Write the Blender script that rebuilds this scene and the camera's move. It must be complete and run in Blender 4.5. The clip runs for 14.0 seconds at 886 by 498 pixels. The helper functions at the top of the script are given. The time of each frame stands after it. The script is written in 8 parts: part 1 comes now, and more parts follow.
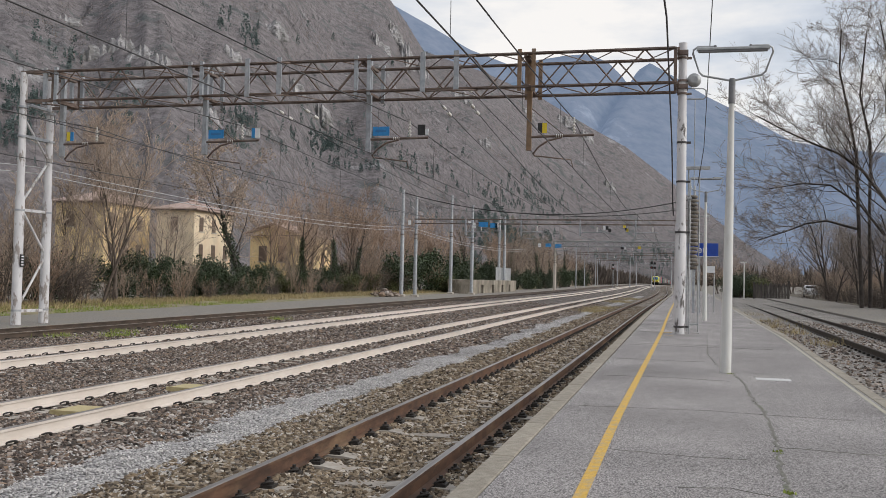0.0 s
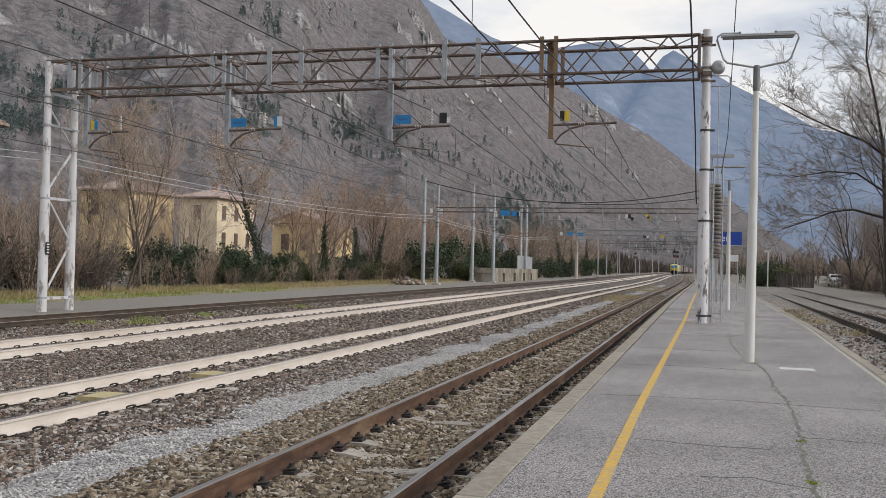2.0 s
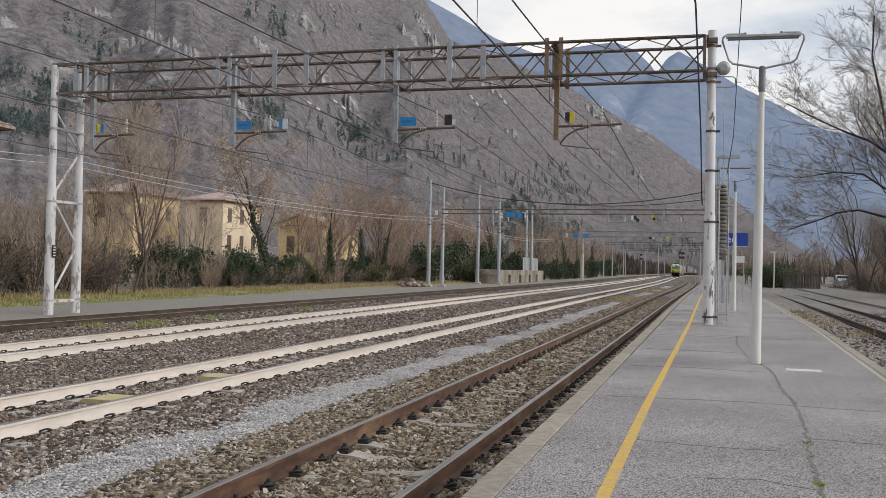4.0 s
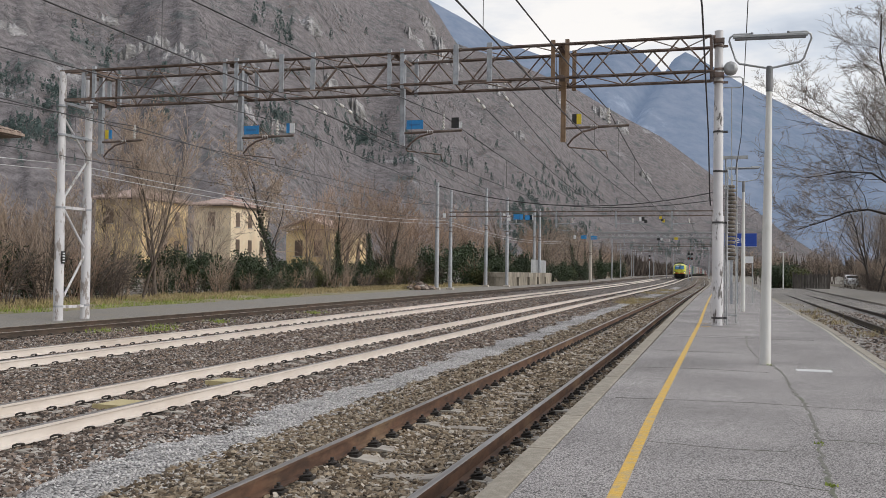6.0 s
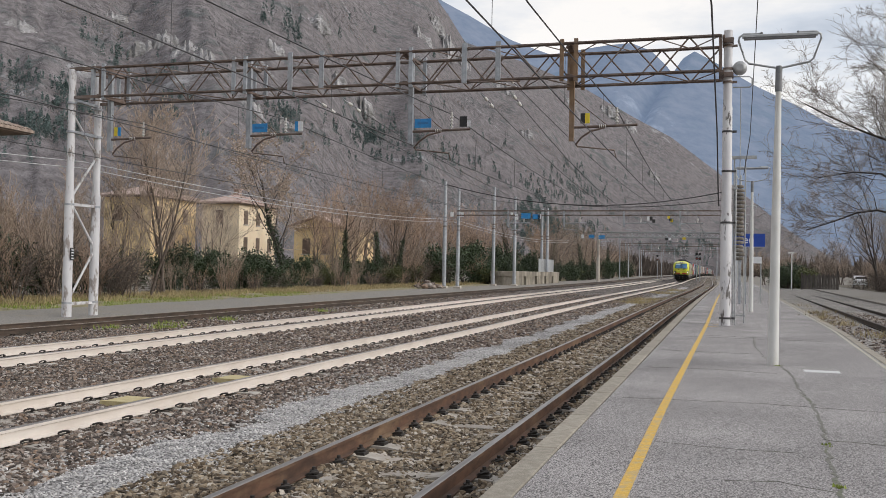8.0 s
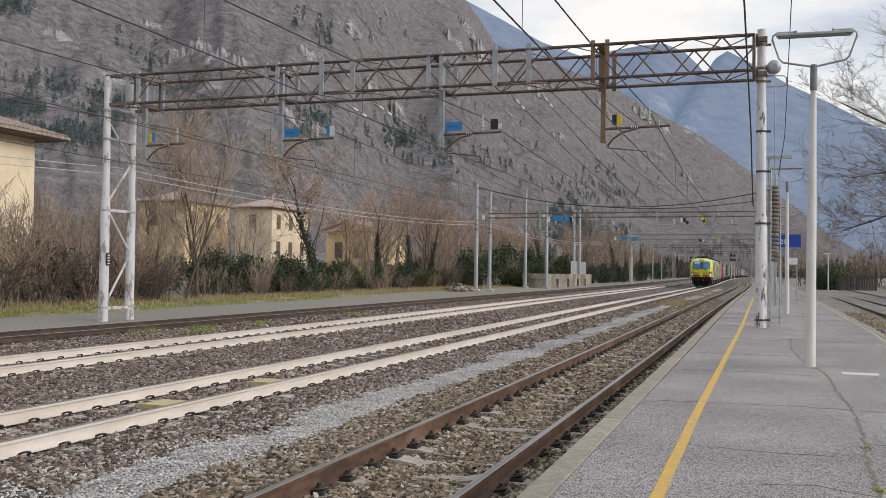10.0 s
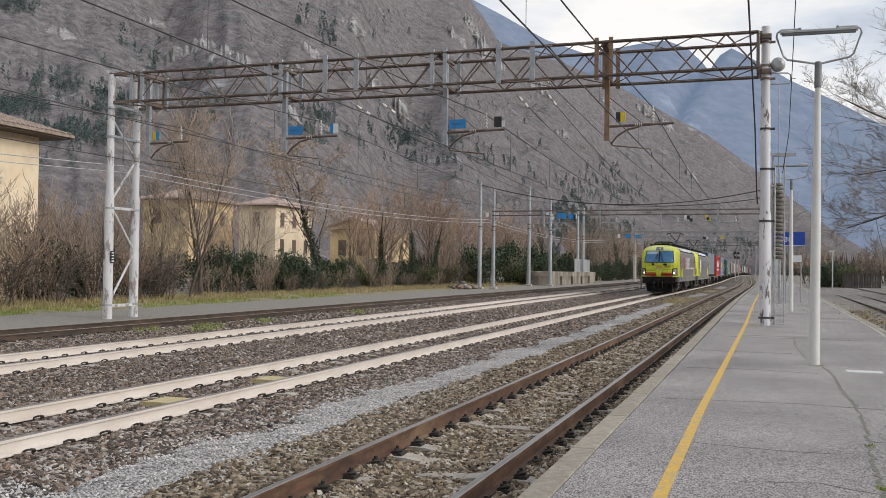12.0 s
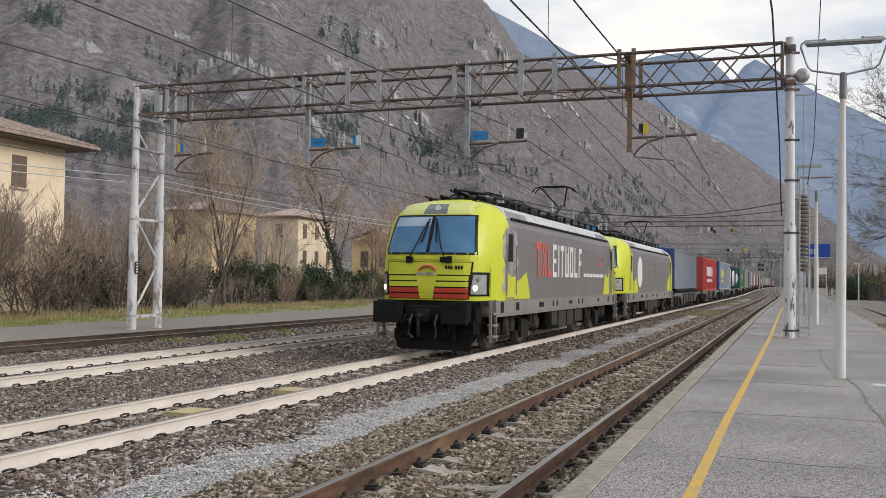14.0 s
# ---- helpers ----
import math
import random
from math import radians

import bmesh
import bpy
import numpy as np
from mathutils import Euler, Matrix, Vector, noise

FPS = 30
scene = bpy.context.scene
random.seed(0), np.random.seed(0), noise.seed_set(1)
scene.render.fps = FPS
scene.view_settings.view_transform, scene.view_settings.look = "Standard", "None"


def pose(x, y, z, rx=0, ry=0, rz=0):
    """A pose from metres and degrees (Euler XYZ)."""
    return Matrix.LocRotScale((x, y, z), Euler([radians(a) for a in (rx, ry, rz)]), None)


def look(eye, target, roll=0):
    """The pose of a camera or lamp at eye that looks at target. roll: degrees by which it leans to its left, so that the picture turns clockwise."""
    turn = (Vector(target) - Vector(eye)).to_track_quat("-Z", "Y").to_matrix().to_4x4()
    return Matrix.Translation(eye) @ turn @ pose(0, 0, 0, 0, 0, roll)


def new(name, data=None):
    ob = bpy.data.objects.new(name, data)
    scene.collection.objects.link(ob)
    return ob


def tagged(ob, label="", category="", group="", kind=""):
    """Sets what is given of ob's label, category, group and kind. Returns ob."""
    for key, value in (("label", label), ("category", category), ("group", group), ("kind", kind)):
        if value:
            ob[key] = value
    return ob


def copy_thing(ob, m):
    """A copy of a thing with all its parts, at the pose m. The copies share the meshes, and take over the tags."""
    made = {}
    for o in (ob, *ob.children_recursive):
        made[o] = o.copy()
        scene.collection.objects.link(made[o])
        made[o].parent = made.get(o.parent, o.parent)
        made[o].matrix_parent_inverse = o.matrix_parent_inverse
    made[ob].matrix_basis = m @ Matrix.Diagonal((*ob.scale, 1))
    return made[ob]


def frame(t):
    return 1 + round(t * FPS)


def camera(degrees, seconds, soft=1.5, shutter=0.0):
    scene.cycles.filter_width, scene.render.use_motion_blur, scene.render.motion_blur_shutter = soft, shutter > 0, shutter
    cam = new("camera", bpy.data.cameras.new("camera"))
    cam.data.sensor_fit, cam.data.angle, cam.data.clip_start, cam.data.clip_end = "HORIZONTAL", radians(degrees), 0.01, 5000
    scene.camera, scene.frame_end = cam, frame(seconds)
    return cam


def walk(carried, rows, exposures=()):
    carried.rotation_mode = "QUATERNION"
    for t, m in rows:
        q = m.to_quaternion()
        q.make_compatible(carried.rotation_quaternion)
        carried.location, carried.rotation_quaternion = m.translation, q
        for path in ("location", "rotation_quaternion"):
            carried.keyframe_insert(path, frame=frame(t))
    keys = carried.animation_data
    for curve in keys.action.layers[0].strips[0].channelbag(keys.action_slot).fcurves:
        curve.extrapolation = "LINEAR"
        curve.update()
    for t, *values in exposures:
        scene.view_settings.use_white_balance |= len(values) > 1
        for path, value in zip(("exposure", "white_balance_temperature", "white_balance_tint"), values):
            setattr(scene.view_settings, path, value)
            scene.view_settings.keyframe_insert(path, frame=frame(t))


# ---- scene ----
# Metres; x to the right of the rails, y along the rails, z = 0 on the rail heads near the camera.
cam = camera(50.4, 14.0, soft=0.8)
EYE = 1.787
TURNS = [
    (0.0, 14.157, 1.853, 1.250), (0.5, 14.185, 1.389, 1.298), (1.0, 14.552, 1.252, 1.309), (1.5, 15.233, 1.224, 1.319),
    (2.0, 15.452, 1.113, 1.354), (2.5, 15.569, 0.993, 1.337), (5.0, 16.081, 1.372, 0.941), (5.5, 16.203, 1.390, 0.717),
    (6.0, 16.274, 1.387, 0.753), (6.5, 16.322, 1.422, 0.725), (7.0, 16.400, 1.421, 0.724), (7.5, 16.495, 1.321, 0.783),
    (8.0, 16.732, 1.301, 1.057), (8.5, 17.052, 1.405, 0.940), (9.0, 17.886, 1.596, 0.763), (11.5, 18.891, 1.201, 0.702),
    (12.0, 18.884, 1.309, 0.733), (12.5, 18.968, 1.426, 0.818), (13.0, 19.211, 1.540, 0.875), (13.5, 19.626, 1.650, 0.810),
    (14.0, 20.230, 1.993, 0.863),
]
walk(cam, [(t, pose(0, 0, EYE, 90 + pitch, 0, yaw) @ pose(0, 0, 0, 0, 0, roll)) for t, yaw, pitch, roll in TURNS],
     exposures=[(0.0, 0.02), (6.0, 0.07), (14.0, 0.11)])

# ---- light: thin bright overcast, a veiled sun over the right shoulder ----
SUN_AZ, SUN_EL = 94.0, 24.0   # degrees clockwise from +y, and above the horizon
world = bpy.data.worlds.new("world")
scene.world = world
world.use_nodes = True
wn, wl = world.node_tree.nodes, world.node_tree.links
wn.clear()
sky = wn.new("ShaderNodeTexSky")
sky.sky_type, sky.sun_disc = 'NISHITA', False
sky.sun_elevation, sky.sun_rotation = radians(SUN_EL), radians(SUN_AZ)
sky_dim = wn.new("ShaderNodeMix")
sky_dim.data_type, sky_dim.blend_type = 'RGBA', 'MULTIPLY'
sky_dim.inputs[0].default_value = 1.0
sky_dim.inputs[7].default_value = (0.1, 0.1, 0.1, 1)
wl.new(sky.outputs[0], sky_dim.inputs[6])
wtc = wn.new("ShaderNodeTexCoord")
wmap = wn.new("ShaderNodeMapping")
wmap.inputs["Scale"].default_value = (1.0, 1.0, 3.2)
wl.new(wtc.outputs["Generated"], wmap.inputs[0])
cloud = wn.new("ShaderNodeTexNoise")
cloud.inputs["Scale"].default_value, cloud.inputs["Detail"].default_value, cloud.inputs["Roughness"].default_value = 3.4, 7, 0.55
wl.new(wmap.outputs[0], cloud.inputs["Vector"])
ramp = wn.new("ShaderNodeValToRGB")
ramp.color_ramp.elements[0].position, ramp.color_ramp.elements[0].color = 0.33, (0.47, 0.53, 0.63, 1)
ramp.color_ramp.elements[1].position, ramp.color_ramp.elements[1].color = 0.62, (1.10, 1.06, 1.02, 1)
mid_cloud = ramp.color_ramp.elements.new(0.47)
mid_cloud.color = (0.76, 0.80, 0.87, 1)
wl.new(cloud.outputs[0], ramp.inputs[0])
veil = wn.new("ShaderNodeMix")
veil.data_type = 'RGBA'
veil.inputs[0].default_value = 0.86
wl.new(sky_dim.outputs[2], veil.inputs[6])
wl.new(ramp.outputs[0], veil.inputs[7])
bg = wn.new("ShaderNodeBackground")
bg.inputs[1].default_value = 0.96
wl.new(veil.outputs[2], bg.inputs[0])
wout = wn.new("ShaderNodeOutputWorld")
wl.new(bg.outputs[0], wout.inputs[0])
sun = new("sun", bpy.data.lights.new("sun", 'SUN'))
sun.data.energy, sun.data.angle, sun.data.color = 2.2, radians(40), (1.0, 0.955, 0.89)
_a, _e = radians(SUN_AZ), radians(SUN_EL)
sun.matrix_world = look((math.sin(_a) * math.cos(_e) * 60, math.cos(_a) * math.cos(_e) * 60, 40 + math.sin(_e) * 60), (0, 0, 40))

# ---- materials ----
def mat(name, c1, c2, rough=0.8, metal=0.0, scale=8.0, c3=None, scale3=0.7, amount3=0.5, bump=0.0, bscale=None, island=0.0, randob=0.0,
        stretch=(1, 1, 1), lo=0.35, hi=0.65, lo3=0.5, hi3=0.68, spec=0.5):
    """Two-scale noise between c1 and c2, patches of c3, relief, and some change from piece to piece."""
    m = bpy.data.materials.new(name)
    m.use_nodes = True
    n, l = m.node_tree.nodes, m.node_tree.links
    bs = n["Principled BSDF"]
    tc = n.new("ShaderNodeTexCoord")
    mp = n.new("ShaderNodeMapping")
    mp.inputs["Scale"].default_value = stretch
    l.new(tc.outputs["Object"], mp.inputs[0])
    nz = n.new("ShaderNodeTexNoise")
    nz.inputs["Scale"].default_value, nz.inputs["Detail"].default_value, nz.inputs["Roughness"].default_value = scale, 6, 0.65
    l.new(mp.outputs[0], nz.inputs["Vector"])
    rp = n.new("ShaderNodeValToRGB")
    rp.color_ramp.elements[0].position, rp.color_ramp.elements[0].color = lo, (*c1, 1)
    rp.color_ramp.elements[1].position, rp.color_ramp.elements[1].color = hi, (*c2, 1)
    l.new(nz.outputs[0], rp.inputs[0])
    out = rp.outputs[0]
    if c3:
        n3 = n.new("ShaderNodeTexNoise")
        n3.inputs["Scale"].default_value, n3.inputs["Detail"].default_value, n3.inputs["Roughness"].default_value = scale3, 5, 0.7
        l.new(mp.outputs[0], n3.inputs["Vector"])
        mr = n.new("ShaderNodeMapRange")
        mr.inputs[1].default_value, mr.inputs[2].default_value, mr.inputs[4].default_value = lo3, hi3, amount3
        l.new(n3.outputs[0], mr.inputs[0])
        mx = n.new("ShaderNodeMix")
        mx.data_type = 'RGBA'
        l.new(mr.outputs[0], mx.inputs[0])
        l.new(out, mx.inputs[6])
        mx.inputs[7].default_value = (*c3, 1)
        out = mx.outputs[2]
    for amount, src in ((island, "ShaderNodeNewGeometry"), (randob, "ShaderNodeObjectInfo")):
        if amount:
            gi = n.new(src)
            sock = gi.outputs["Random Per Island"] if src == "ShaderNodeNewGeometry" else gi.outputs["Random"]
            mr = n.new("ShaderNodeMapRange")
            mr.inputs[3].default_value, mr.inputs[4].default_value = 1 - amount, 1 + amount
            l.new(sock, mr.inputs[0])
            hs = n.new("ShaderNodeHueSaturation")
            l.new(mr.outputs[0], hs.inputs["Value"])
            l.new(out, hs.inputs["Color"])
            out = hs.outputs[0]
    l.new(out, bs.inputs["Base Color"])
    bs.inputs["Roughness"].default_value, bs.inputs["Metallic"].default_value = rough, metal
    bs.inputs["Specular IOR Level"].default_value = spec
    if bump:
        nb = n.new("ShaderNodeTexNoise")
        nb.inputs["Scale"].default_value, nb.inputs["Detail"].default_value = bscale or scale * 2, 4
        l.new(mp.outputs[0], nb.inputs["Vector"])
        bp = n.new("ShaderNodeBump")
        bp.inputs["Strength"].default_value, bp.inputs["Distance"].default_value = bump, 0.02
        l.new(nb.outputs[0], bp.inputs["Height"])
        l.new(bp.outputs[0], bs.inputs["Normal"])
    return m


def stony(name, colours, cell, bump=0.8):
    """Crushed stone seen as a surface: cells of several colours, the shade in the gaps painted dark."""
    m = bpy.data.materials.new(name)
    m.use_nodes = True
    n, l = m.node_tree.nodes, m.node_tree.links
    bs = n["Principled BSDF"]
    tc = n.new("ShaderNodeTexCoord")
    vo = n.new("ShaderNodeTexVoronoi")
    vo.inputs["Scale"].default_value = 1 / cell
    l.new(tc.outputs["Object"], vo.inputs["Vector"])
    sp = n.new("ShaderNodeSeparateColor")
    l.new(vo.outputs["Color"], sp.inputs[0])
    rp = n.new("ShaderNodeValToRGB")
    rp.color_ramp.interpolation = 'CONSTANT'
    while len(rp.color_ramp.elements) < len(colours):
        rp.color_ramp.elements.new(0.5)
    for i, c in enumerate(colours):
        rp.color_ramp.elements[i].position = i / len(colours)
        rp.color_ramp.elements[i].color = (*c, 1)
    l.new(sp.outputs[0], rp.inputs[0])
    # shade between the stones, painted by darkening the cell edges
    gap = n.new("ShaderNodeMapRange")
    gap.inputs[1].default_value, gap.inputs[2].default_value = 0.75, 0.45
    gap.inputs[3].default_value, gap.inputs[4].default_value = 0.22, 1.0
    l.new(vo.outputs["Distance"], gap.inputs[0])
    big = n.new("ShaderNodeTexNoise")
    big.inputs["Scale"].default_value, big.inputs["Detail"].default_value = 0.5, 5
    l.new(tc.outputs["Object"], big.inputs["Vector"])
    br = n.new("ShaderNodeMapRange")
    br.inputs[1].default_value, br.inputs[2].default_value, br.inputs[3].default_value, br.inputs[4].default_value = 0.3, 0.7, 0.75, 1.25
    l.new(big.outputs[0], br.inputs[0])
    mu = n.new("ShaderNodeMath")
    mu.operation = 'MULTIPLY'
    l.new(gap.outputs[0], mu.inputs[0])
    l.new(br.outputs[0], mu.inputs[1])
    hs = n.new("ShaderNodeHueSaturation")
    l.new(mu.outputs[0], hs.inputs["Value"])
    l.new(rp.outputs[0], hs.inputs["Color"])
    l.new(hs.outputs[0], bs.inputs["Base Color"])
    bs.inputs["Roughness"].default_value = 0.9
    bp = n.new("ShaderNodeBump")
    bp.inputs["Strength"].default_value, bp.inputs["Distance"].default_value = bump, cell * 0.5
    bp.invert = True
    l.new(vo.outputs["Distance"], bp.inputs["Height"])
    l.new(bp.outputs[0], bs.inputs["Normal"])
    return m


def glow(name, colour, strength):
    m = bpy.data.materials.new(name)
    m.use_nodes = True
    bs = m.node_tree.nodes["Principled BSDF"]
    bs.inputs["Base Color"].default_value = (*colour, 1)
    bs.inputs["Emission Color"].default_value = (*colour, 1)
    bs.inputs["Emission Strength"].default_value = strength
    return m


M_BALLAST = stony("ballast_grey", [(.09, .07, .058), (.20, .168, .145), (.045, .036, .03), (.14, .11, .09), (.31, .28, .255)], 0.06, 1.0)
M_BALLAST_PALE = stony("pale_siding_stone", [(.26, .24, .22), (.36, .335, .31), (.19, .17, .15), (.30, .27, .24), (.42, .40, .38)], 0.06, 0.9)
M_BALLAST_RUST = stony("ballast_brown", [(.12, .09, .06), (.24, .19, .14), (.07, .05, .035), (.18, .135, .09), (.36, .32, .27)], 0.06, 1.0)
M_GRAVEL = stony("fine_gravel", [(.37, .355, .35), (.53, .51, .50), (.25, .235, .23), (.43, .415, .41)], 0.026, 0.8)
def stone_mat(name, colours):
    """Loose stones, each of one colour out of several, mottled and rough."""
    m = mat(name, (.75, .75, .75), (1.2, 1.2, 1.2), 0.9, scale=14, bump=0.3)
    n, l = m.node_tree.nodes, m.node_tree.links
    bs = n["Principled BSDF"]
    mottle = bs.inputs["Base Color"].links[0].from_socket
    gi, rp, mx = n.new("ShaderNodeNewGeometry"), n.new("ShaderNodeValToRGB"), n.new("ShaderNodeMix")
    rp.color_ramp.interpolation = 'CONSTANT'
    while len(rp.color_ramp.elements) < len(colours):
        rp.color_ramp.elements.new(0.5)
    for i, c in enumerate(colours):
        rp.color_ramp.elements[i].position = i / len(colours)
        rp.color_ramp.elements[i].color = (*c, 1)
    l.new(gi.outputs["Random Per Island"], rp.inputs[0])
    mx.data_type, mx.blend_type = 'RGBA', 'MULTIPLY'
    mx.inputs[0].default_value = 1.0
    l.new(rp.outputs[0], mx.inputs[6])
    l.new(mottle, mx.inputs[7])
    l.new(mx.outputs[2], bs.inputs["Base Color"])
    return m


M_STONE = stone_mat("ballast_stone", [(.10, .074, .060), (.23, .180, .150), (.05, .040, .035), (.31, .260, .225), (.16, .120, .095), (.43, .395, .365), (.20, .165, .140), (.115, .088, .074), (.26, .185, .135), (.075, .058, .048)])
M_STONE_RUST = stone_mat("rusty_stone", [(.12, .086, .054), (.25, .195, .135), (.055, .042, .030), (.33, .272, .20), (.18, .135, .09), (.44, .395, .34), (.22, .17, .115), (.09, .066, .045), (.27, .225, .17)])
M_CHIP = mat("gravel_chip", (.39, .38, .375), (.60, .58, .57), 0.9, scale=9, island=0.3)
M_RAIL_RUST = mat("rusty_rail", (.05, .027, .018), (.135, .070, .042), 0.75, scale=6, c3=(.33, .22, .13), scale3=1.3, amount3=0.6, bump=0.3, stretch=(1, .35, 1))
M_RAIL_DARK = mat("dark_rail", (.04, .029, .022), (.095, .068, .05), 0.7, scale=6, c3=(.15, .09, .06), scale3=1.1, bump=0.3, stretch=(1, .35, 1))
M_RAIL_BLACK = mat("blackened_rail", (.03, .023, .018), (.07, .05, .038), 0.7, scale=6, bump=0.3)
M_RAIL_DULL = mat("dull_rail_head", (.20, .165, .135), (.31, .265, .225), 0.6, scale=3, metal=.2, stretch=(4, .15, 4))
M_RAIL_HEAD = mat("worn_rail_head", (.24, .22, .205), (.40, .375, .36), 0.38, metal=0.75, scale=3, stretch=(4, .15, 4))
M_RAIL_WHITE = mat("whitewashed_rail", (.60, .535, .48), (.71, .65, .595), 0.8, scale=4, c3=(.52, .44, .36), scale3=1.2, amount3=0.55, lo3=.56, hi3=.75, stretch=(1, .3, 1))
M_SLEEPER = mat("concrete_sleeper", (.30, .27, .235), (.44, .41, .37), 0.9, scale=5, c3=(.2, .15, .11), amount3=0.6, bump=0.4, randob=.15)
M_CLIP = mat("black_clip", (.012, .011, .011), (.04, .033, .028), 0.6, scale=20)
M_ASPHALT = stony("platform_asphalt", [(.30, .278, .275), (.39, .366, .362), (.33, .308, .304), (.51, .48, .47), (.20, .185, .18), (.36, .336, .332), (.42, .396, .39)], 0.012, 0.45)
M_KERB = mat("kerb_concrete", (.25, .222, .18), (.37, .335, .28), 0.9, scale=12, c3=(.25, .22, .18), scale3=1.4, amount3=.6, bump=.4, bscale=60, randob=.08)
M_YELLOW = mat("worn_yellow_paint", (.56, .34, .055), (.70, .45, .10), 0.8, scale=30, c3=(.40, .33, .22), scale3=9, amount3=.85, lo3=.48, hi3=.66, bump=.3, bscale=110)
M_FADED = mat("faded_yellow_paint", (.40, .37, .29), (.44, .41, .33), 0.85, scale=20, c3=(.4, .39, .37), scale3=4, amount3=.9)
M_CRACK = mat("crack_dirt", (.085, .085, .07), (.24, .23, .205), 0.95, scale=28, c3=(.09, .125, .04), scale3=1.5, amount3=.7)
M_COVER = mat("pale_cover", (.5, .5, .5), (.62, .62, .62), 0.8, scale=30)
M_DIRT = mat("lineside_dirt", (.15, .135, .115), (.26, .24, .21), 0.95, scale=3, c3=(.24, .21, .16), scale3=.25, amount3=.7, bump=.5, bscale=25)
M_PATH = mat("grey_path", (.15, .138, .125), (.30, .278, .25), 0.95, scale=16, c3=(.26, .225, .17), scale3=.5, amount3=.6, bump=.4, bscale=40)
M_GRASS = mat("winter_grass", (.17, .15, .085), (.32, .27, .18), 0.95, scale=2.2, c3=(.17, .19, .06), scale3=.35, amount3=.85, bump=.6, bscale=18)
M_WHITE_STEEL = mat("white_painted_steel", (.58, .57, .59), (.72, .71, .72), 0.55, scale=2.5, c3=(.25, .21, .185), scale3=3.2, amount3=.85, lo3=.535, hi3=.60, bump=.15, stretch=(1, 1, .35))
M_MAST = mat("peeling_mast_paint", (.58, .57, .59), (.72, .71, .72), 0.55, scale=2.5, c3=(.085, .072, .065), scale3=2.6, amount3=.92, lo3=.575, hi3=.62, bump=.2, stretch=(1, 1, .3))
M_GALV = mat("galvanised_steel", (.32, .34, .37), (.46, .48, .51), 0.5, metal=.4, scale=5, c3=(.3, .27, .25), scale3=2, amount3=.5)
M_TRUSS = mat("rusty_truss_steel", (.10, .070, .056), (.20, .147, .122), 0.75, scale=3, c3=(.31, .285, .27), scale3=.8, amount3=.55, bump=.2)
M_TRUSS_DARK = mat("brown_steel", (.17, .105, .06), (.27, .18, .11), 0.75, scale=4, c3=(.3, .25, .22), amount3=.4)
M_WIRE = mat("dark_wire", (.035, .033, .035), (.07, .066, .07), 0.55, scale=5)
M_WIRE_PALE = mat("pale_cable", (.42, .42, .43), (.5, .5, .5), 0.5, scale=5)
M_INSUL = mat("pale_insulator", (.62, .6, .57), (.75, .73, .7), 0.35, scale=8)
M_LAMP = mat("lamp_post_paint", (.62, .62, .60), (.72, .72, .70), 0.6, scale=3, c3=(.5, .46, .40), scale3=2.5, amount3=.5, stretch=(1, 1, .3))
M_TUBE = mat("weathered_tube", (.34, .35, .36), (.48, .49, .50), 0.5, metal=.3, scale=6)
M_FIX_DARK = mat("fixture_grey", (.12, .125, .13), (.2, .2, .21), 0.5, scale=6)
M_BLUE_SIGN = mat("blue_sign", (.012, .055, .33), (.018, .07, .39), 0.45, scale=3)
M_CYAN = mat("light_blue_plate", (.02, .22, .55), (.04, .29, .64), 0.5, scale=6)
M_CYAN_DARK = mat("plate_lettering_blue", (.03, .17, .42), (.04, .2, .46), 0.5, scale=6)
M_PLATE_YELLOW = mat("yellow_plate", (.72, .55, .03), (.8, .62, .05), 0.5, scale=6)
M_PLATE_WHITE = mat("white_plate", (.74, .76, .78), (.82, .83, .84), 0.5, scale=6)
M_PLATE_BLACK = mat("black_plate", (.015, .015, .017), (.03, .03, .03), 0.5, scale=6)
M_WEIGHT = mat("cast_weight", (.11, .098, .082), (.26, .24, .205), 0.85, scale=14, c3=(.12, .085, .06), scale3=5, amount3=.6, randob=.25, bump=.4)
M_CONCRETE = mat("old_concrete", (.42, .38, .33), (.55, .5, .44), 0.9, scale=2, c3=(.25, .22, .19), scale3=.8, amount3=.6)
M_YWOOD = mat("yellowed_board", (.40, .33, .17), (.55, .47, .27), 0.85, scale=6, stretch=(1, 6, 1))


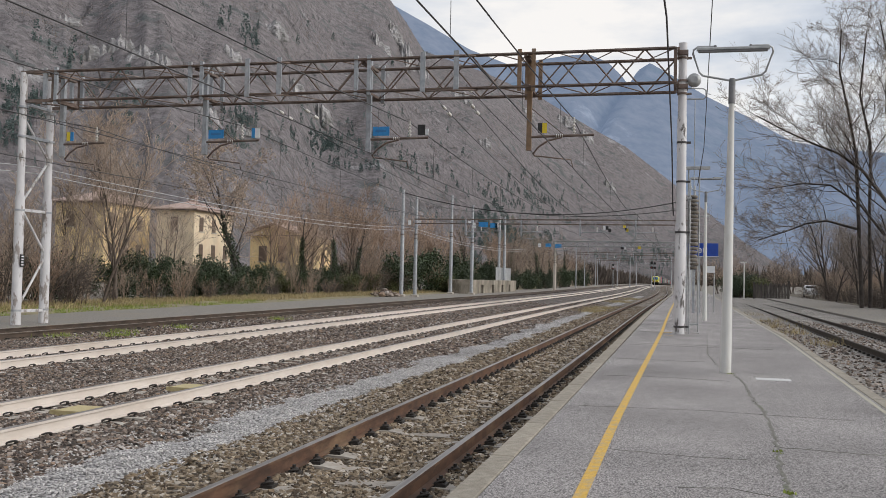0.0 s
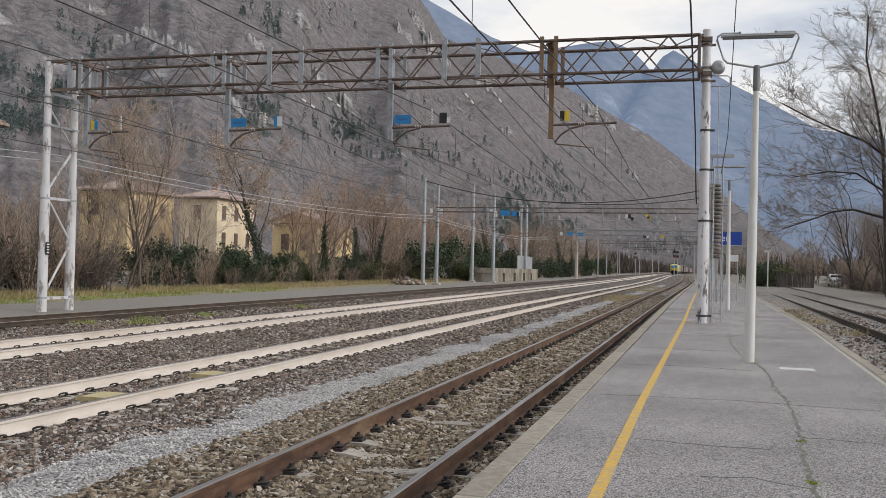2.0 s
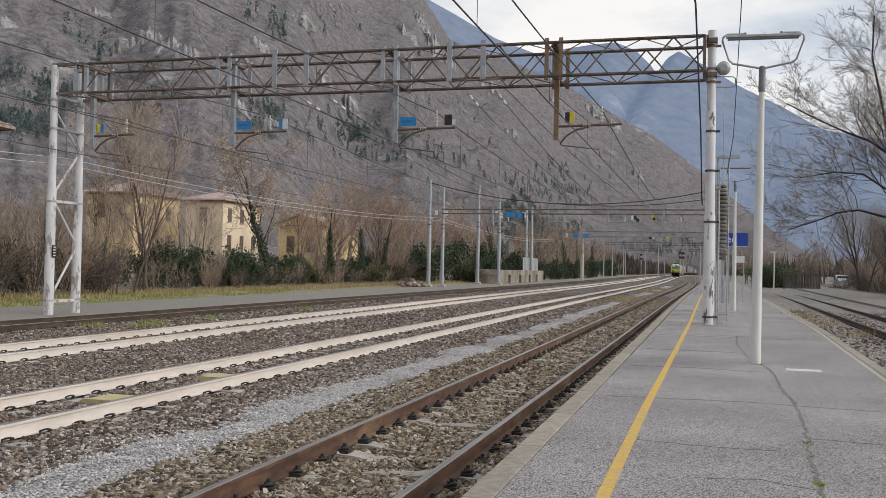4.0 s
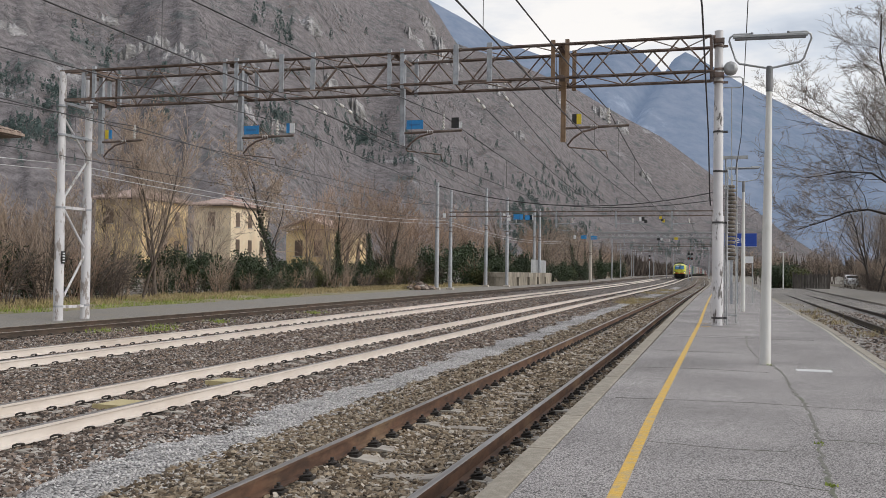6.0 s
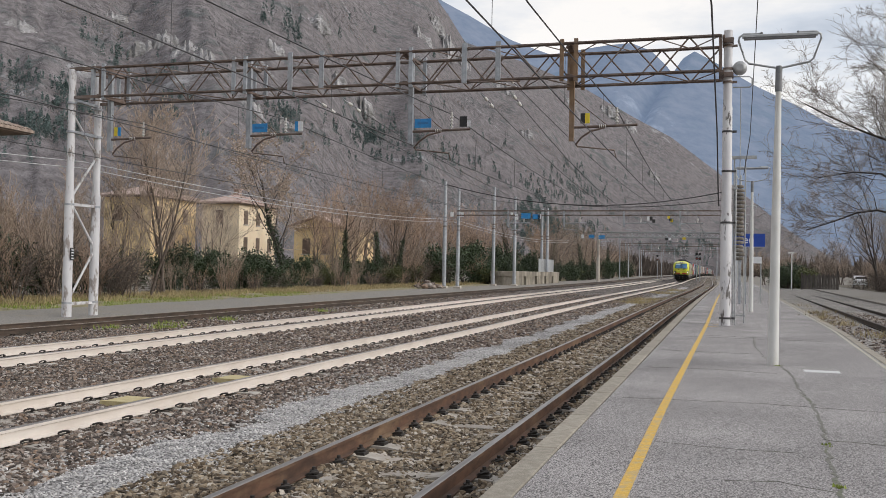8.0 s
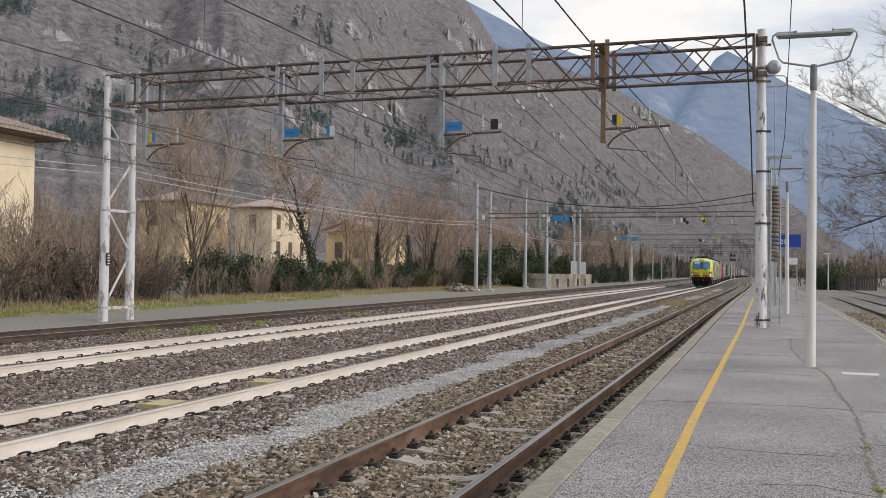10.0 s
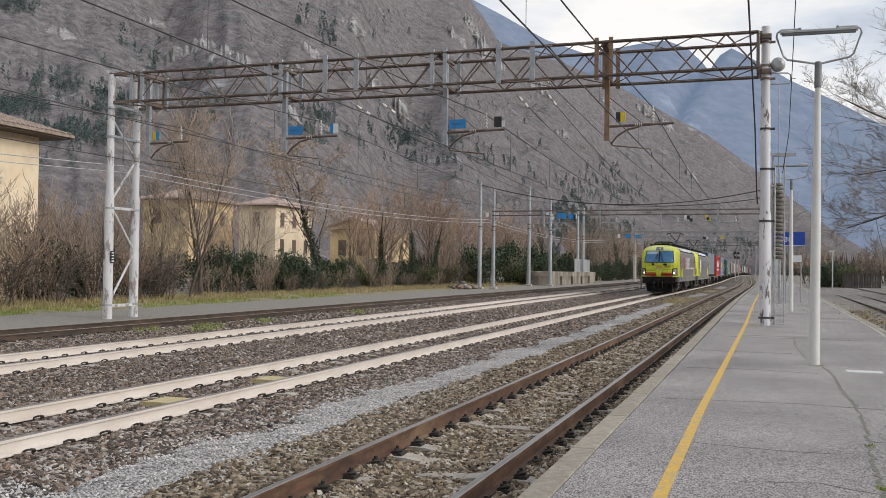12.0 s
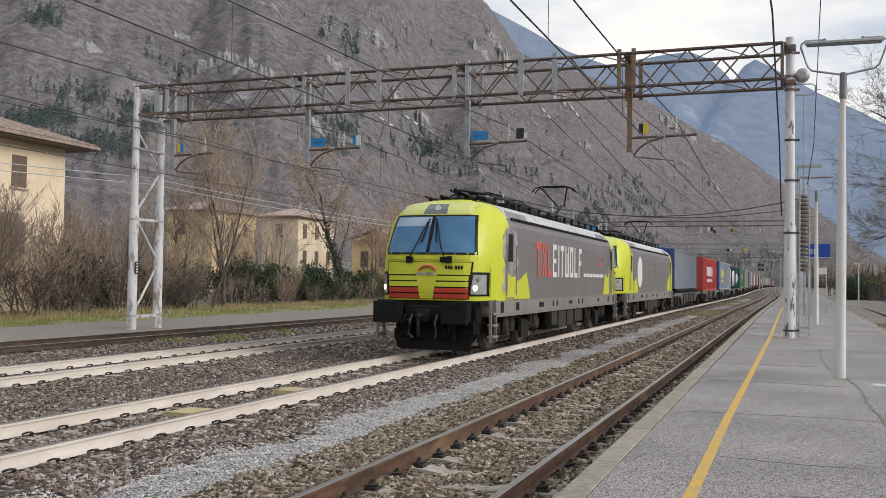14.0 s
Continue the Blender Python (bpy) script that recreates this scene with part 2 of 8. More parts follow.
# ---- mesh helpers ----
class Build:
    """Collects boxes, tubes and sheets into one mesh."""

    def __init__(self):
        self.v, self.f, self.smooth = [], [], []

    def add(self, verts, faces, smooth=False):
        o = len(self.v)
        self.v.extend([tuple(p) for p in verts])
        self.f.extend([tuple(i + o for i in q) for q in faces])
        self.smooth.extend([smooth] * len(faces))
        return self

    def box(self, x0, y0, z0, x1, y1, z1, c=0.0):
        """A box; c chamfers its four upright or long edges on top."""
        if not c:
            return self.add([(x0, y0, z0), (x1, y0, z0), (x1, y1, z0), (x0, y1, z0), (x0, y0, z1), (x1, y0, z1), (x1, y1, z1), (x0, y1, z1)],
                            [(0, 3, 2, 1), (4, 5, 6, 7), (0, 1, 5, 4), (1, 2, 6, 5), (2, 3, 7, 6), (3, 0, 4, 7)])
        lo = [(x0, y0, z0), (x1, y0, z0), (x1, y1, z0), (x0, y1, z0)]
        md = [(x, y, z1 - c) for x, y, _ in lo]
        hi = [(x0 + c, y0 + c, z1), (x1 - c, y0 + c, z1), (x1 - c, y1 - c, z1), (x0 + c, y1 - c, z1)]
        f = [(0, 3, 2, 1), (8, 9, 10, 11)]
        for k in (0, 4):
            f += [(k + i, k + (i + 1) % 4, k + 4 + (i + 1) % 4, k + 4 + i) for i in range(4)]
        return self.add(lo + md + hi, f)

    def path(self, pts, r, n=6, r1=None, cap=True, smooth=True):
        """A tube along points, its radius going from r to r1."""
        pts = [Vector(p) for p in pts]
        r1 = r if r1 is None else r1
        verts, faces, k = [], [], len(pts)
        up = Vector((0, 0, 1))
        for i, p in enumerate(pts):
            d = (pts[min(i + 1, k - 1)] - pts[max(i - 1, 0)]).normalized()
            a = d.cross(up if abs(d.z) < 0.95 else Vector((0, 1, 0))).normalized()
            b = a.cross(d)
            rr = r + (r1 - r) * i / max(1, k - 1)
            for j in range(n):
                w = 2 * math.pi * j / n
                verts.append(p + a * (rr * math.cos(w)) + b * (rr * math.sin(w)))
        for i in range(k - 1):
            for j in range(n):
                faces.append((i * n + j, i * n + (j + 1) % n, (i + 1) * n + (j + 1) % n, (i + 1) * n + j))
        self.add(verts, faces, smooth)
        if cap:
            self.add(verts[:n], [tuple(range(n))])
            self.add(verts[-n:], [tuple(range(n - 1, -1, -1))])
        return self

    def lathe(self, base, axis, profile, n=12, smooth=True):
        """profile: pairs of (height along axis, radius)."""
        base, axis = Vector(base), Vector(axis).normalized()
        a = axis.cross(Vector((0, 0, 1)) if abs(axis.z) < 0.9 else Vector((0, 1, 0))).normalized()
        b = axis.cross(a)
        verts = [base + axis * h + a * (r * math.cos(2 * math.pi * j / n)) + b * (r * math.sin(2 * math.pi * j / n)) for h, r in profile for j in range(n)]
        faces = [(i * n + j, i * n + (j + 1) % n, (i + 1) * n + (j + 1) % n, (i + 1) * n + j) for i in range(len(profile) - 1) for j in range(n)]
        self.add(verts, faces, smooth)
        self.add(verts[:n], [tuple(range(n - 1, -1, -1))])
        return self.add(verts[-n:], [tuple(range(n))])

    def prism(self, outline, axis, a, b):
        """Extrudes an outline of pairs along axis 'x', 'y' or 'z' from a to b."""
        put = {"x": lambda p, s: (s, p[0], p[1]), "y": lambda p, s: (p[0], s, p[1]), "z": lambda p, s: (p[0], p[1], s)}[axis]
        n = len(outline)
        verts = [put(p, a) for p in outline] + [put(p, b) for p in outline]
        return self.add(verts, [tuple(range(n)), tuple(range(2 * n - 1, n - 1, -1))] + [(i, n + i, n + (i + 1) % n, (i + 1) % n) for i in range(n)])

    def mesh(self, name, fix=True):
        me = bpy.data.meshes.new(name)
        me.from_pydata(self.v, [], self.f)
        me.polygons.foreach_set("use_smooth", self.smooth)
        if fix and len(self.f) < 30000:
            bm = bmesh.new()
            bm.from_mesh(me)
            bmesh.ops.recalc_face_normals(bm, faces=bm.faces)
            bm.to_mesh(me)
            bm.free()
        me.update()
        return me


def link(name, data, material, parent=None, label="", m=None):
    me = data.mesh(name) if isinstance(data, Build) else data
    if material and not me.materials:
        me.materials.append(material)
    ob = new(name, me)
    if parent:
        ob.parent = parent
    if m is not None:
        ob.matrix_basis = m
    return tagged(ob, label)


part = link


def thing(name, label, category, m=None, group="", kind=""):
    ob = new(name)
    ob.empty_display_size = 0.3
    if m is not None:
        ob.matrix_basis = m
    return tagged(ob, label, category, group, kind)


def from_arrays(name, verts, faces, smooth=False):
    """A mesh from numpy arrays of equal-sided faces."""
    verts, faces = np.asarray(verts, dtype=np.float32), np.asarray(faces, dtype=np.int32)
    me = bpy.data.meshes.new(name)
    me.vertices.add(len(verts))
    me.vertices.foreach_set("co", verts.ravel())
    k = faces.shape[1]
    me.loops.add(faces.size)
    me.loops.foreach_set("vertex_index", faces.ravel())
    me.polygons.add(len(faces))
    me.polygons.foreach_set("loop_start", np.arange(0, faces.size, k, dtype=np.int32))
    me.polygons.foreach_set("use_smooth", np.full(len(faces), smooth))
    me.update(calc_edges=True)
    return me


# ---- the line's plan ----
T1, T2, T3, T4 = -3.07, -8.12, -13.67, -19.05
GAUGE = 0.7525    # half the distance of the rail heads' middles
BEND_Y = np.array([-60., 50, 75, 100, 125, 150, 180, 210, 240, 270, 330, 400, 700])
BEND_X = np.array([0., 0, .16, .42, .60, .46, .04, -.45, -.95, -1.4, -1.8, -1.9, -1.9])


def bend(y):
    k = np.linspace(-18, 18, 13)
    return float(np.mean(np.interp(y + k, BEND_Y, BEND_X)))


def rise(y):
    """The line's gentle climb beyond the platform."""
    k = np.linspace(-12, 12, 9)
    return float(np.mean(0.0033 * np.clip(y + k - 20, 0, 420)))


def sheet(xs, ys, zf, follow=True):
    """A grid over xs and ys that follows the line's bend and climb."""
    xs, ys = np.asarray(xs, float), np.asarray(ys, float)
    b = np.array([bend(y) if follow else 0 for y in ys])
    r = np.array([rise(y) for y in ys])
    X, Y = np.meshgrid(xs, ys)
    Z = zf(X, Y) + r[:, None]
    P = np.stack([X + b[:, None], Y, Z], -1).reshape(-1, 3)
    nx, ny = len(xs), len(ys)
    i = (np.arange(ny - 1)[:, None] * nx + np.arange(nx - 1)).ravel()
    return P, np.stack([i, i + 1, i + nx + 1, i + nx], -1)


def steps(*spans):
    """Points over spans of (start, end, step)."""
    out = [np.arange(a, b, s) for a, b, s in spans]
    return np.concatenate(out + [np.array([spans[-1][1]])])


def lumps(X, Y, seed, size):
    """Smooth random relief from a few crossed waves, about -1 to 1."""
    rs, z = np.random.RandomState(seed), 0
    for k in range(9):
        a, f, p = rs.rand() * 6.28, (0.5 + 1.6 * rs.rand()) * 6.28 / size, rs.rand() * 6.28
        z = z + np.sin((X * np.cos(a) + Y * np.sin(a)) * f + p) / 3.0
    return z


# ---- ground, ballast, platform ----
def ground_z(X, Y):
    z = np.where(X < -20.7, -0.24, -0.42)
    z = np.where(X > 1.0, 0.10, z)
    z = z + np.clip((-X - 34) / 30, 0, 1) * 1.2
    z = z + np.clip((X - 7.5) / 12, 0, 1) * 0.25
    far = np.clip((np.hypot(X, Y) - 150) / 300, 0, 1)
    return z + 0.04 * lumps(X, Y, 3, 9) * (np.abs(X + 10) > 11) + far * lumps(X, Y, 5, 160) * 0.5


P, F = sheet(steps((-3500, -200, 150), (-200, -60, 10), (-60, 40, 1.0), (40, 200, 10), (200, 3500, 150)),
             steps((-3500, -100, 200), (-100, 0, 10), (0, 120, 2), (120, 500, 10), (500, 4000, 200)), ground_z)
ground = tagged(link("ground", from_arrays("ground", P, F, True), M_DIRT), "grey-brown earth beside the railway lines", "ground", kind="structure")

P, F = sheet(steps((-27.5, -20.4, .7)), steps((-6, 120, 2), (120, 330, 6)), lambda X, Y: -0.185 + 0.012 * lumps(X, Y, 8, 5))
tagged(link("path", from_arrays("path", P, F, True), M_PATH), "grey gravelled path beside the outer track", "path", kind="structure")
P, F = sheet(steps((-36, -27.3, .5)), steps((0, 120, 1), (120, 330, 6)), lambda X, Y: -0.135 + 0.035 * lumps(X, Y, 9, 3) + .1 * np.clip((-X - 28) / 6, 0, 1) - .16 * np.clip((X + 28.1) / .8, 0, 1))
tagged(link("grass_verge", from_arrays("grass_verge", P, F, True), M_GRASS), "patchy green and straw-coloured winter grass verge", "grass", kind="structure")


def bed_z(X, Y):
    z = -0.19 + 0.018 * lumps(X, Y, 11, 1.1)
    for t in (T1, T2, T3, T4):
        z = z - 0.03 * np.exp(-((X - t) / 0.5) ** 2)
    mid = np.minimum(np.minimum(abs(X - (T1 + T2) / 2), abs(X - (T2 + T3) / 2)), abs(X - (T3 + T4) / 2))
    return z - 0.10 * np.exp(-(mid / 0.7) ** 2)


P, F = sheet(steps((-20.6, -4.7, .22)), steps((-14, 1, 1), (1, 60, .3), (60, 160, 2), (160, 1060, 12)), bed_z)
tagged(link("ballast", from_arrays("ballast", P, F, True), M_BALLAST), "grey-brown crushed stone ballast under the tracks", "ballast", kind="structure")
P, F = sheet(steps((-4.76, -1.4, .2)), steps((-14, 1, 1), (1, 60, .3), (60, 160, 2), (160, 1060, 12)), lambda X, Y: bed_z(X, Y) + .003)
tagged(link("ballast_platform_side", from_arrays("ballast_platform_side", P, F, True), M_BALLAST_RUST), "rust-tinted brown crushed stone ballast beside the platform", "ballast", kind="structure")
P, F = sheet(steps((-6.25, -5.05, .15)), steps((-14, 3, .5), (3, 60, .25), (60, 130, 2)),
             lambda X, Y: -0.265 + 0.035 * np.cos((X + 5.65) / .6 * 1.5) + .02 * lumps(X, Y, 17, .9) + 0.03 * np.clip(lumps(X, Y, 18, 7), -1, 1))
tagged(link("gravel_walkway", from_arrays("gravel_walkway", P, F, True), M_GRAVEL), "pale grey fine gravel strip between two tracks", "gravel", kind="structure")


# platform: asphalt slab, kerb stones on both sides, painted line
PZ = 0.25


def strip(name, x0, x1, y0, y1, z0, z1, material, label, category, xr=None, parent=None, step=3.0):
    """A long slab between x0 and x1 (xr: how far x1 shifts per metre) from y0 to y1 that follows the climb."""
    b = Build()
    ys = np.linspace(y0, y1, max(2, int((y1 - y0) / step)))
    shift = (lambda y: 0) if xr is None else xr if callable(xr) else (lambda y: xr * y)
    for i, y in enumerate(ys):
        r, s = rise(y), bend(y)
        b.v += [(x0 + s, y, z0 + r), (x0 + s, y, z1 + r), (x1 + s + shift(y), y, z1 + r), (x1 + s + shift(y), y, z0 + r)]
        if i:
            o = 4 * i
            b.f += [(o - 4 + a, o - 4 + (a + 1) % 4, o + (a + 1) % 4, o + a) for a in range(4)]
            b.smooth += [False] * 4
    b.f += [(0, 1, 2, 3), tuple(len(b.v) - 1 - i for i in range(4))]
    b.smooth += [False] * 2
    return tagged(link(name, b, material, parent), label, category, kind="structure")


def edge(y):
    """The far platform edge widens up to the mast, then runs with the line."""
    return 2.15 + .0284 * min(y, 29) + .003 * max(0, y - 29)


strip("platform", -1.37, .05, -14, 170, -0.35, PZ, M_ASPHALT, "worn grey asphalt station platform with cracks", "platform", edge)
def line_x(y):
    """The safety line drifts away from the edge as it nears the mast."""
    return -.677 + .0073 * min(max(0, y - 11), 20)


b = Build()
ys = np.linspace(-14, 160, 145)
b.v = [(bend(y) + line_x(y) + dx, y, PZ + rise(y) + dz) for y in ys for dx, dz in ((-.047, -.01), (-.047, .004), (.047, .004), (.047, -.01))]
b.f = [(4 * i + a, 4 * i + a + 1, 4 * i + a + 5, 4 * i + a + 4) for i in range(144) for a in range(3)]
b.smooth = [False] * len(b.f)
tagged(link("platform_line", b, M_YELLOW), "worn yellow safety line on the platform", "line", kind="structure")
kerb_block = Build().box(-1.58, 0, -.34, -1.366, 1.985, PZ + .006, 0.012).mesh("kerb_stone")
kerb_block.materials.append(M_KERB)
kerb_left = thing("platform_kerb", "weathered concrete kerb stones along the platform edge", "kerb", kind="structure")
kerb_right_block = Build().box(.056, 0, -.2, .24, 1.985, PZ + .006, 0.012).mesh("kerb_stone")
kerb_right_block.materials.append(M_KERB)
kerb_right = thing("platform_kerb_far", "concrete kerb stones along the far platform edge", "kerb", kind="structure")
for i in range(-8, 82):
    y = 2.2 + 2 * i
    link("kerb_stone", kerb_block, None, kerb_left, m=pose(bend(y) - .002 * max(0, min(y, 30)), y, rise(y) + random.uniform(-.003, .003), math.degrees(math.atan(0.0033)) if y > 30 else 0, 0, random.uniform(-.1, .1)))
    link("kerb_stone", kerb_right_block, None, kerb_right, m=pose(bend(y) + edge(y), y, rise(y) + random.uniform(-.004, .004), math.degrees(math.atan(0.0033)) if y > 30 else 0, 0, -1.62 if y < 28 else -.2))
b = Build()
ys = np.linspace(-14, 120, 77)
b.v = [(bend(y) + edge(y) + dx, y, PZ + rise(y) + .004) for y in ys for dx in (-.045, .01)]
b.f = [(2 * i, 2 * i + 1, 2 * i + 3, 2 * i + 2) for i in range(76)]
b.smooth = [False] * 76
tagged(link("platform_line_far", b, M_FADED), "faded yellowish line near the far platform edge", "line", kind="structure")


# ---- tracks ----
RAIL = [(-.075, -.172), (.075, -.172), (.075, -.160), (.014, -.142), (.011, -.045), (.036, -.036), (.036, -.006), (.028, 0), (-.028, 0), (-.036, -.006), (-.036, -.036), (-.011, -.045), (-.014, -.142), (-.075, -.160)]
HEAD_FACES = {6, 7, 8}


def rail(x0, y0, y1, parent, body, head, z=0.0, slope=0.0, own=None):
    """One rail swept along the line; the head's faces carry the worn metal."""
    ys = steps((y0, min(y1, 60), 1.0), (60, y1, 4.0)) if y1 > 60 else steps((y0, y1, 1.0))
    n = len(RAIL)
    b = Build()
    idx = []
    for i, y in enumerate(ys):
        s, r = (own(y), 0.0) if own else (bend(y), rise(y))
        b.v += [(x0 + s + px, y, r + z + pz) for px, pz in RAIL]
        if i:
            o = n * i
            for a in range(n):
                b.f.append((o - n + a, o - n + (a + 1) % n, o + (a + 1) % n, o + a))
                b.smooth.append(False)
                idx.append(1 if a in HEAD_FACES else 0)
    b.f.append(tuple(range(n)))
    b.smooth.append(False)
    idx.append(0)
    me = b.mesh("rail", fix=False)
    me.materials.append(body)
    me.materials.append(head)
    me.polygons.foreach_set("material_index", idx)
    return part("rail", me, None, parent)


def clip_mesh(side, bolted=False):
    """A bent spring clip on its bolt, on the outer foot of a rail."""
    b = Build()
    s = side
    b.path([(s * .065, -.045, -.17), (s * .085, -.055, -.15), (s * .125, -.045, -.132), (s * .155, -.018, -.128), (s * .165, .015, -.136), (s * .15, .042, -.15), (s * .115, .055, -.17), (s * .085, .045, -.185)], .0125, 5)
    b.path([(s * .16, 0, -.132), (s * .135, 0, -.19)], .0125, 5)
    b.box(min(s * .09, s * .17), -.05, -.20, max(s * .09, s * .17), .05, -.178)
    if bolted:
        b.path([(s * .125, 0, -.2), (s * .125, 0, -.085)], .02, 6)
        b.lathe((s * .125, 0, -.145), (0, 0, 1), [(0, .042), (.03, .042)], 6)
        b.box(min(s * .06, s * .19), -.07, -.20, max(s * .06, s * .19), .07, -.155)
    return b.mesh("clip")


CLIP_R, CLIP_L, BOLT_R, BOLT_L = clip_mesh(1), clip_mesh(-1), clip_mesh(1, True), clip_mesh(-1, True)
for _m in (CLIP_R, CLIP_L, BOLT_R, BOLT_L):
    _m.materials.append(M_CLIP)
SLEEPER_MESH = Build().prism([(-1.25, -.42), (1.25, -.42), (1.25, -.21), (1.05, -.185), (.5, -.185), (.3, -.215), (-.3, -.215), (-.5, -.185), (-1.05, -.185), (-1.25, -.21)], "y", -.13, .13).mesh("sleeper")
SLEEPER_MESH.materials.append(M_SLEEPER)


def track(x0, y0, phase, label, body, head, near, own=None, z=0.0, sleepers=70):
    t = thing("railway_track", label, "track", group="tracks of the station")
    for s in (-1, 1):
        rail(x0 + s * GAUGE, y0, 1040 if own is None else 140, t, body, head, z, own=own)
    rest, far = Build(), Build()
    for i in range(-56, 260):
        y = phase + .6 * i
        if y < y0:
            continue
        sx, r = (own(y), 0.0) if own else (bend(y), rise(y))
        if 0 <= i < sleepers:
            part("sleeper", SLEEPER_MESH, None, t, m=pose(x0 + sx, y, r + z))
        else:
            far.box(x0 + sx - 1.25, y - .13, r + z - .4, x0 + sx + 1.25, y + .13, r + z - .205)
        for s in (-1, 1):
            for cm, d in ((BOLT_R, 1), (BOLT_L, -1)) if body is M_RAIL_RUST else ((CLIP_R, 1), (CLIP_L, -1)):
                if 2 < y < near and (d == 1 or y < 16):
                    part("clip", cm, None, t, m=pose(x0 + sx + s * GAUGE, y, r + z))
                else:
                    e = x0 + sx + s * GAUGE + d * .10
                    rest.box(e - .03, y - .05, r + z - .19, e + .03, y + .05, r + z - .125)
    tagged(part("distant_fastening", rest, M_CLIP, t), kind="stuff")
    tagged(part("distant_sleeper", far, M_SLEEPER, t), kind="stuff")
    return t


track(T1, -14, 4.0, "rust-brown rails on concrete sleepers beside the platform", M_RAIL_RUST, M_RAIL_HEAD, 45)
track(T2, -14, 9.157 - .6 * 11, "whitewashed rails with black clips on stone ballast", M_RAIL_WHITE, M_RAIL_HEAD, 60)
track(T3, -14, 16.083 - .6 * 13, "whitewashed rails with black clips on grey ballast", M_RAIL_WHITE, M_RAIL_HEAD, 60)
track(T4, -14, 14.2, "dark rusty rails of a little-used siding", M_RAIL_DARK, M_RAIL_DULL, 45)


def siding_x(y):
    return 0.012 * y + 0.0 + max(0, y - 60) ** 2 * -0.0002


track(4.95, -14, 5.2, "dark rails of the siding across the platform", M_RAIL_BLACK, M_RAIL_BLACK, 50, own=siding_x, z=.36)
# ---- mountains ----
def ridge_mesh(name, table, r0, r1, a0, a1, cols, rows, seed, rough, slant=1.0):
    """A mountain side: from its foot at r0 up to a ridge at r1 whose height follows table (azimuth, elevation) in degrees."""
    rs = np.random.RandomState(seed)
    az = np.radians(np.linspace(a0, a1, cols))
    u = np.linspace(0, 1, rows)
    A, U = np.meshgrid(az, u)
    warp = np.degrees(A) + slant * (1 - U) * (7 * np.sin(A * 23 + seed) + 4 * np.sin(A * 51 + 2 * seed) + 9)
    el = np.radians(np.interp(warp, [t[0] for t in table], [t[1] for t in table]))
    if callable(r0):
        r0, r1 = r0(np.degrees(A)), r1(np.degrees(A))
    Rr = r0 + (r1 - r0) * U
    top = np.tan(el) * r1 + EYE
    foot = EYE - 2.0
    shape = U ** 1.12
    Z = foot + (top - foot) * shape
    env = np.sin(np.pi * np.clip(U, 0, 1)) ** .7
    N = np.zeros_like(Z)
    for k in range(5):
        f = 2.0 ** k
        n = np.zeros_like(Z)
        for j in range(5):
            a, b, p = rs.normal(0, 28) * f, rs.normal(0, 5) * f, rs.rand() * 6.28
            n += np.sin(A * a + U * b + p)
        N += (1 - np.abs(n) / 3.0) / f ** 1.05
    N -= N.mean()
    Z = Z + N * rough * env * (top - foot) * 0.05
    Rr = Rr + N * rough * env * (r1 - r0) * 0.035
    Pm = np.stack([Rr * np.sin(A), Rr * np.cos(A), Z], -1).reshape(-1, 3)
    i = (np.arange(rows - 1)[:, None] * cols + np.arange(cols - 1)).ravel()
    return from_arrays(name, Pm, np.stack([i, i + 1, i + cols + 1, i + cols], -1), True)


def mountain_mat(name, low, high, green, rock, scale, haze=None, haze_glow=0.0, rock_at=.60):
    m = mat(name, low, high, 1.0, scale=scale, c3=green, scale3=scale * .22, amount3=.75, lo3=.55, hi3=.66, bump=1.0, bscale=scale * 2, spec=0.0)
    n, l = m.node_tree.nodes, m.node_tree.links
    bs = n["Principled BSDF"]
    src = bs.inputs["Base Color"].links[0].from_socket
    tc = n.new("ShaderNodeTexCoord")
    mp = n.new("ShaderNodeMapping")
    mp.inputs["Scale"].default_value = (1, 1, .35)
    l.new(tc.outputs["Object"], mp.inputs[0])
    nz = n.new("ShaderNodeTexNoise")
    nz.inputs["Scale"].default_value, nz.inputs["Detail"].default_value, nz.inputs["Roughness"].default_value = scale * .12, 9, .72
    l.new(mp.outputs[0], nz.inputs["Vector"])
    mr = n.new("ShaderNodeMapRange")
    mr.inputs[1].default_value, mr.inputs[2].default_value, mr.inputs[4].default_value = rock_at, rock_at + .07, .8
    l.new(nz.outputs[0], mr.inputs[0])
    mx = n.new("ShaderNodeMix")
    mx.data_type = 'RGBA'
    l.new(mr.outputs[0], mx.inputs[0])
    l.new(src, mx.inputs[6])
    mx.inputs[7].default_value = (*rock, 1)
    l.new(mx.outputs[2], bs.inputs["Base Color"])
    for nd in n:
        if nd.type == 'BUMP':
            nd.inputs["Distance"].default_value = 1.5
    # haze is imitated by letting the slope itself glow
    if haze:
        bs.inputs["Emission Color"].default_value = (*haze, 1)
        bs.inputs["Emission Strength"].default_value = haze_glow
    return m


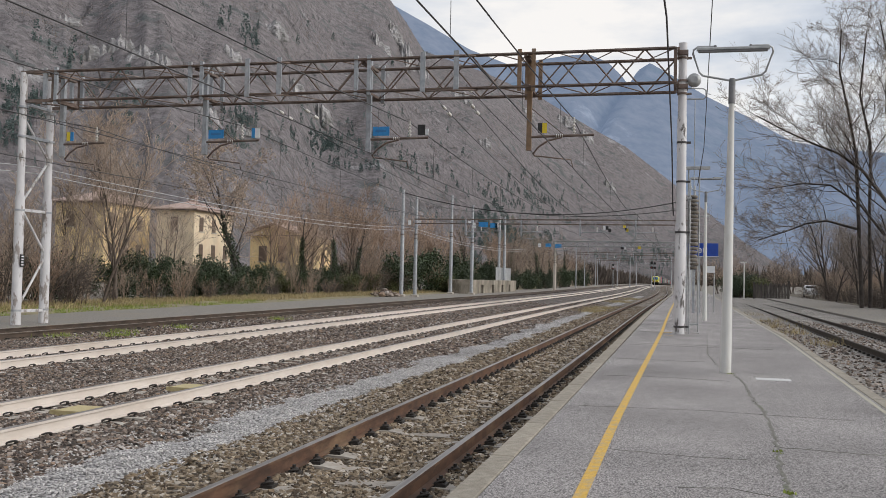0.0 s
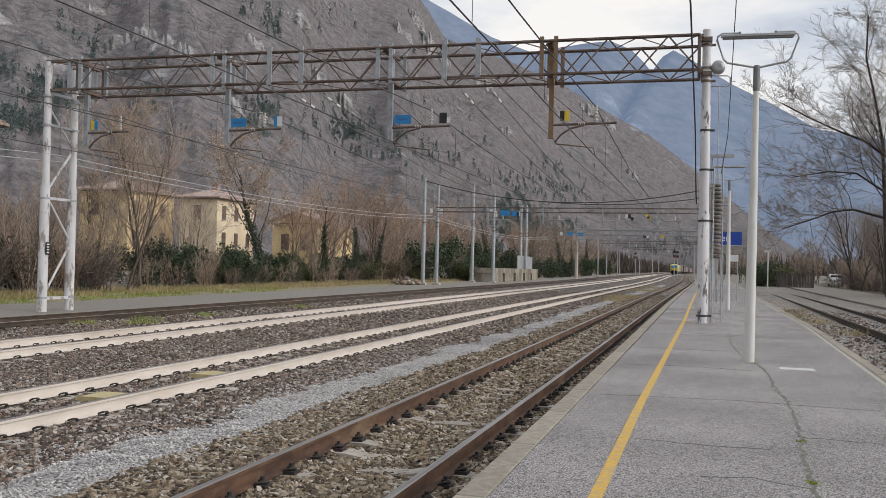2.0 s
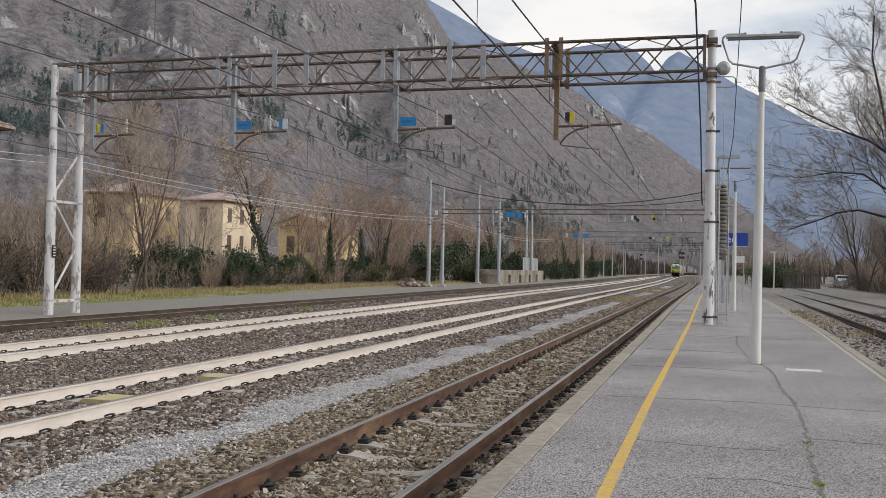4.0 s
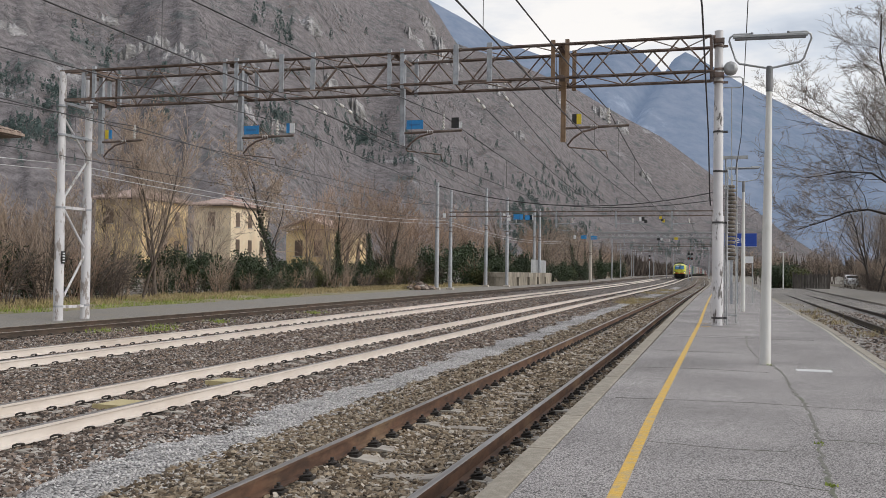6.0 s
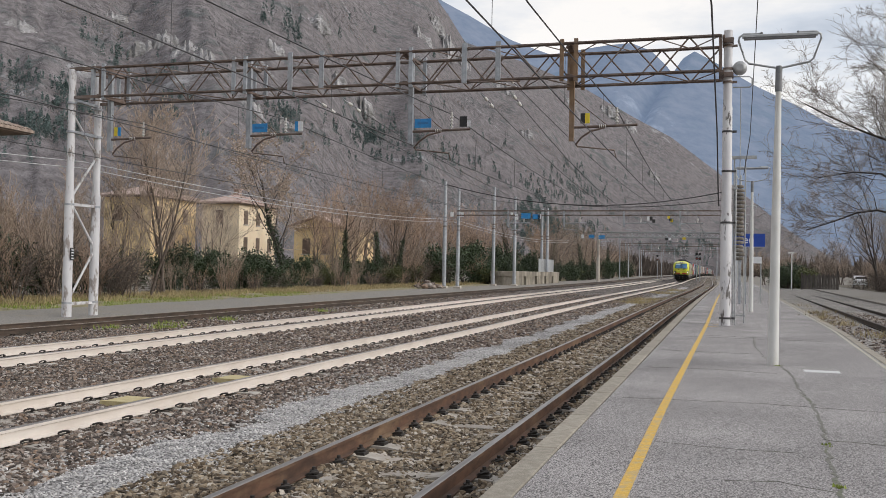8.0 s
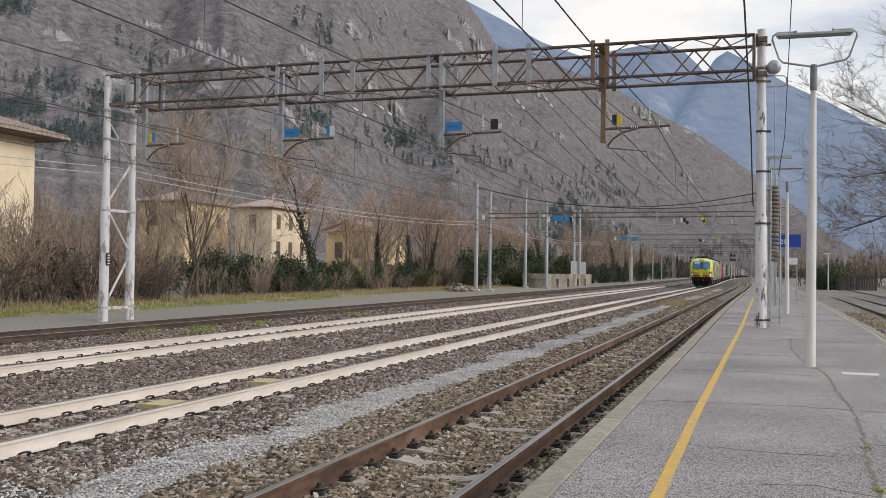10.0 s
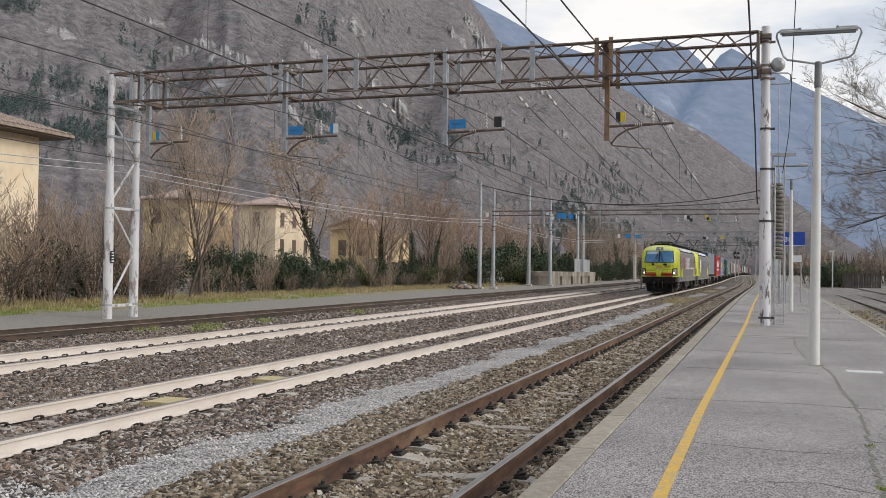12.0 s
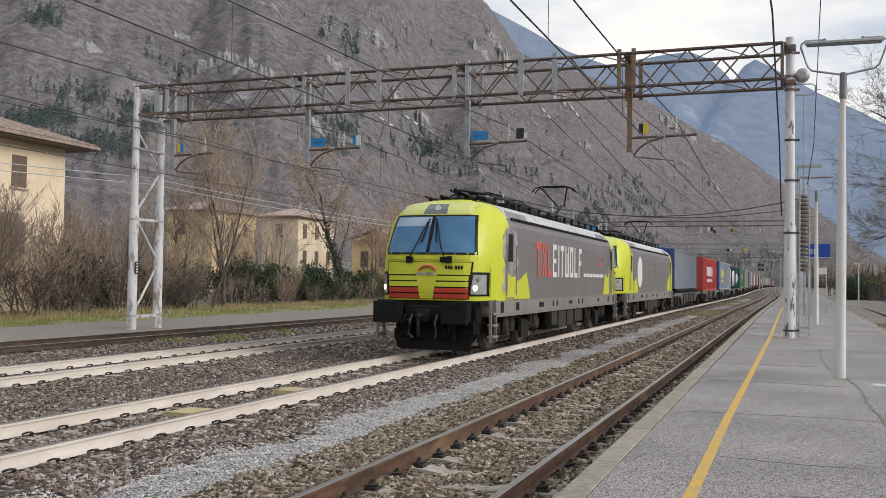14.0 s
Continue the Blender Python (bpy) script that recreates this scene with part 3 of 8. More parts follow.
M_MOUNT = mountain_mat("winter_forest_slope", (.118, .108, .111), (.236, .219, .226), (.085, .105, .105), (.34, .34, .35), .16)
# aerial haze painted on: bluish base colours plus a blue glow
M_FAR = mountain_mat("haze_painted_slope", (.07, .075, .085), (.12, .12, .13), (.06, .075, .075), (.22, .23, .26), .02, (.25, .36, .56), .42)
FOOT = lambda a: np.interp(a, [-95, -28, -18, -10, -4, 2], [250, 270, 400, 760, 1080, 1200])
CREST = lambda a: np.interp(a, [-95, -18, -8, 2], [1450, 1500, 1800, 1880])
NEAR_RIDGE = [(-95, 20), (-60, 24), (-46, 25), (-39.8, 25), (-30.8, 23), (-22, 20), (-17.75, 16.6), (-16.7, 15.3), (-15.6, 13.7), (-11.8, 12.5), (-8.3, 11.0), (-5.4, 9.3), (-3.2, 8.1), (-.5, 6.0), (1.1, 4.6), (3.5, 2.6), (6, .9), (9, .1)]
FAR_RIDGE = [(-26, 17), (-17.74, 16.4), (-15.3, 15.2), (-12.8, 13.85), (-10.4, 13.0), (-7, 13.5), (-5.6, 13.6), (-4.4, 13.1), (-3.57, 12.3), (-3.16, 11.75), (-2.6, 12.6), (-1.9, 13.0), (-.27, 12.05), (1.37, 11.0), (3.9, 9.65), (6.1, 8.3), (8.5, 7.76), (11, 7.5), (16, 7.2), (24, 8), (34, 9)]
tagged(link("mountain", ridge_mesh("mountain", NEAR_RIDGE, FOOT, CREST, -95, 9, 560, 160, 4, 1.45, .45), M_MOUNT), "steep mountainside of leafless brown forest and pale rock", "mountain", kind="structure")
tagged(link("distant_mountain", ridge_mesh("distant_mountain", FAR_RIDGE, 1900, 3300, -26, 34, 300, 110, 9, .9, .3), M_FAR), "distant mountain under cloud with painted-on blue haze", "mountain", kind="structure")
M_BACK = mat("valley_hills", (.09, .08, .07), (.16, .14, .12), 1.0, scale=.05, c3=(.05, .065, .04), scale3=.01)
tagged(link("valley_hills", ridge_mesh("valley_hills", [(34, 9), (70, 12), (140, 10), (200, 13), (264, 18)], 600, 1800, 34, 265, 220, 24, 14, .8), M_BACK), "wooded valley hills round the station", "hills", kind="structure")
# ---- overhead line ----
GY, G2, G3 = 29.6, 88.0, 154.0      # the near portal, the next supports
CONTACT, CARRY = 5.36, 6.9


def sag_wire(b, p0, p1, sag, r, n=16, sides=5):
    p0, p1 = Vector(p0), Vector(p1)
    b.path([p0.lerp(p1, i / n) - Vector((0, 0, sag * 4 * (i / n) * (1 - i / n))) for i in range(n + 1)], r, sides, cap=False)


def lattice_beam(x0, x1, y0, y1, z0, z1, panels, r, parent, chord_mat, lace_mat):
    """A box girder: four chords, zigzag lacing on all four faces, uprights at the ends."""
    for y in (y0, y1):
        for z in (z0, z1):
            b = Build()
            b.box(x0, y - r, z - r, x1, y + r, z + r)
            b.box(x0, y - r * 1.9, z - r * .35, x1, y + r * 1.9, z + r * .35)
            part("chord", b, chord_mat, parent)
    xs = np.linspace(x0, x1, panels + 1)
    for i in range(panels):
        a, c, m = xs[i], xs[i + 1], (xs[i] + xs[i + 1]) / 2
        for y in (y0, y1):
            b = Build()
            za, zb = (z0, z1) if y == y0 else (z1, z0)
            b.path([(a, y, za), (m, y, zb)], r * .6, 4, smooth=False)
            b.path([(m, y, zb), (c, y, za)], r * .6, 4, smooth=False)
            part("diagonal", b, lace_mat, parent)
        for z in (z0, z1):
            b = Build()
            b.path([(a, y0, z), (m, y1, z)], r * .45, 4, smooth=False)
            b.path([(m, y1, z), (c, y0, z)], r * .45, 4, smooth=False)
            part("lacing", b, lace_mat, parent)
    for x in (x0, x1):
        b = Build()
        for y in (y0, y1):
            b.box(x - r, y - r, z0, x + r, y + r, z1)
        for z in (z0, z1):
            b.box(x - r, y0, z - r, x + r, y1, z + r)
        part("end_frame", b, chord_mat, parent)


def insulator(b, base, axis, length, r=.055, sheds=4):
    prof = [(0, r * .4)]
    for i in range(sheds):
        h = length * (i + .3) / sheds
        prof += [(h, r * .45), (h + length * .12 / sheds, r), (h + length * .4 / sheds, r), (h + length * .5 / sheds, r * .45)]
    b.lathe(base, axis, prof + [(length, r * .4)], 10)


portal = thing("catenary_portal", "lattice steel portal spanning four tracks, white mast and tower", "gantry")
lattice_beam(-21.7, -.22, 28.85, 30.35, 7.84, 8.88, 12, .042, portal, M_TRUSS, M_TRUSS)
# mast on the platform: two tube sections with bands
mast = Build()
mast.lathe((0, GY, PZ), (0, 0, 1), [(0, .168), (3.3, .165), (3.42, .145), (6.6, .14), (6.7, .128), (8.9, .125), (8.95, .13)], 18)
mast_ob = part("mast", mast, M_MAST, portal, "white-painted steel mast with peeling rust patches")
for z in (.48, 3.35, 4.9, 6.1, 7.6, 8.0, 8.7):
    b = Build()
    b.lathe((0, GY, z), (0, 0, 1), [(0, .178 if z < 3.4 else .155), (.06, .178 if z < 3.4 else .155)], 18)
    b.box(.15, GY - .04, z, .27, GY + .04, z + .06)
    part("band", b, M_WIRE if z < 7 else M_TRUSS, mast_ob)
for z in (8.88, 7.84):
    b = Build()
    b.box(-.17, 28.9, z - .04, -.1, 30.3, z + .04)
    b.box(-.16, GY - .2, z - .07, .16, GY + .2, z + .07)
    part("mast_bracket", b, M_TRUSS, portal)
b = Build()
b.lathe((.34, GY - .14, 8.05), (0, 1, 0), [(0, .10), (.03, .19), (.12, .19), (.16, .21), (.24, .21), (.28, .10)], 16)
b.box(.12, GY - .05, 8.0, .36, GY + .05, 8.1)
part("pulley", b, M_TUBE, portal, "grey tensioning wheel")
b = Build()
b.path([(.14, GY, 7.8), (.62, GY, 7.78), (.70, GY, 7.72), (.70, GY, 7.52), (.62, GY, 7.46), (.14, GY, 7.47)], .022, 6)
b.path([(.70, GY, 7.62), (.85, GY, 7.6)], .012, 5)
part("guard_hoop", b, M_TUBE, portal)
b = Build()
b.path([(.27, GY + .05, 5.0), (.27, GY + .05, .3)], .025, 6)
b.box(.18, GY, 4.4, .32, GY + .1, 4.46)
part("conduit", b, M_TUBE, portal)
# tower beyond the outer track: two tubular legs laced together
for y in (28.85, 30.35):
    b = Build()
    b.lathe((-22.9, y, -.25), (0, 0, 1), [(0, .175), (4.6, .165), (4.75, .135), (9.0, .125), (9.12, .13)], 16)
    leg = part("tower_leg", b, M_WHITE_STEEL, portal, "white tubular tower leg")
    for z in (.32, 3.9, 6.55, 7.6):
        part("band", Build().lathe((-22.9, y, z), (0, 0, 1), [(0, .18), (.07, .18)], 14), M_GALV, leg)
zig = [.35, 2.35, 4.1, 5.85, 7.3]
for i in range(4):
    b = Build()
    y0, y1 = (28.85, 30.35) if i % 2 == 0 else (30.35, 28.85)
    b.path([(-22.9, y0, zig[i]), (-22.9, y1, zig[i + 1])], .045, 6)
    part("brace", b, M_WHITE_STEEL, portal)
for z in (.33, 3.95, 6.6, 7.75):
    b = Build()
    b.box(-22.98, 28.85, z - .05, -22.82, 30.35, z + .05)
    part("tie", b, M_GALV if z > 6 else M_WHITE_STEEL, portal)
for z in (7.84, 8.88):
    b = Build()
    for y in (28.85, 30.35):
        b.box(-23.0, y - .06, z - .05, -21.65, y + .06, z + .05)
    b.path([(-22.9, 28.85, z), (-21.7, 30.35, z)], .03, 5)
    part("tower_arm", b, M_TRUSS, portal)
b = Build()
b.box(-22.9 + .16, 28.85 - .1, 1.9, -22.9 + .19, 28.85 + .1, 2.35)
part("number_plate", b, M_PLATE_BLACK, portal)
for k in range(4):
    part("plate_bar", Build().box(-22.71, 28.79, 1.96 + .1 * k, -22.705, 28.91, 2.0 + .1 * k), M_PLATE_WHITE, portal)


def hanger(x, plates, post_mat, arm):
    """A drop post under the portal with a cantilever arm, insulators and steady arm."""
    h = thing("cantilever_hanger", "steel drop post with cantilever arm holding the contact wire", "catenary hanger", pose(x, GY, 0), group="hangers of the portal")
    b = Build()
    b.box(-.075, -.075, 5.95, .075, .075, 9.08, .01)
    part("post", b, post_mat, h)
    for y in (-.75, .75):
        for s in (-.22, .22):
            b = Build()
            b.box(s - .06, y - .05, 7.72, s + .06, y + .05, 9.02)
            part("clamp", b, M_GALV if post_mat is M_GALV else M_TRUSS_DARK, h)
    for z in (7.9, 8.8):
        part("saddle", Build().box(-.09, -.69, z - .04, .09, .69, z + .04), M_TRUSS, h)
    b = Build()
    b.path([(.05, 0, 6.38), (arm, 0, 6.42)], .042, 8)
    b.path([(arm * .55, 0, 6.42), (.06, 0, 7.3)], .014, 5)
    part("arm", b, M_TRUSS, h)
    b = Build()
    insulator(b, (1.42, 0, 6.46), (0, 0, 1), .42, .06)
    b.path([(1.42, 0, 6.86), (1.42, 0, 6.98)], .03, 6)
    part("insulator", b, M_INSUL, h)
    b = Build()
    insulator(b, (1.1, 0, 6.40), (-1, 0, 0), .25, .05)
    part("insulator", b, M_INSUL, h)
    b = Build()
    b.path([(1.05, 0, 6.36), (.6, 0, 6.25), (.3, 0, 6.05), (.14, 0, 5.84), (.22, 0, 5.76)], .034, 7)
    b.path([(.18, 0, 5.78), (1.35, 0, 5.64), (1.4, 0, 5.4)], .024, 6)
    part("steady_arm", b, M_TRUSS, h)
    for x0, x1, z0, z1, pm in plates:
        d = .004 if pm is M_CYAN_DARK else 0
        part("plate", Build().box(x0, -.03 - d, z0, x1, -.006 - d, z1), pm, h)
    return h


hanger(-21.8, [(.2, .34, 6.5, 6.82, M_PLATE_YELLOW), (.343, .47, 6.5, 6.82, M_CYAN)], M_GALV, 1.75)
hanger(-16.1, [(.15, .72, 6.5, 6.8, M_CYAN), (.25, .62, 6.62, 6.68, M_CYAN_DARK), (1.78, 1.9, 6.5, 6.84, M_CYAN), (1.903, 2.08, 6.5, 6.84, M_PLATE_WHITE)], M_GALV, 2.05)
hanger(-10.1, [(.15, .72, 6.5, 6.8, M_CYAN), (.25, .62, 6.62, 6.68, M_CYAN_DARK), (1.7, 1.95, 6.5, 6.84, M_PLATE_BLACK), (1.953, 2.06, 6.5, 6.7, M_PLATE_WHITE)], M_GALV, 2.05)
hanger(-4.72, [(.28, .42, 6.5, 6.82, M_PLATE_BLACK), (.423, .57, 6.5, 6.82, M_PLATE_YELLOW)], M_TRUSS_DARK, 2.05)

# contact wire, carrier and droppers of each track
SUPPORTS = [-29.0, GY, G2, 146.0, 204.0, 262.0, 320.0, 400.0]
for tx, hx_ in ((T1, -4.72), (T2, -10.1), (T3, -16.1), (T4, -21.8)):
    line = thing("catenary_wire", "dark contact wire hung by droppers from a carrier", "overhead wire", group="overhead wires")
    cw, cr, dr = Build(), Build(), Build()
    pts, car = [], []
    for i in range(len(SUPPORTS) - 1):
        y0, y1 = SUPPORTS[i], SUPPORTS[i + 1]
        n = 18
        for k in range(n):
            u = k / n
            y = y0 + (y1 - y0) * u
            stag = (.32 if i % 2 == 0 else -.22) * (1 - u) + (-.22 if i % 2 == 0 else .32) * u
            x = tx + bend(y) + (stag if y > 60 else (hx_ + 1.4 - tx))
            r = rise(y)
            pts.append((x, y, CONTACT + r))
            z = CARRY + r - 0.65 * 4 * u * (1 - u)
            car.append((x, y, z))
            if k % 2 == 1 and y < 160:
                part("dropper", Build().path([(x, y, CONTACT + r), (x, y, z)], .006, 3, cap=False), M_WIRE, line)
    cw.path(pts, .014, 5)
    cr.path(car, .016, 5)
    part("contact_wire", cw, M_WIRE, line)
    part("carrier", cr, M_WIRE, line)

# tension strings anchored on the portal
for x, z, x2 in ((-13.9, 7.7, -13.5), (-12.9, 7.72, -13.3), (-7.9, 7.72, -8.3), (-6.9, 7.74, -7.6), (-7.0, 8.3, -4.2)):
    w = thing("anchored_wire", "anchored tension wire with insulators from the portal", "overhead wire", group="anchored wires")
    b = Build()
    b.path([(x, 30.4, z), (x, 30.9, z - .05)], .02, 5)
    part("link_rod", b, M_GALV, w)
    for yy, zz in ((30.9, z - .05), (31.7, z - .13)):
        b = Build()
        insulator(b, (x, yy, zz), (0, 1, -.1), .3, .06, 3)
        part("insulator", b, M_INSUL, w)
    b = Build()
    sag_wire(b, (x, 30.9, z - .05), (x2 + bend(G2), G2, 6.9 + rise(G2)), .9, .013)
    part("wire", b, M_WIRE, w)
# beam plates and yokes of the anchors
for x in (-14.15, -13.0, -8.05, -6.95):
    b = Build()
    b.box(x - .08, 28.74, 7.76, x + .08, 28.80, 9.04)
    part("anchor_plate", b, M_GALV, portal)
for x0, x1 in ((-13.9, -12.6), (-8.0, -6.3)):
    for z in (7.8, 8.88):
        part("yoke", Build().path([(x0, 29, z), (x0 + .3, 28.3, z - .12), (x1 - .1, 28.3, z - .12), (x1, 29, z)], .03, 5), M_TRUSS, portal)

# cables beside the mast and tower
side = thing("feeder_cable", "dark feeder cable running past the white mast", "cable")
b = Build()
b.path([(-.42, 4, 8.2), (-.38, 16, 7.0), (-.34, 20, 7.35), (-.28, 28, 5.9), (-.24, GY, 4.2), (-.22, GY + .1, 3.9)], .02, 6)
part("wire", b, M_WIRE, side)
b = Build()
sag_wire(b, (.40, 2, 2.9 + 8.2), (.66, GY + .3, 6.0), 0.3, .011)
b.path([(.66, GY + .3, 6.0), (.5, GY + .9, 4.9)], .012, 5)
part("guy_wire", b, M_WIRE, side)
for z, z2 in ((5.62, 5.9), (5.38, 5.62)):
    tel = thing("line_cable", "pale twisted cable strung beside the tracks", "cable", group="lineside cables")
    b = Build()
    sag_wire(b, (-23.2, -26, z + .7), (-23.2, 30.0, z), .9, .017, 22)
    sag_wire(b, (-23.2, 30.0, z), (-25.4, G2, z2 + .9), .55, .017, 22)
    sag_wire(b, (-25.4, G2, z2 + .9), (-23.4, 146, z2 + .9), .7, .02, 22)
    part("cable", b, M_WIRE_PALE, tel)


# ---- further supports down the line ----
def pole(x, y, height, r=.15, plates=(), name="catenary_pole", mtl=M_GALV):
    p = thing(name, "slim grey steel catenary pole beside the line", "pole", pose(x, y, rise(y) - .25), group="poles down the line")
    b = Build()
    b.lathe((0, 0, 0), (0, 0, 1), [(0, r), (height * .55, r * .92), (height * .57, r * .75), (height, r * .7)], 12)
    part("shaft", b, mtl, p)
    b = Build()
    b.box(-.35, -.35, -.1, .35, .35, .28, .04)
    part("footing", b, M_CONCRETE, p)
    for z in (.58, .62):
        part("collar", Build().lathe((0, 0, height * z), (0, 0, 1), [(0, r * 1.15), (.08, r * 1.15)], 12), M_TRUSS, p)
    for dx, z, pm in plates:
        part("plate", Build().box(dx, -.2, z, dx + .3, -.17, z + .45), pm, p)
    return p


pole(-26.3, 88, 10.5, .21, [(.6, 7.05, M_PLATE_WHITE)])
pole(-25.1, 88.6, 9.9, .19, [(.25, 7.05, M_PLATE_WHITE)])
pole(-26.0, 107, 11.6, .21)
pole(-23.6, 107.5, 10.5, .21, [(-.5, 8.2, M_PLATE_WHITE)])
pole(-25.6, 135, 11.0, .22)
pole(-24.9, 135.5, 11.0, .22)
pole(-19.9, 154, 8.1, .28, mtl=M_CONCRETE)
for x, y, h in ((.9, 88, 10.8), (.6, 107, 9), (.5, 154, 9.5), (-.2, 205, 9), (-1.0, 262, 9), (-21.5, 205, 9.5), (-22.5, 240, 9), (-23.5, 290, 9.5), (-26, 330, 9.5), (-12.0, 262, 8.5), (-12.4, 320, 8.5), (-17.5, 300, 8)):
    pole(x + bend(y), y, h, .13)


def crossing_cable(y, x0, x1, z0, z1, sag, r=.03):
    w = thing("cross_span_cable", "dark cable spanning across the tracks", "cable", group="cross spans")
    b = Build()
    sag_wire(b, (x0, y, z0), (x1, y, z1), sag, r)
    part("cable", b, M_WIRE, w)


crossing_cable(G2, -26.3, .9, 10.2, 9.55, 1.75, .045)
crossing_cable(G2, -14.0, .9, 8.15, 8.75, .45, .035)


def cross_beam(y, x0, x1, z, depth, plates, truss):
    """A portal beam far down the line with its hangers."""
    p = thing("portal_beam", "distant portal beam across the tracks with hangers", "gantry", group="distant portals")
    r = rise(y)
    if truss:
        lattice_beam(x0, x1, y - .5, y + .5, z + r, z + r + depth, 10, .075, p, M_TUBE, M_TUBE)
    else:
        for dz in (0, depth):
            part("span_bar", Build().box(x0, y - .06, z + r + dz - .055, x1, y + .06, z + r + dz + .055), M_TRUSS, p)
    for tx in (T1, T2, T3, T4):
        b = Build()
        x = tx + bend(y)
        b.box(x - 1.3, y - .07, z + r - 1.1, x - 1.16, y + .07, z + r + depth)
        b.path([(x - 1.2, y, z + r - .75), (x + .8, y, z + r - .7)], .04, 5)
        b.path([(x - 1.1, y, z + r - 1.3), (x + .1, y, z + r - 1.4)], .03, 5)
        part("drop_post", b, M_GALV, p)
        b = Build()
        insulator(b, (x + .3, y, z + r - .65), (0, 0, 1), .45, .08)
        part("insulator", b, M_INSUL, p)
    for x, zz, w, h, pm in plates:
        part("plate", Build().box(x, y - .62, zz + r, x + w, y - .58, zz + r + h), pm, p)


cross_beam(G2, -25.1, .9, 6.95, .42, [(-6.9, 6.45, .2, .36, M_PLATE_WHITE), (-6.68, 6.45, .26, .36, M_PLATE_BLACK), (-6.44, 6.25, .26, .3, M_PLATE_BLACK), (-5.1, 6.62, .22, .24, M_PLATE_YELLOW), (-4.95, 6.4, .22, .22, M_PLATE_BLACK), (-4.84, 6.3, .22, .26, M_PLATE_YELLOW), (-18.6, 6.6, .9, .5, M_CYAN), (-17.5, 6.55, .7, .45, M_CYAN), (-17.0, 6.55, .3, .5, M_PLATE_WHITE), (-19.2, 6.5, .3, .5, M_PLATE_WHITE)], False)
cross_beam(G3, -19.9, .5, 7.2, .8, [(-19.8, 6.9, 1.0, .6, M_CYAN), (-21.4, 7.0, .9, .6, M_CYAN), (-22.6, 7.0, .4, .6, M_PLATE_WHITE), (-9.3, 6.8, .5, .4, M_PLATE_BLACK), (-6.6, 6.9, .5, .4, M_PLATE_YELLOW), (-8.75, 6.8, .35, .35, M_PLATE_WHITE)], True)
cross_beam(205, -21.5 + bend(205), -.2, 7.2, .5, [], False)
cross_beam(262, -22.5, -1.4, 7.2, .5, [], False)


def signal(x, y):
    s = thing("railway_signal", "tall colour-light signal with black target boards", "signal", pose(x, y, rise(y) - .2), group="signals down the line")
    part("shaft", Build().lathe((0, 0, 0), (0, 0, 1), [(0, .1), (6.0, .09)], 8), M_GALV, s)
    for z in (5.0, 6.0):
        part("target_board", Build().lathe((0, -.1, z), (0, 1, 0), [(0, .30), (.06, .30), (.1, .2)], 14), M_PLATE_BLACK, s)
    part("lamp_lens", Build().lathe((0, -.16, 5.0), (0, 1, 0), [(0, .07), (.05, .07)], 10), glow("signal_red", (.6, .05, .04), .25), s)


signal(-5.6 + bend(215), 215)
signal(-5.0 + bend(216), 218)
signal(-17.0, 250)

# ---- platform furniture ----
def platform_lamp(x, y, z0, h, lean=0.0, r0=.092):
    lamp = thing("platform_lamp", "white tapered lamp post with a tube-framed fluorescent fixture", "street lamp", pose(x, y, z0, 0, lean, 0), group="platform lamps")
    b = Build()
    b.lathe((0, 0, 0), (0, 0, 1), [(0, r0), (h * .45, r0 * .84), (h - .45, r0 * .52), (h - .42, r0 * .55)], 16)
    part("post", b, M_LAMP, lamp)
    part("collar", Build().lathe((0, 0, h - .45), (0, 0, 1), [(0, r0 * .64), (.42, r0 * .62), (.45, r0 * .5)], 12), M_FIX_DARK, lamp)
    b = Build()
    zt = h + .58
    b.path([(-.32, 0, zt), (-.60, 0, zt), (-.67, 0, zt - .05), (-.68, 0, zt - .12), (-.56, 0, h + .12), (-.50, 0, h + .06), (-.05, 0, h - .03), (.05, 0, h - .03), (.50, 0, h + .06), (.56, 0, h + .12), (.68, 0, zt - .12), (.67, 0, zt - .05), (.60, 0, zt), (.32, 0, zt)], .019, 8)
    part("tube_frame", b, M_TUBE, lamp)
    fx = part("fixture", Build().box(-.62, -.06, zt - .065, .62, .06, zt - .02, .012), M_TUBE, lamp)
    part("diffuser", Build().box(-.59, -.05, zt - .10, .59, .05, zt - .068), M_FIX_DARK, fx)
    for s in (-.3, .3):
        part("bolt", Build().lathe((s, -.02, zt - .012), (0, 0, 1), [(0, .025), (.03, .02)], 8), M_FIX_DARK, fx)
    return lamp


platform_lamp(.80, 17.28, PZ, 5.2, .55)
platform_lamp(1.0, 40.4, PZ + rise(40.4), 5.35)
platform_lamp(1.15, 63, PZ + rise(63), 5.3)
platform_lamp(1.2, 86, PZ + rise(86), 5.3)
platform_lamp(1.3, 109, PZ + rise(109), 5.3)
b = Build()
b.box(1.24, 16.28, PZ - .02, 1.79, 16.62, PZ + .012, .006)
tagged(link("inspection_cover", b, M_COVER), "pale rectangular inspection cover set in the platform", "cover")

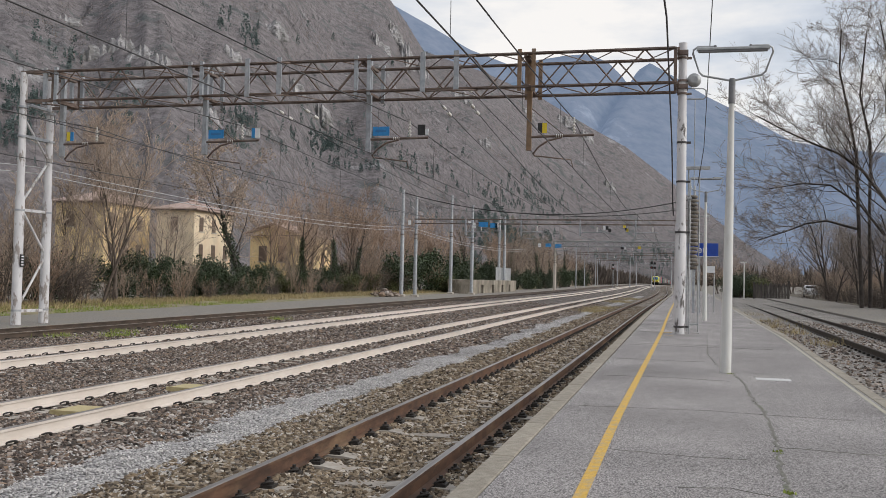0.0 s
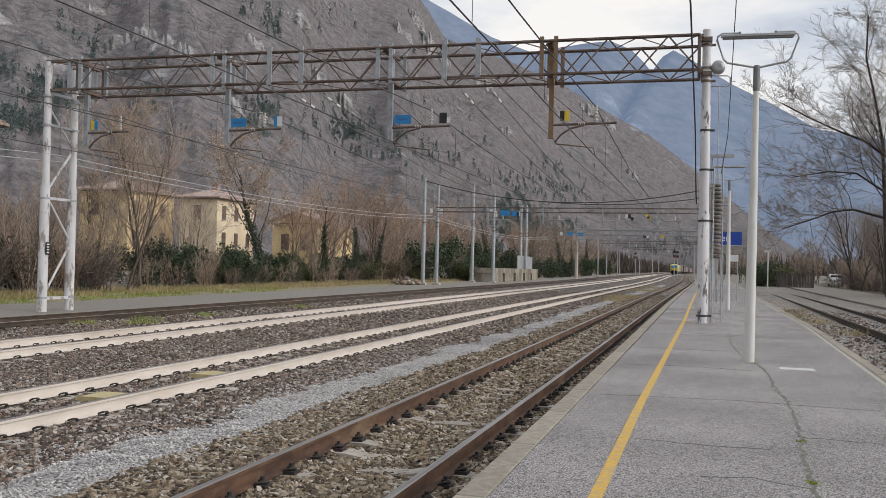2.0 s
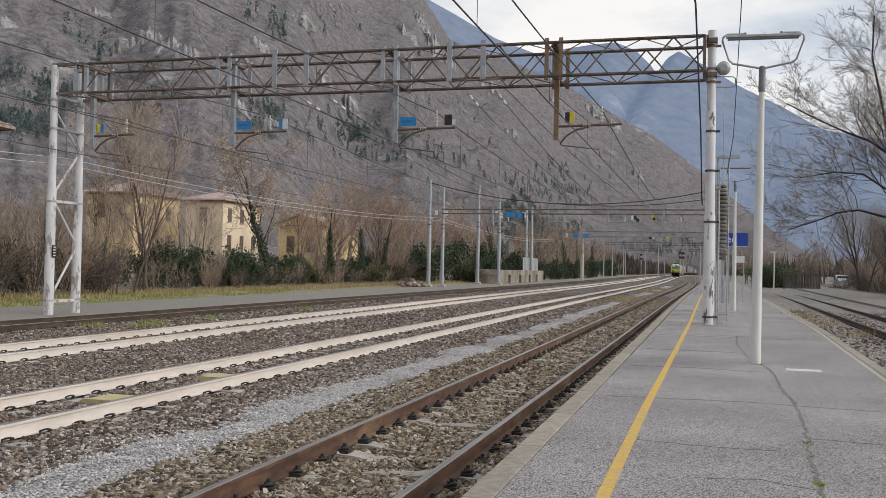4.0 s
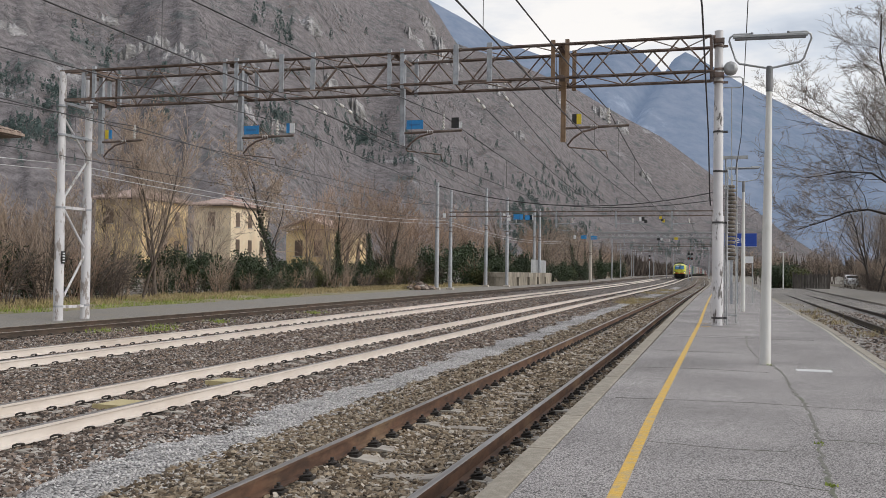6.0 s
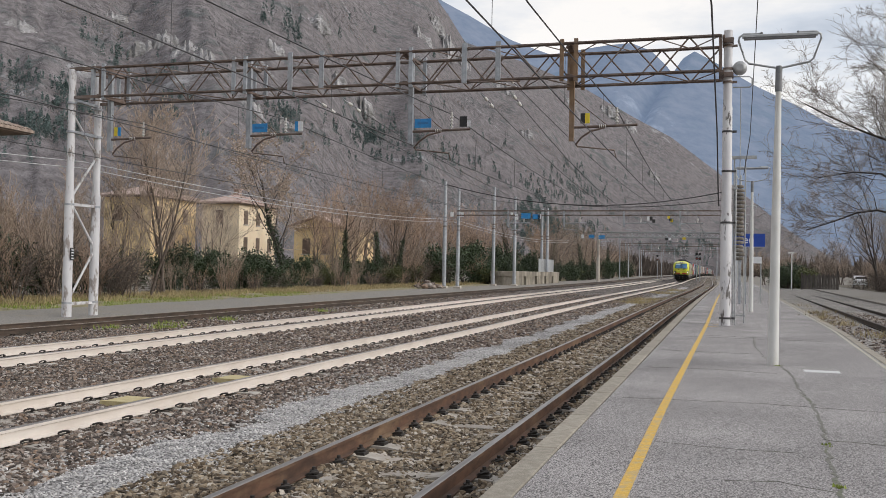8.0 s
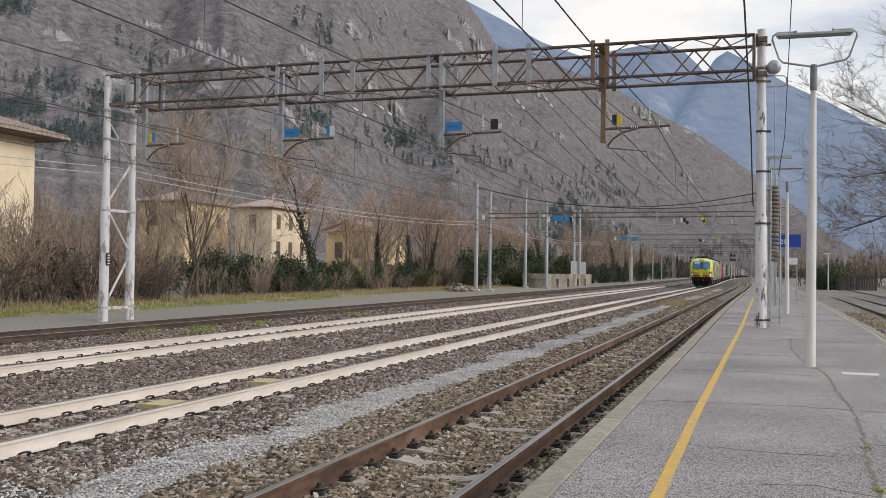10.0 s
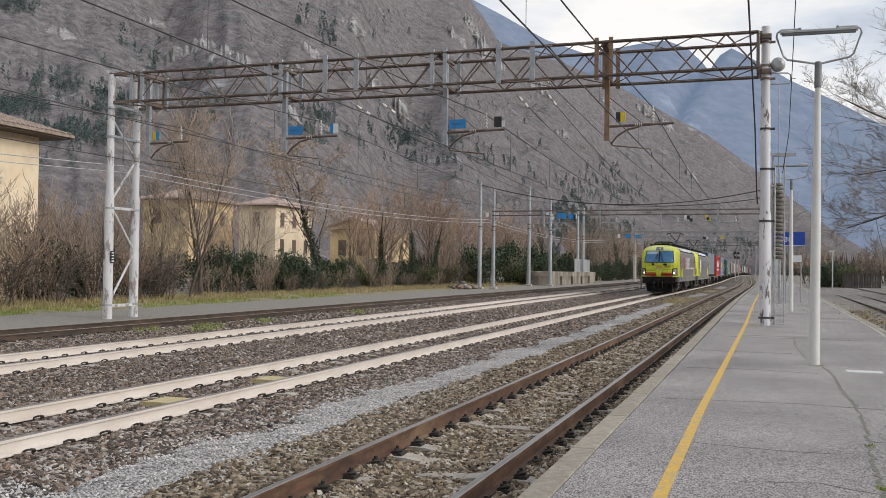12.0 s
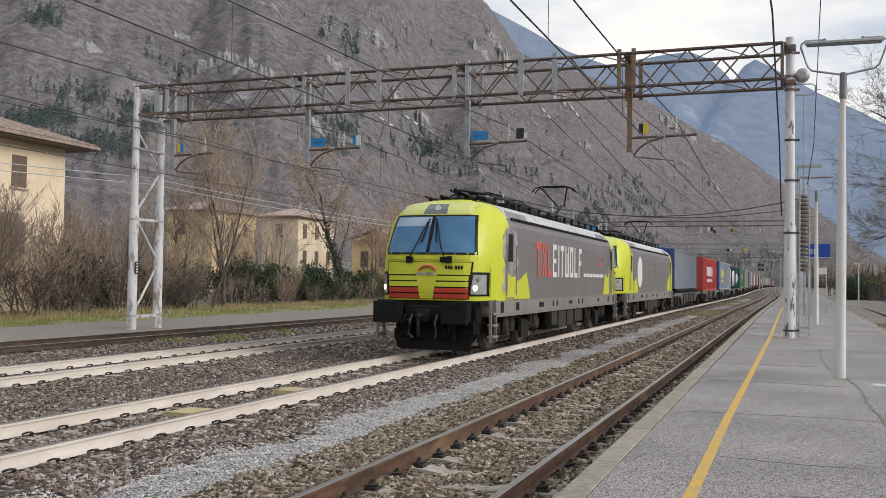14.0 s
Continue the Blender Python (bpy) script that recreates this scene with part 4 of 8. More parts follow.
# tension weights behind the mast
wt = thing("tension_weight", "stack of weathered cast weights on a guide rod", "counterweight", pose(.40, 31.3, 0))
for k in range(19):
    a = random.uniform(-14, 14)
    b = Build().lathe((0, 0, 0), (0, 0, 1), [(0, .11), (.012, .145), (.085, .145), (.10, .11)], 14)
    part("weight_disc", b, M_WEIGHT, wt, m=pose(random.uniform(-.03, .03), random.uniform(-.03, .03), 2.28 + k * .127, random.uniform(-1.5, 1.5), 0, a))
b = Build()
b.path([(0, 0, 2.2), (0, 0, 7.8)], .013, 6)
b.path([(.17, .05, .25), (.17, .05, 5.6)], .022, 6)
b.path([(-.17, .05, .25), (-.17, .05, 5.6)], .022, 6)
for z in (.5, 5.55):
    b.box(-.45, .03, z, .2, .09, z + .05)
part("guide_rod", b, M_TUBE, wt)
part("weight_bracket", Build().box(-.3, -.05, 5.5, .5, .05, 5.6), M_TUBE, wt)

sign = thing("station_sign", "blue station name board with white letters on grey posts", "sign", pose(1.1, 50, PZ + rise(50)))
part("board", Build().box(-.78, 0, 2.92, .78, .05, 3.58, .004), M_BLUE_SIGN, sign)
part("board_edge", Build().box(-.79, -.008, 2.9, .79, .058, 2.918), M_PLATE_WHITE, sign)
for x in (-.42, -.16):
    part("sign_post", Build().box(x - .06, .06, 0, x + .06, .16, 3.5), M_GALV, sign)
txt = bpy.data.curves.new("lettering", 'FONT')
txt.body, txt.size, txt.extrude = "er", .52, .003
txt.materials.append(M_PLATE_WHITE)
lt = new("lettering", txt)
lt.parent, lt.matrix_basis = sign, pose(-.27, -.012, 3.10, 90, 0, 0)
notice = thing("notice_board", "small white notice board on a thin post", "sign", pose(1.5, 52, PZ + rise(52)))
part("panel", Build().box(-.32, 0, 2.1, .3, .03, 2.45), M_PLATE_WHITE, notice)
part("notice_post", Build().path([(.26, .05, 0), (.26, .05, 2.45)], .03, 6), M_TUBE, notice)
# ---- the train ----
M_LOCO_YELLOW = mat("loco_lime_yellow", (.58, .62, .035), (.63, .66, .05), 0.38, scale=1.5, c3=(.47, .48, .10), scale3=1.1, amount3=.35)
M_LOCO_ROOF_Y = mat("loco_pale_lime", (.60, .63, .20), (.64, .67, .25), 0.42, scale=1.5)
M_LOCO_GREY = mat("loco_warm_grey", (.17, .155, .15), (.20, .185, .18), 0.42, scale=1.2, c3=(.24, .22, .21), scale3=.5, amount3=.6)
M_LOCO_SILL = mat("loco_sill_grey", (.235, .215, .20), (.28, .26, .24), 0.5, scale=2, c3=(.17, .15, .13), scale3=1.5, amount3=.6)
M_LOCO_ROOF = mat("loco_light_roof", (.50, .50, .50), (.60, .60, .60), 0.5, scale=2, c3=(.33, .32, .31), scale3=.9, amount3=.6)
M_PALE = mat("pale_lilac_graphic", (.34, .31, .325), (.56, .53, .54), 0.45, scale=3, c3=(.22, .20, .20), scale3=2.6, amount3=.9, lo3=.46, hi3=.58, stretch=(1, 1.6, .7))
M_LOCO_GREY_PALE = mat("loco_streaked_grey", (.22, .20, .20), (.42, .39, .40), 0.45, scale=2.2, c3=(.17, .155, .15), scale3=1.4, amount3=.9, lo3=.45, hi3=.6, stretch=(1, 2, .5))
M_BLACK = mat("black_plastic", (.006, .006, .007), (.016, .0155, .015), 0.5, scale=4, spec=.2)
M_UNDER = mat("dusty_underframe", (.010, .009, .008), (.035, .031, .028), 0.8, scale=3, c3=(.08, .068, .058), scale3=1.2, amount3=.6, spec=.2)
M_UNDER_GREY = mat("grey_underframe", (.10, .094, .088), (.19, .18, .165), 0.65, scale=3, c3=(.1, .08, .065), scale3=1.2, amount3=.5)
M_UNDER_MID = mat("dark_grey_underframe", (.022, .020, .018), (.065, .059, .052), 0.7, scale=3, c3=(.04, .035, .03), scale3=1.2, amount3=.5, spec=.3)
M_RED = mat("red_band", (.50, .05, .025), (.56, .07, .035), 0.45, scale=3)
M_WHITE_P = mat("white_lettering", (.72, .72, .72), (.78, .78, .78), 0.5, scale=3)
M_RED_P = mat("red_lettering", (.60, .09, .08), (.66, .12, .10), 0.5, scale=3)
M_WHEEL = mat("wheel_steel", (.045, .039, .034), (.10, .09, .08), 0.55, metal=.5, scale=6)
# the sky's reflection is put into the pane as a blue base colour
M_GLASS = mat("cab_glass", (.05, .15, .29), (.085, .21, .37), 0.06, scale=1.2)
M_GLASS.node_tree.nodes["Principled BSDF"].inputs["Specular IOR Level"].default_value = .3
M_BLIND = mat("white_sunblind", (.33, .44, .55), (.40, .52, .62), 0.6, scale=2)
M_RUST_TAP = mat("rusty_tap", (.16, .06, .03), (.26, .11, .05), 0.7, scale=9)
M_DISPLAY = mat("display_glass", (.13, .15, .15), (.17, .19, .19), 0.2, scale=2)
M_HEADLIGHT = glow("headlight_glow", (1.0, .90, .70), 2.2)
M_LAMP_GLASS = mat("lamp_cover", (.28, .29, .29), (.4, .41, .41), 0.12, scale=5)

LOCO_LEN = 18.98
NARROW = 0.93      # the cabs taper a little towards the nose
ROWS_Z = [1.33, 1.6, 1.9, 2.2, 2.45, 2.6, 2.8, 3.0, 3.2, 3.38, 3.52, 3.64, 3.74, 3.81, 3.85]
K_COLS = [-1, -.985, -.95, -.9, -.82, -.7, -.5, -.25, 0, .25, .5, .7, .82, .9, .95, .985, 1]


def half_width(z):
    return float(np.interp(z, [1.33, 2.9, 3.2, 3.45, 3.62, 3.74, 3.82, 3.85], [1.50, 1.50, 1.47, 1.38, 1.22, 1.02, .80, .62]))


def nose(z):
    """How far the face leans back at height z."""
    return float(np.interp(z, [1.33, 1.6, 2.45, 3.38, 3.55, 3.7, 3.8, 3.85], [.03, 0, .05, .52, .64, .86, 1.25, 1.7]))


def face_y(x, z):
    k = min(1.0, abs(x) / half_width(z))
    return .42 + nose(z) + .10 * k ** 2 + .66 * k ** 7


def cab_shell(flip):
    b = Build()
    verts, n = [], len(K_COLS) + 4
    for z in ROWS_Z:
        w = half_width(z)
        row = [(-w, 2.35, z), (-w, max(1.72, nose(z) + 1.25), z)] + [(k * w * NARROW, face_y(k * w, z), z) for k in K_COLS] + [(w, max(1.72, nose(z) + 1.25), z), (w, 2.35, z)]
        verts += row
    faces = [(i * n + j, i * n + j + 1, (i + 1) * n + j + 1, (i + 1) * n + j) for i in range(len(ROWS_Z) - 1) for j in range(n - 1)]
    verts += [(x, y, 3.87) for x, y, z in verts[-n:]]
    faces += [tuple(range(len(verts) - n, len(verts)))]
    faces += [(len(verts) - 2 * n + j, len(verts) - 2 * n + j + 1, len(verts) - n + j + 1, len(verts) - n + j) for j in range(n - 1)]
    if flip:
        verts = [(x, LOCO_LEN - y, z) for x, y, z in verts]
    b.add(verts, faces, True)
    return b


def face_patch(x0, x1, z0, z1, off, nx=10, nz=6, top=None, bottom=None, y_of=face_y):
    """A panel lying on the cab's face, off metres proud; top and bottom may narrow it: pairs of x limits."""
    b = Build()
    tx = top or (x0, x1)
    bx = bottom or (x0, x1)
    out, inn = [], []
    for i in range(nz + 1):
        v = i / nz
        z = z0 + (z1 - z0) * v
        a, c = bx[0] + (tx[0] - bx[0]) * v, bx[1] + (tx[1] - bx[1]) * v
        for j in range(nx + 1):
            x = a + (c - a) * j / nx
            out.append((x, y_of(x, z) - off, z))
            inn.append((x, y_of(x, z) + .01, z))
    m = nx + 1
    o = len(out)
    faces = [(i * m + j, i * m + j + 1, (i + 1) * m + j + 1, (i + 1) * m + j) for i in range(nz) for j in range(nx)]
    edge = [j for j in range(m)] + [i * m + nx for i in range(1, nz + 1)] + [nz * m + j for j in range(nx - 1, -1, -1)] + [i * m for i in range(nz - 1, 0, -1)]
    b.add(out + inn, faces + [(edge[k], edge[(k + 1) % len(edge)], o + edge[(k + 1) % len(edge)], o + edge[k]) for k in range(len(edge))], False)
    return b


def side_panel(outline, x, thick=.006):
    """A flat panel on the flank at x; outline of (y, z)."""
    return Build().prism(outline, "x", x, x + thick if x > 0 else x - thick)


def bogie(parent, y, wheel_base, r, material):
    b = Build()
    for s in (-1, 1):
        b.box(s * 1.08 - .09, y - wheel_base / 2 - .75, .48, s * 1.08 + .09, y + wheel_base / 2 + .75, .78, .03)
        for d in (-1, 1):
            b.lathe((s * 1.0, y + d * wheel_base / 2, r), (s, 0, 0), [(0, .2), (.25, .2), (.3, .15)], 12)
            b.box(s * 1.16 - .1, y + d * wheel_base / 2 - .24, .5, s * 1.16 + .1, y + d * wheel_base / 2 + .24, .95, .03)
            b.lathe((s * 1.2, y + d * (wheel_base / 2 - .55), .55), (0, 0, 1), [(0, .11), (.45, .11)], 8)
        b.path([(s * 1.22, y - .9, .95), (s * 1.22, y + .9, .6)], .045, 6)
        b.box(s * 1.3 - .05, y - .35, .3, s * 1.3 + .05, y + .35, .75)
    b.box(-1.0, y - .5, .45, 1.0, y + .5, .85)
    return part("bogie_frame", b, material, parent)


def wheelset(parent, y, r):
    b = Build()
    for s in (-1, 1):
        b.lathe((s * .68, 0, 0), (s, 0, 0), [(-.02, r + .03), (.02, r + .03), (.025, r), (.13, r - .006), (.135, r - .09), (.09, r - .12), (.09, .2), (.16, .17), (.2, .12)], 26)
        for k in range(4):
            w = k * math.pi / 2
            b.box(s * .84 - .02, math.cos(w) * r * .55 - .05, math.sin(w) * r * .55 - .05, s * .84 + .02, math.cos(w) * r * .55 + .05, math.sin(w) * r * .55 + .05)
    b.path([(-.9, 0, 0), (.9, 0, 0)], .09, 10)
    return part("wheelset", b, M_WHEEL, parent, m=pose(0, y, r))


def pantograph(parent, y, up, facing):
    b = Build()
    z0 = 4.02
    for s in (-.5, .5):
        b.path([(s, y - .7, z0), (s, y + .7, z0)], .04, 5)
        for d in (-.6, .6):
            insulator(b, (s, y + d, 3.82), (0, 0, 1), .2, .08, 2)
    if up:
        knee = (0, y + facing * .95, z0 + .62)
        head = (0, y - facing * .15, z0 + 1.22)
        b.path([(0, y - facing * .5, z0 + .05), knee], .06, 6)
        for s in (-.12, .12):
            b.path([(s, knee[1], knee[2]), (s * 4, head[1], head[2])], .032, 5)
        hz = head[2]
    else:
        knee = (0, y + facing * 1.0, z0 + .12)
        head = (0, y - facing * .75, z0 + .14)
        b.path([(0, y - facing * .6, z0 + .02), knee], .06, 6)
        for s in (-.12, .12):
            b.path([(s, knee[1], knee[2]), (s * 4, head[1], head[2])], .032, 5)
        hz = head[2]
    for d in (-.2, .2):
        b.path([(-.78, head[1] + d, hz - .16), (-.66, head[1] + d, hz - .02), (-.42, head[1] + d, hz + .04), (.42, head[1] + d, hz + .04), (.66, head[1] + d, hz - .02), (.78, head[1] + d, hz - .16)], .026, 5)
    b.path([(-.5, head[1] - .2, hz), (-.5, head[1] + .2, hz)], .02, 5)
    b.path([(.5, head[1] - .2, hz), (.5, head[1] + .2, hz)], .02, 5)
    return part("pantograph", b, M_BLACK, parent, "raised current collector" if up else "folded current collector")


def cab_end(loco, flip, lit):
    """All that belongs to one end: shell, windscreen, lamps, grille, buffers, plough."""
    turn = (lambda y: LOCO_LEN - y) if flip else (lambda y: y)

    def put(name, b, m, parent, label=""):
        if parent is not loco:
            b.v = [(x * NARROW if y < 1.3 else x, y, z) for x, y, z in b.v]
        if flip:
            b.v = [(x, LOCO_LEN - y, z) for x, y, z in b.v]
        return part(name, b, m, parent, label)

    cab = part("cab", cab_shell(flip), M_LOCO_YELLOW, loco, "lime-yellow rounded cab")
    b = face_patch(-1.06, 1.06, 3.42, 3.74, .006, 14, 6, top=(-.9, .9))
    put("roof_front", b, M_LOCO_ROOF_Y, cab)
    put("windscreen_seal", face_patch(-1.27, 1.27, 2.42, 3.40, .008, 20, 10, top=(-1.13, 1.13)), M_BLACK, cab)
    for s, x0, x1, t0, t1 in (("l", -1.2, -.05, -1.07, -.05), ("r", .05, 1.2, .05, 1.07)):
        put("windscreen", face_patch(0, 0, 2.47, 3.36, .016, 12, 8, bottom=(x0, x1), top=(t0, t1)), M_GLASS, cab, "windscreen with reflected sky painted in blue")
        put("sunblind", face_patch(0, 0, 3.12, 3.34, .020, 8, 3, bottom=(x0 * .9 if s == "l" else x0 + .5, x1 if s == "l" else x1 * .92), top=(t0 * .95 if s == "l" else t0 + .5, t1 if s == "l" else t1 * .95)), M_BLIND if s == "l" else M_GLASS, cab)
    put("display", face_patch(-.33, .33, 3.43, 3.69, .014, 8, 4, top=(-.28, .28)), M_DISPLAY, cab, "dark destination display")
    mark = [(math.cos(a) * .07, math.sin(a) * .09) for a in np.linspace(0, 6.28, 13)[:-1]]
    bb = Build()
    bb.prism([(.04 + x, 3.56 + z) for x, z in mark], "y", face_y(0, 3.56) - .045, face_y(0, 3.56) - .01)
    put("display_mark", bb, M_PLATE_WHITE, cab)
    # wipers
    for s, xa in ((-1, -.45), (1, .45)):
        bb = Build()
        pts = [(xa + s * .05, face_y(.5, 2.32) - .06, 2.30), (xa - s * .1, face_y(.3, 2.6) - .06, 2.62), (s * .13, face_y(.1, 3.2) - .06, 3.22)]
        bb.path(pts, .017, 5)
        bb.path([(s * .2, face_y(.2, 2.72) - .055, 2.72), (s * .09, face_y(.1, 3.3) - .055, 3.3)], .022, 5)
        bb.box(xa - .07, face_y(.5, 2.3) - .09, 2.24, xa + .07, face_y(.5, 2.3), 2.36)
        bb.box(xa + s * .1 - .02, face_y(.5, 2.3) - .07, 2.22, xa + s * .1 + .12, face_y(.5, 2.3), 2.38)
        put("wiper", bb, M_BLACK, cab)
    put("window_ledge", face_patch(-1.28, 1.28, 2.30, 2.40, .018, 16, 2), M_LOCO_YELLOW, cab)
    # grille: dark ground, yellow and red slats, centre shield
    put("grille_ground", face_patch(-1.10, 1.10, 1.36, 2.25, .004, 16, 6, top=(-1.19, 1.19)), M_BLACK, cab)
    slats = [(1.945, 2.235, M_LOCO_YELLOW), (1.805, 1.912, M_LOCO_YELLOW), (1.66, 1.772, M_LOCO_YELLOW), (1.518, 1.628, M_RED), (1.378, 1.486, M_RED)]
    for z0, z1, mm in slats:
        if z1 > 2:
            put("grille_panel", face_patch(-1.12, 1.12, z0, z1, .016, 16, 4, top=(-1.15, 1.15)), mm, cab)
            continue
        for s in (-1, 1):
            inner = .20 + (z0 - 1.38) * .17
            put("grille_slat", face_patch(min(s * inner, s * 1.09), max(s * inner, s * 1.09), z0, z1, .020, 8, 2), mm, cab)
    put("shield", face_patch(0, 0, 1.37, 1.95, .026, 8, 6, bottom=(-.17, .17), top=(-.285, .285)), M_LOCO_YELLOW, cab)
    arc = Build()
    arc.path([(math.cos(a) * .23 + .02, face_y(0, 2.0) - .035, 1.99 + math.sin(a) * .16) for a in np.linspace(.25, 2.95, 12)], .03, 5, r1=.03)
    put("emblem_arc", arc, M_RED_P, cab)
    em = Build()
    for k in range(7):
        em.box(-.27 + k * .078, face_y(0, 1.95) - .04, 1.925, -.21 + k * .078, face_y(0, 1.95) - .02, 1.99)
    put("emblem_bar", em, M_PALE, cab)
    nb = Build()
    for k in range(6):
        x = .50 + k * .072 + (.05 if k > 2 else 0)
        nb.box(x, face_y(x, 2.12) - .03, 2.075, x + .045, face_y(x, 2.12) + .01, 2.16)
    put("number_bar", nb, M_BLACK, cab)
    for s in (-1, 1):
        lo, hi = (min(s * 1.10, s * 1.47), max(s * 1.10, s * 1.47)), (min(s * 1.17, s * 1.47), max(s * 1.17, s * 1.47))
        put("lamp_housing", face_patch(0, 0, 1.44, 2.01, .012, 8, 5, bottom=lo, top=hi), M_BLACK, cab, "black angular lamp housing")
        put("lamp_cover", face_patch(0, 0, 1.485, 1.95, .022, 6, 4, bottom=(min(s * 1.14, s * 1.43), max(s * 1.14, s * 1.43)), top=(min(s * 1.20, s * 1.43), max(s * 1.20, s * 1.43))), M_LAMP_GLASS, cab)
        inward = Vector((-s * .6, .8, 0))
        for name, x, z, r, mm, note in (("headlight", 1.23, 1.63, .072, M_HEADLIGHT if lit else M_LAMP_GLASS, "lit headlight" if lit else "unlit lamp"), ("marker_lamp", 1.27, 1.82, .055, M_FIX_DARK, "")):
            base = Vector((s * x, face_y(x, z), z)) - inward * .03
            bb = Build().lathe(base, inward, [(0, r * .7), (.012, r), (.05, r)], 14)
            put(name, bb, mm, cab, note)
    put("handrail", Build().path([(1.50, 1.02, 1.42), (1.53, 1.02, 1.5), (1.53, 1.02, 2.1), (1.50, 1.02, 2.16)], .018, 6), M_LOCO_YELLOW, cab)
    # buffers, beam, plough
    b = Build()
    b.box(-1.24, .50, .86, 1.24, .85, 1.33, .03)
    b.box(-.5, .40, .92, .5, .50, 1.2, .02)
    b.box(-1.32, .55, 1.2, 1.32, 1.2, 1.328)
    put("buffer_beam", b, M_BLACK, loco)
    for s in (-1, 1):
        b = Build()
        b.lathe((s * .88, .1, 1.05), (0, 1, 0), [(0, .15), (.35, .16)], 12)
        b.box(s * .86 - .31, -.02, .80, s * .86 + .31, .1, 1.30)
        b.box(s * .86 - .28, .1, .84, s * .86 + .28, .42, 1.26)
        put("buffer", b, M_BLACK, loco)
        b = Build()
        for z in (.45, .72, 1.0):
            b.box(s * 1.46 - .08, .9, z, s * 1.46 + .08, 1.3, z + .05)
        b.box(s * 1.46 - .03, .88, .35, s * 1.46 + .03, .94, 1.35)
        b.box(s * 1.46 - .03, 1.26, .35, s * 1.46 + .03, 1.32, 1.35)
        put("step", b, M_LOCO_SILL, loco)
        for k, hx_ in enumerate((.32, .5, .62)):
            bb = Build()
            bb.path([(s * hx_, .34, .98), (s * hx_, .2, .8), (s * (hx_ + .03), .2, .55), (s * (hx_ - .04), .3, .45)], .028, 6)
            put("brake_hose", bb, M_BLACK if k else M_UNDER_GREY, loco)
    b = Build()
    b.lathe((0, -.15, .97), (0, 1, 0), [(0, .03), (.02, .06), (.5, .06)], 8)
    b.path([(0, -.1, .97), (.02, -.12, .7), (-.02, -.02, .5)], .04, 6)
    b.box(-.12, .1, .84, .12, .4, 1.12)
    put("coupling_hook", b, M_UNDER, loco)
    for x, z in ((-.42, .86), (.46, .88), (-.62, .80)):
        put("brake_tap", Build().lathe((x, .36, z), (0, 1, 0), [(0, .035), (.09, .035)], 8), M_RUST_TAP, loco)
    b = Build()
    b.prism([(-.92, .15), (.92, .15), (1.02, .45), (1.02, .62), (-1.02, .62), (-1.02, .45)], "y", .92, 1.0)
    b.prism([(-.80, .13), (.80, .13), (.88, .36), (-.88, .36)], "y", .80, .92)
    b.box(-1.0, .98, .5, 1.0, 1.5, .85)
    for x in (-.55, .55):
        b.box(x - .05, .72, .3, x + .05, .94, .8)
    put("plough", b, M_BLACK, loco)
    return cab


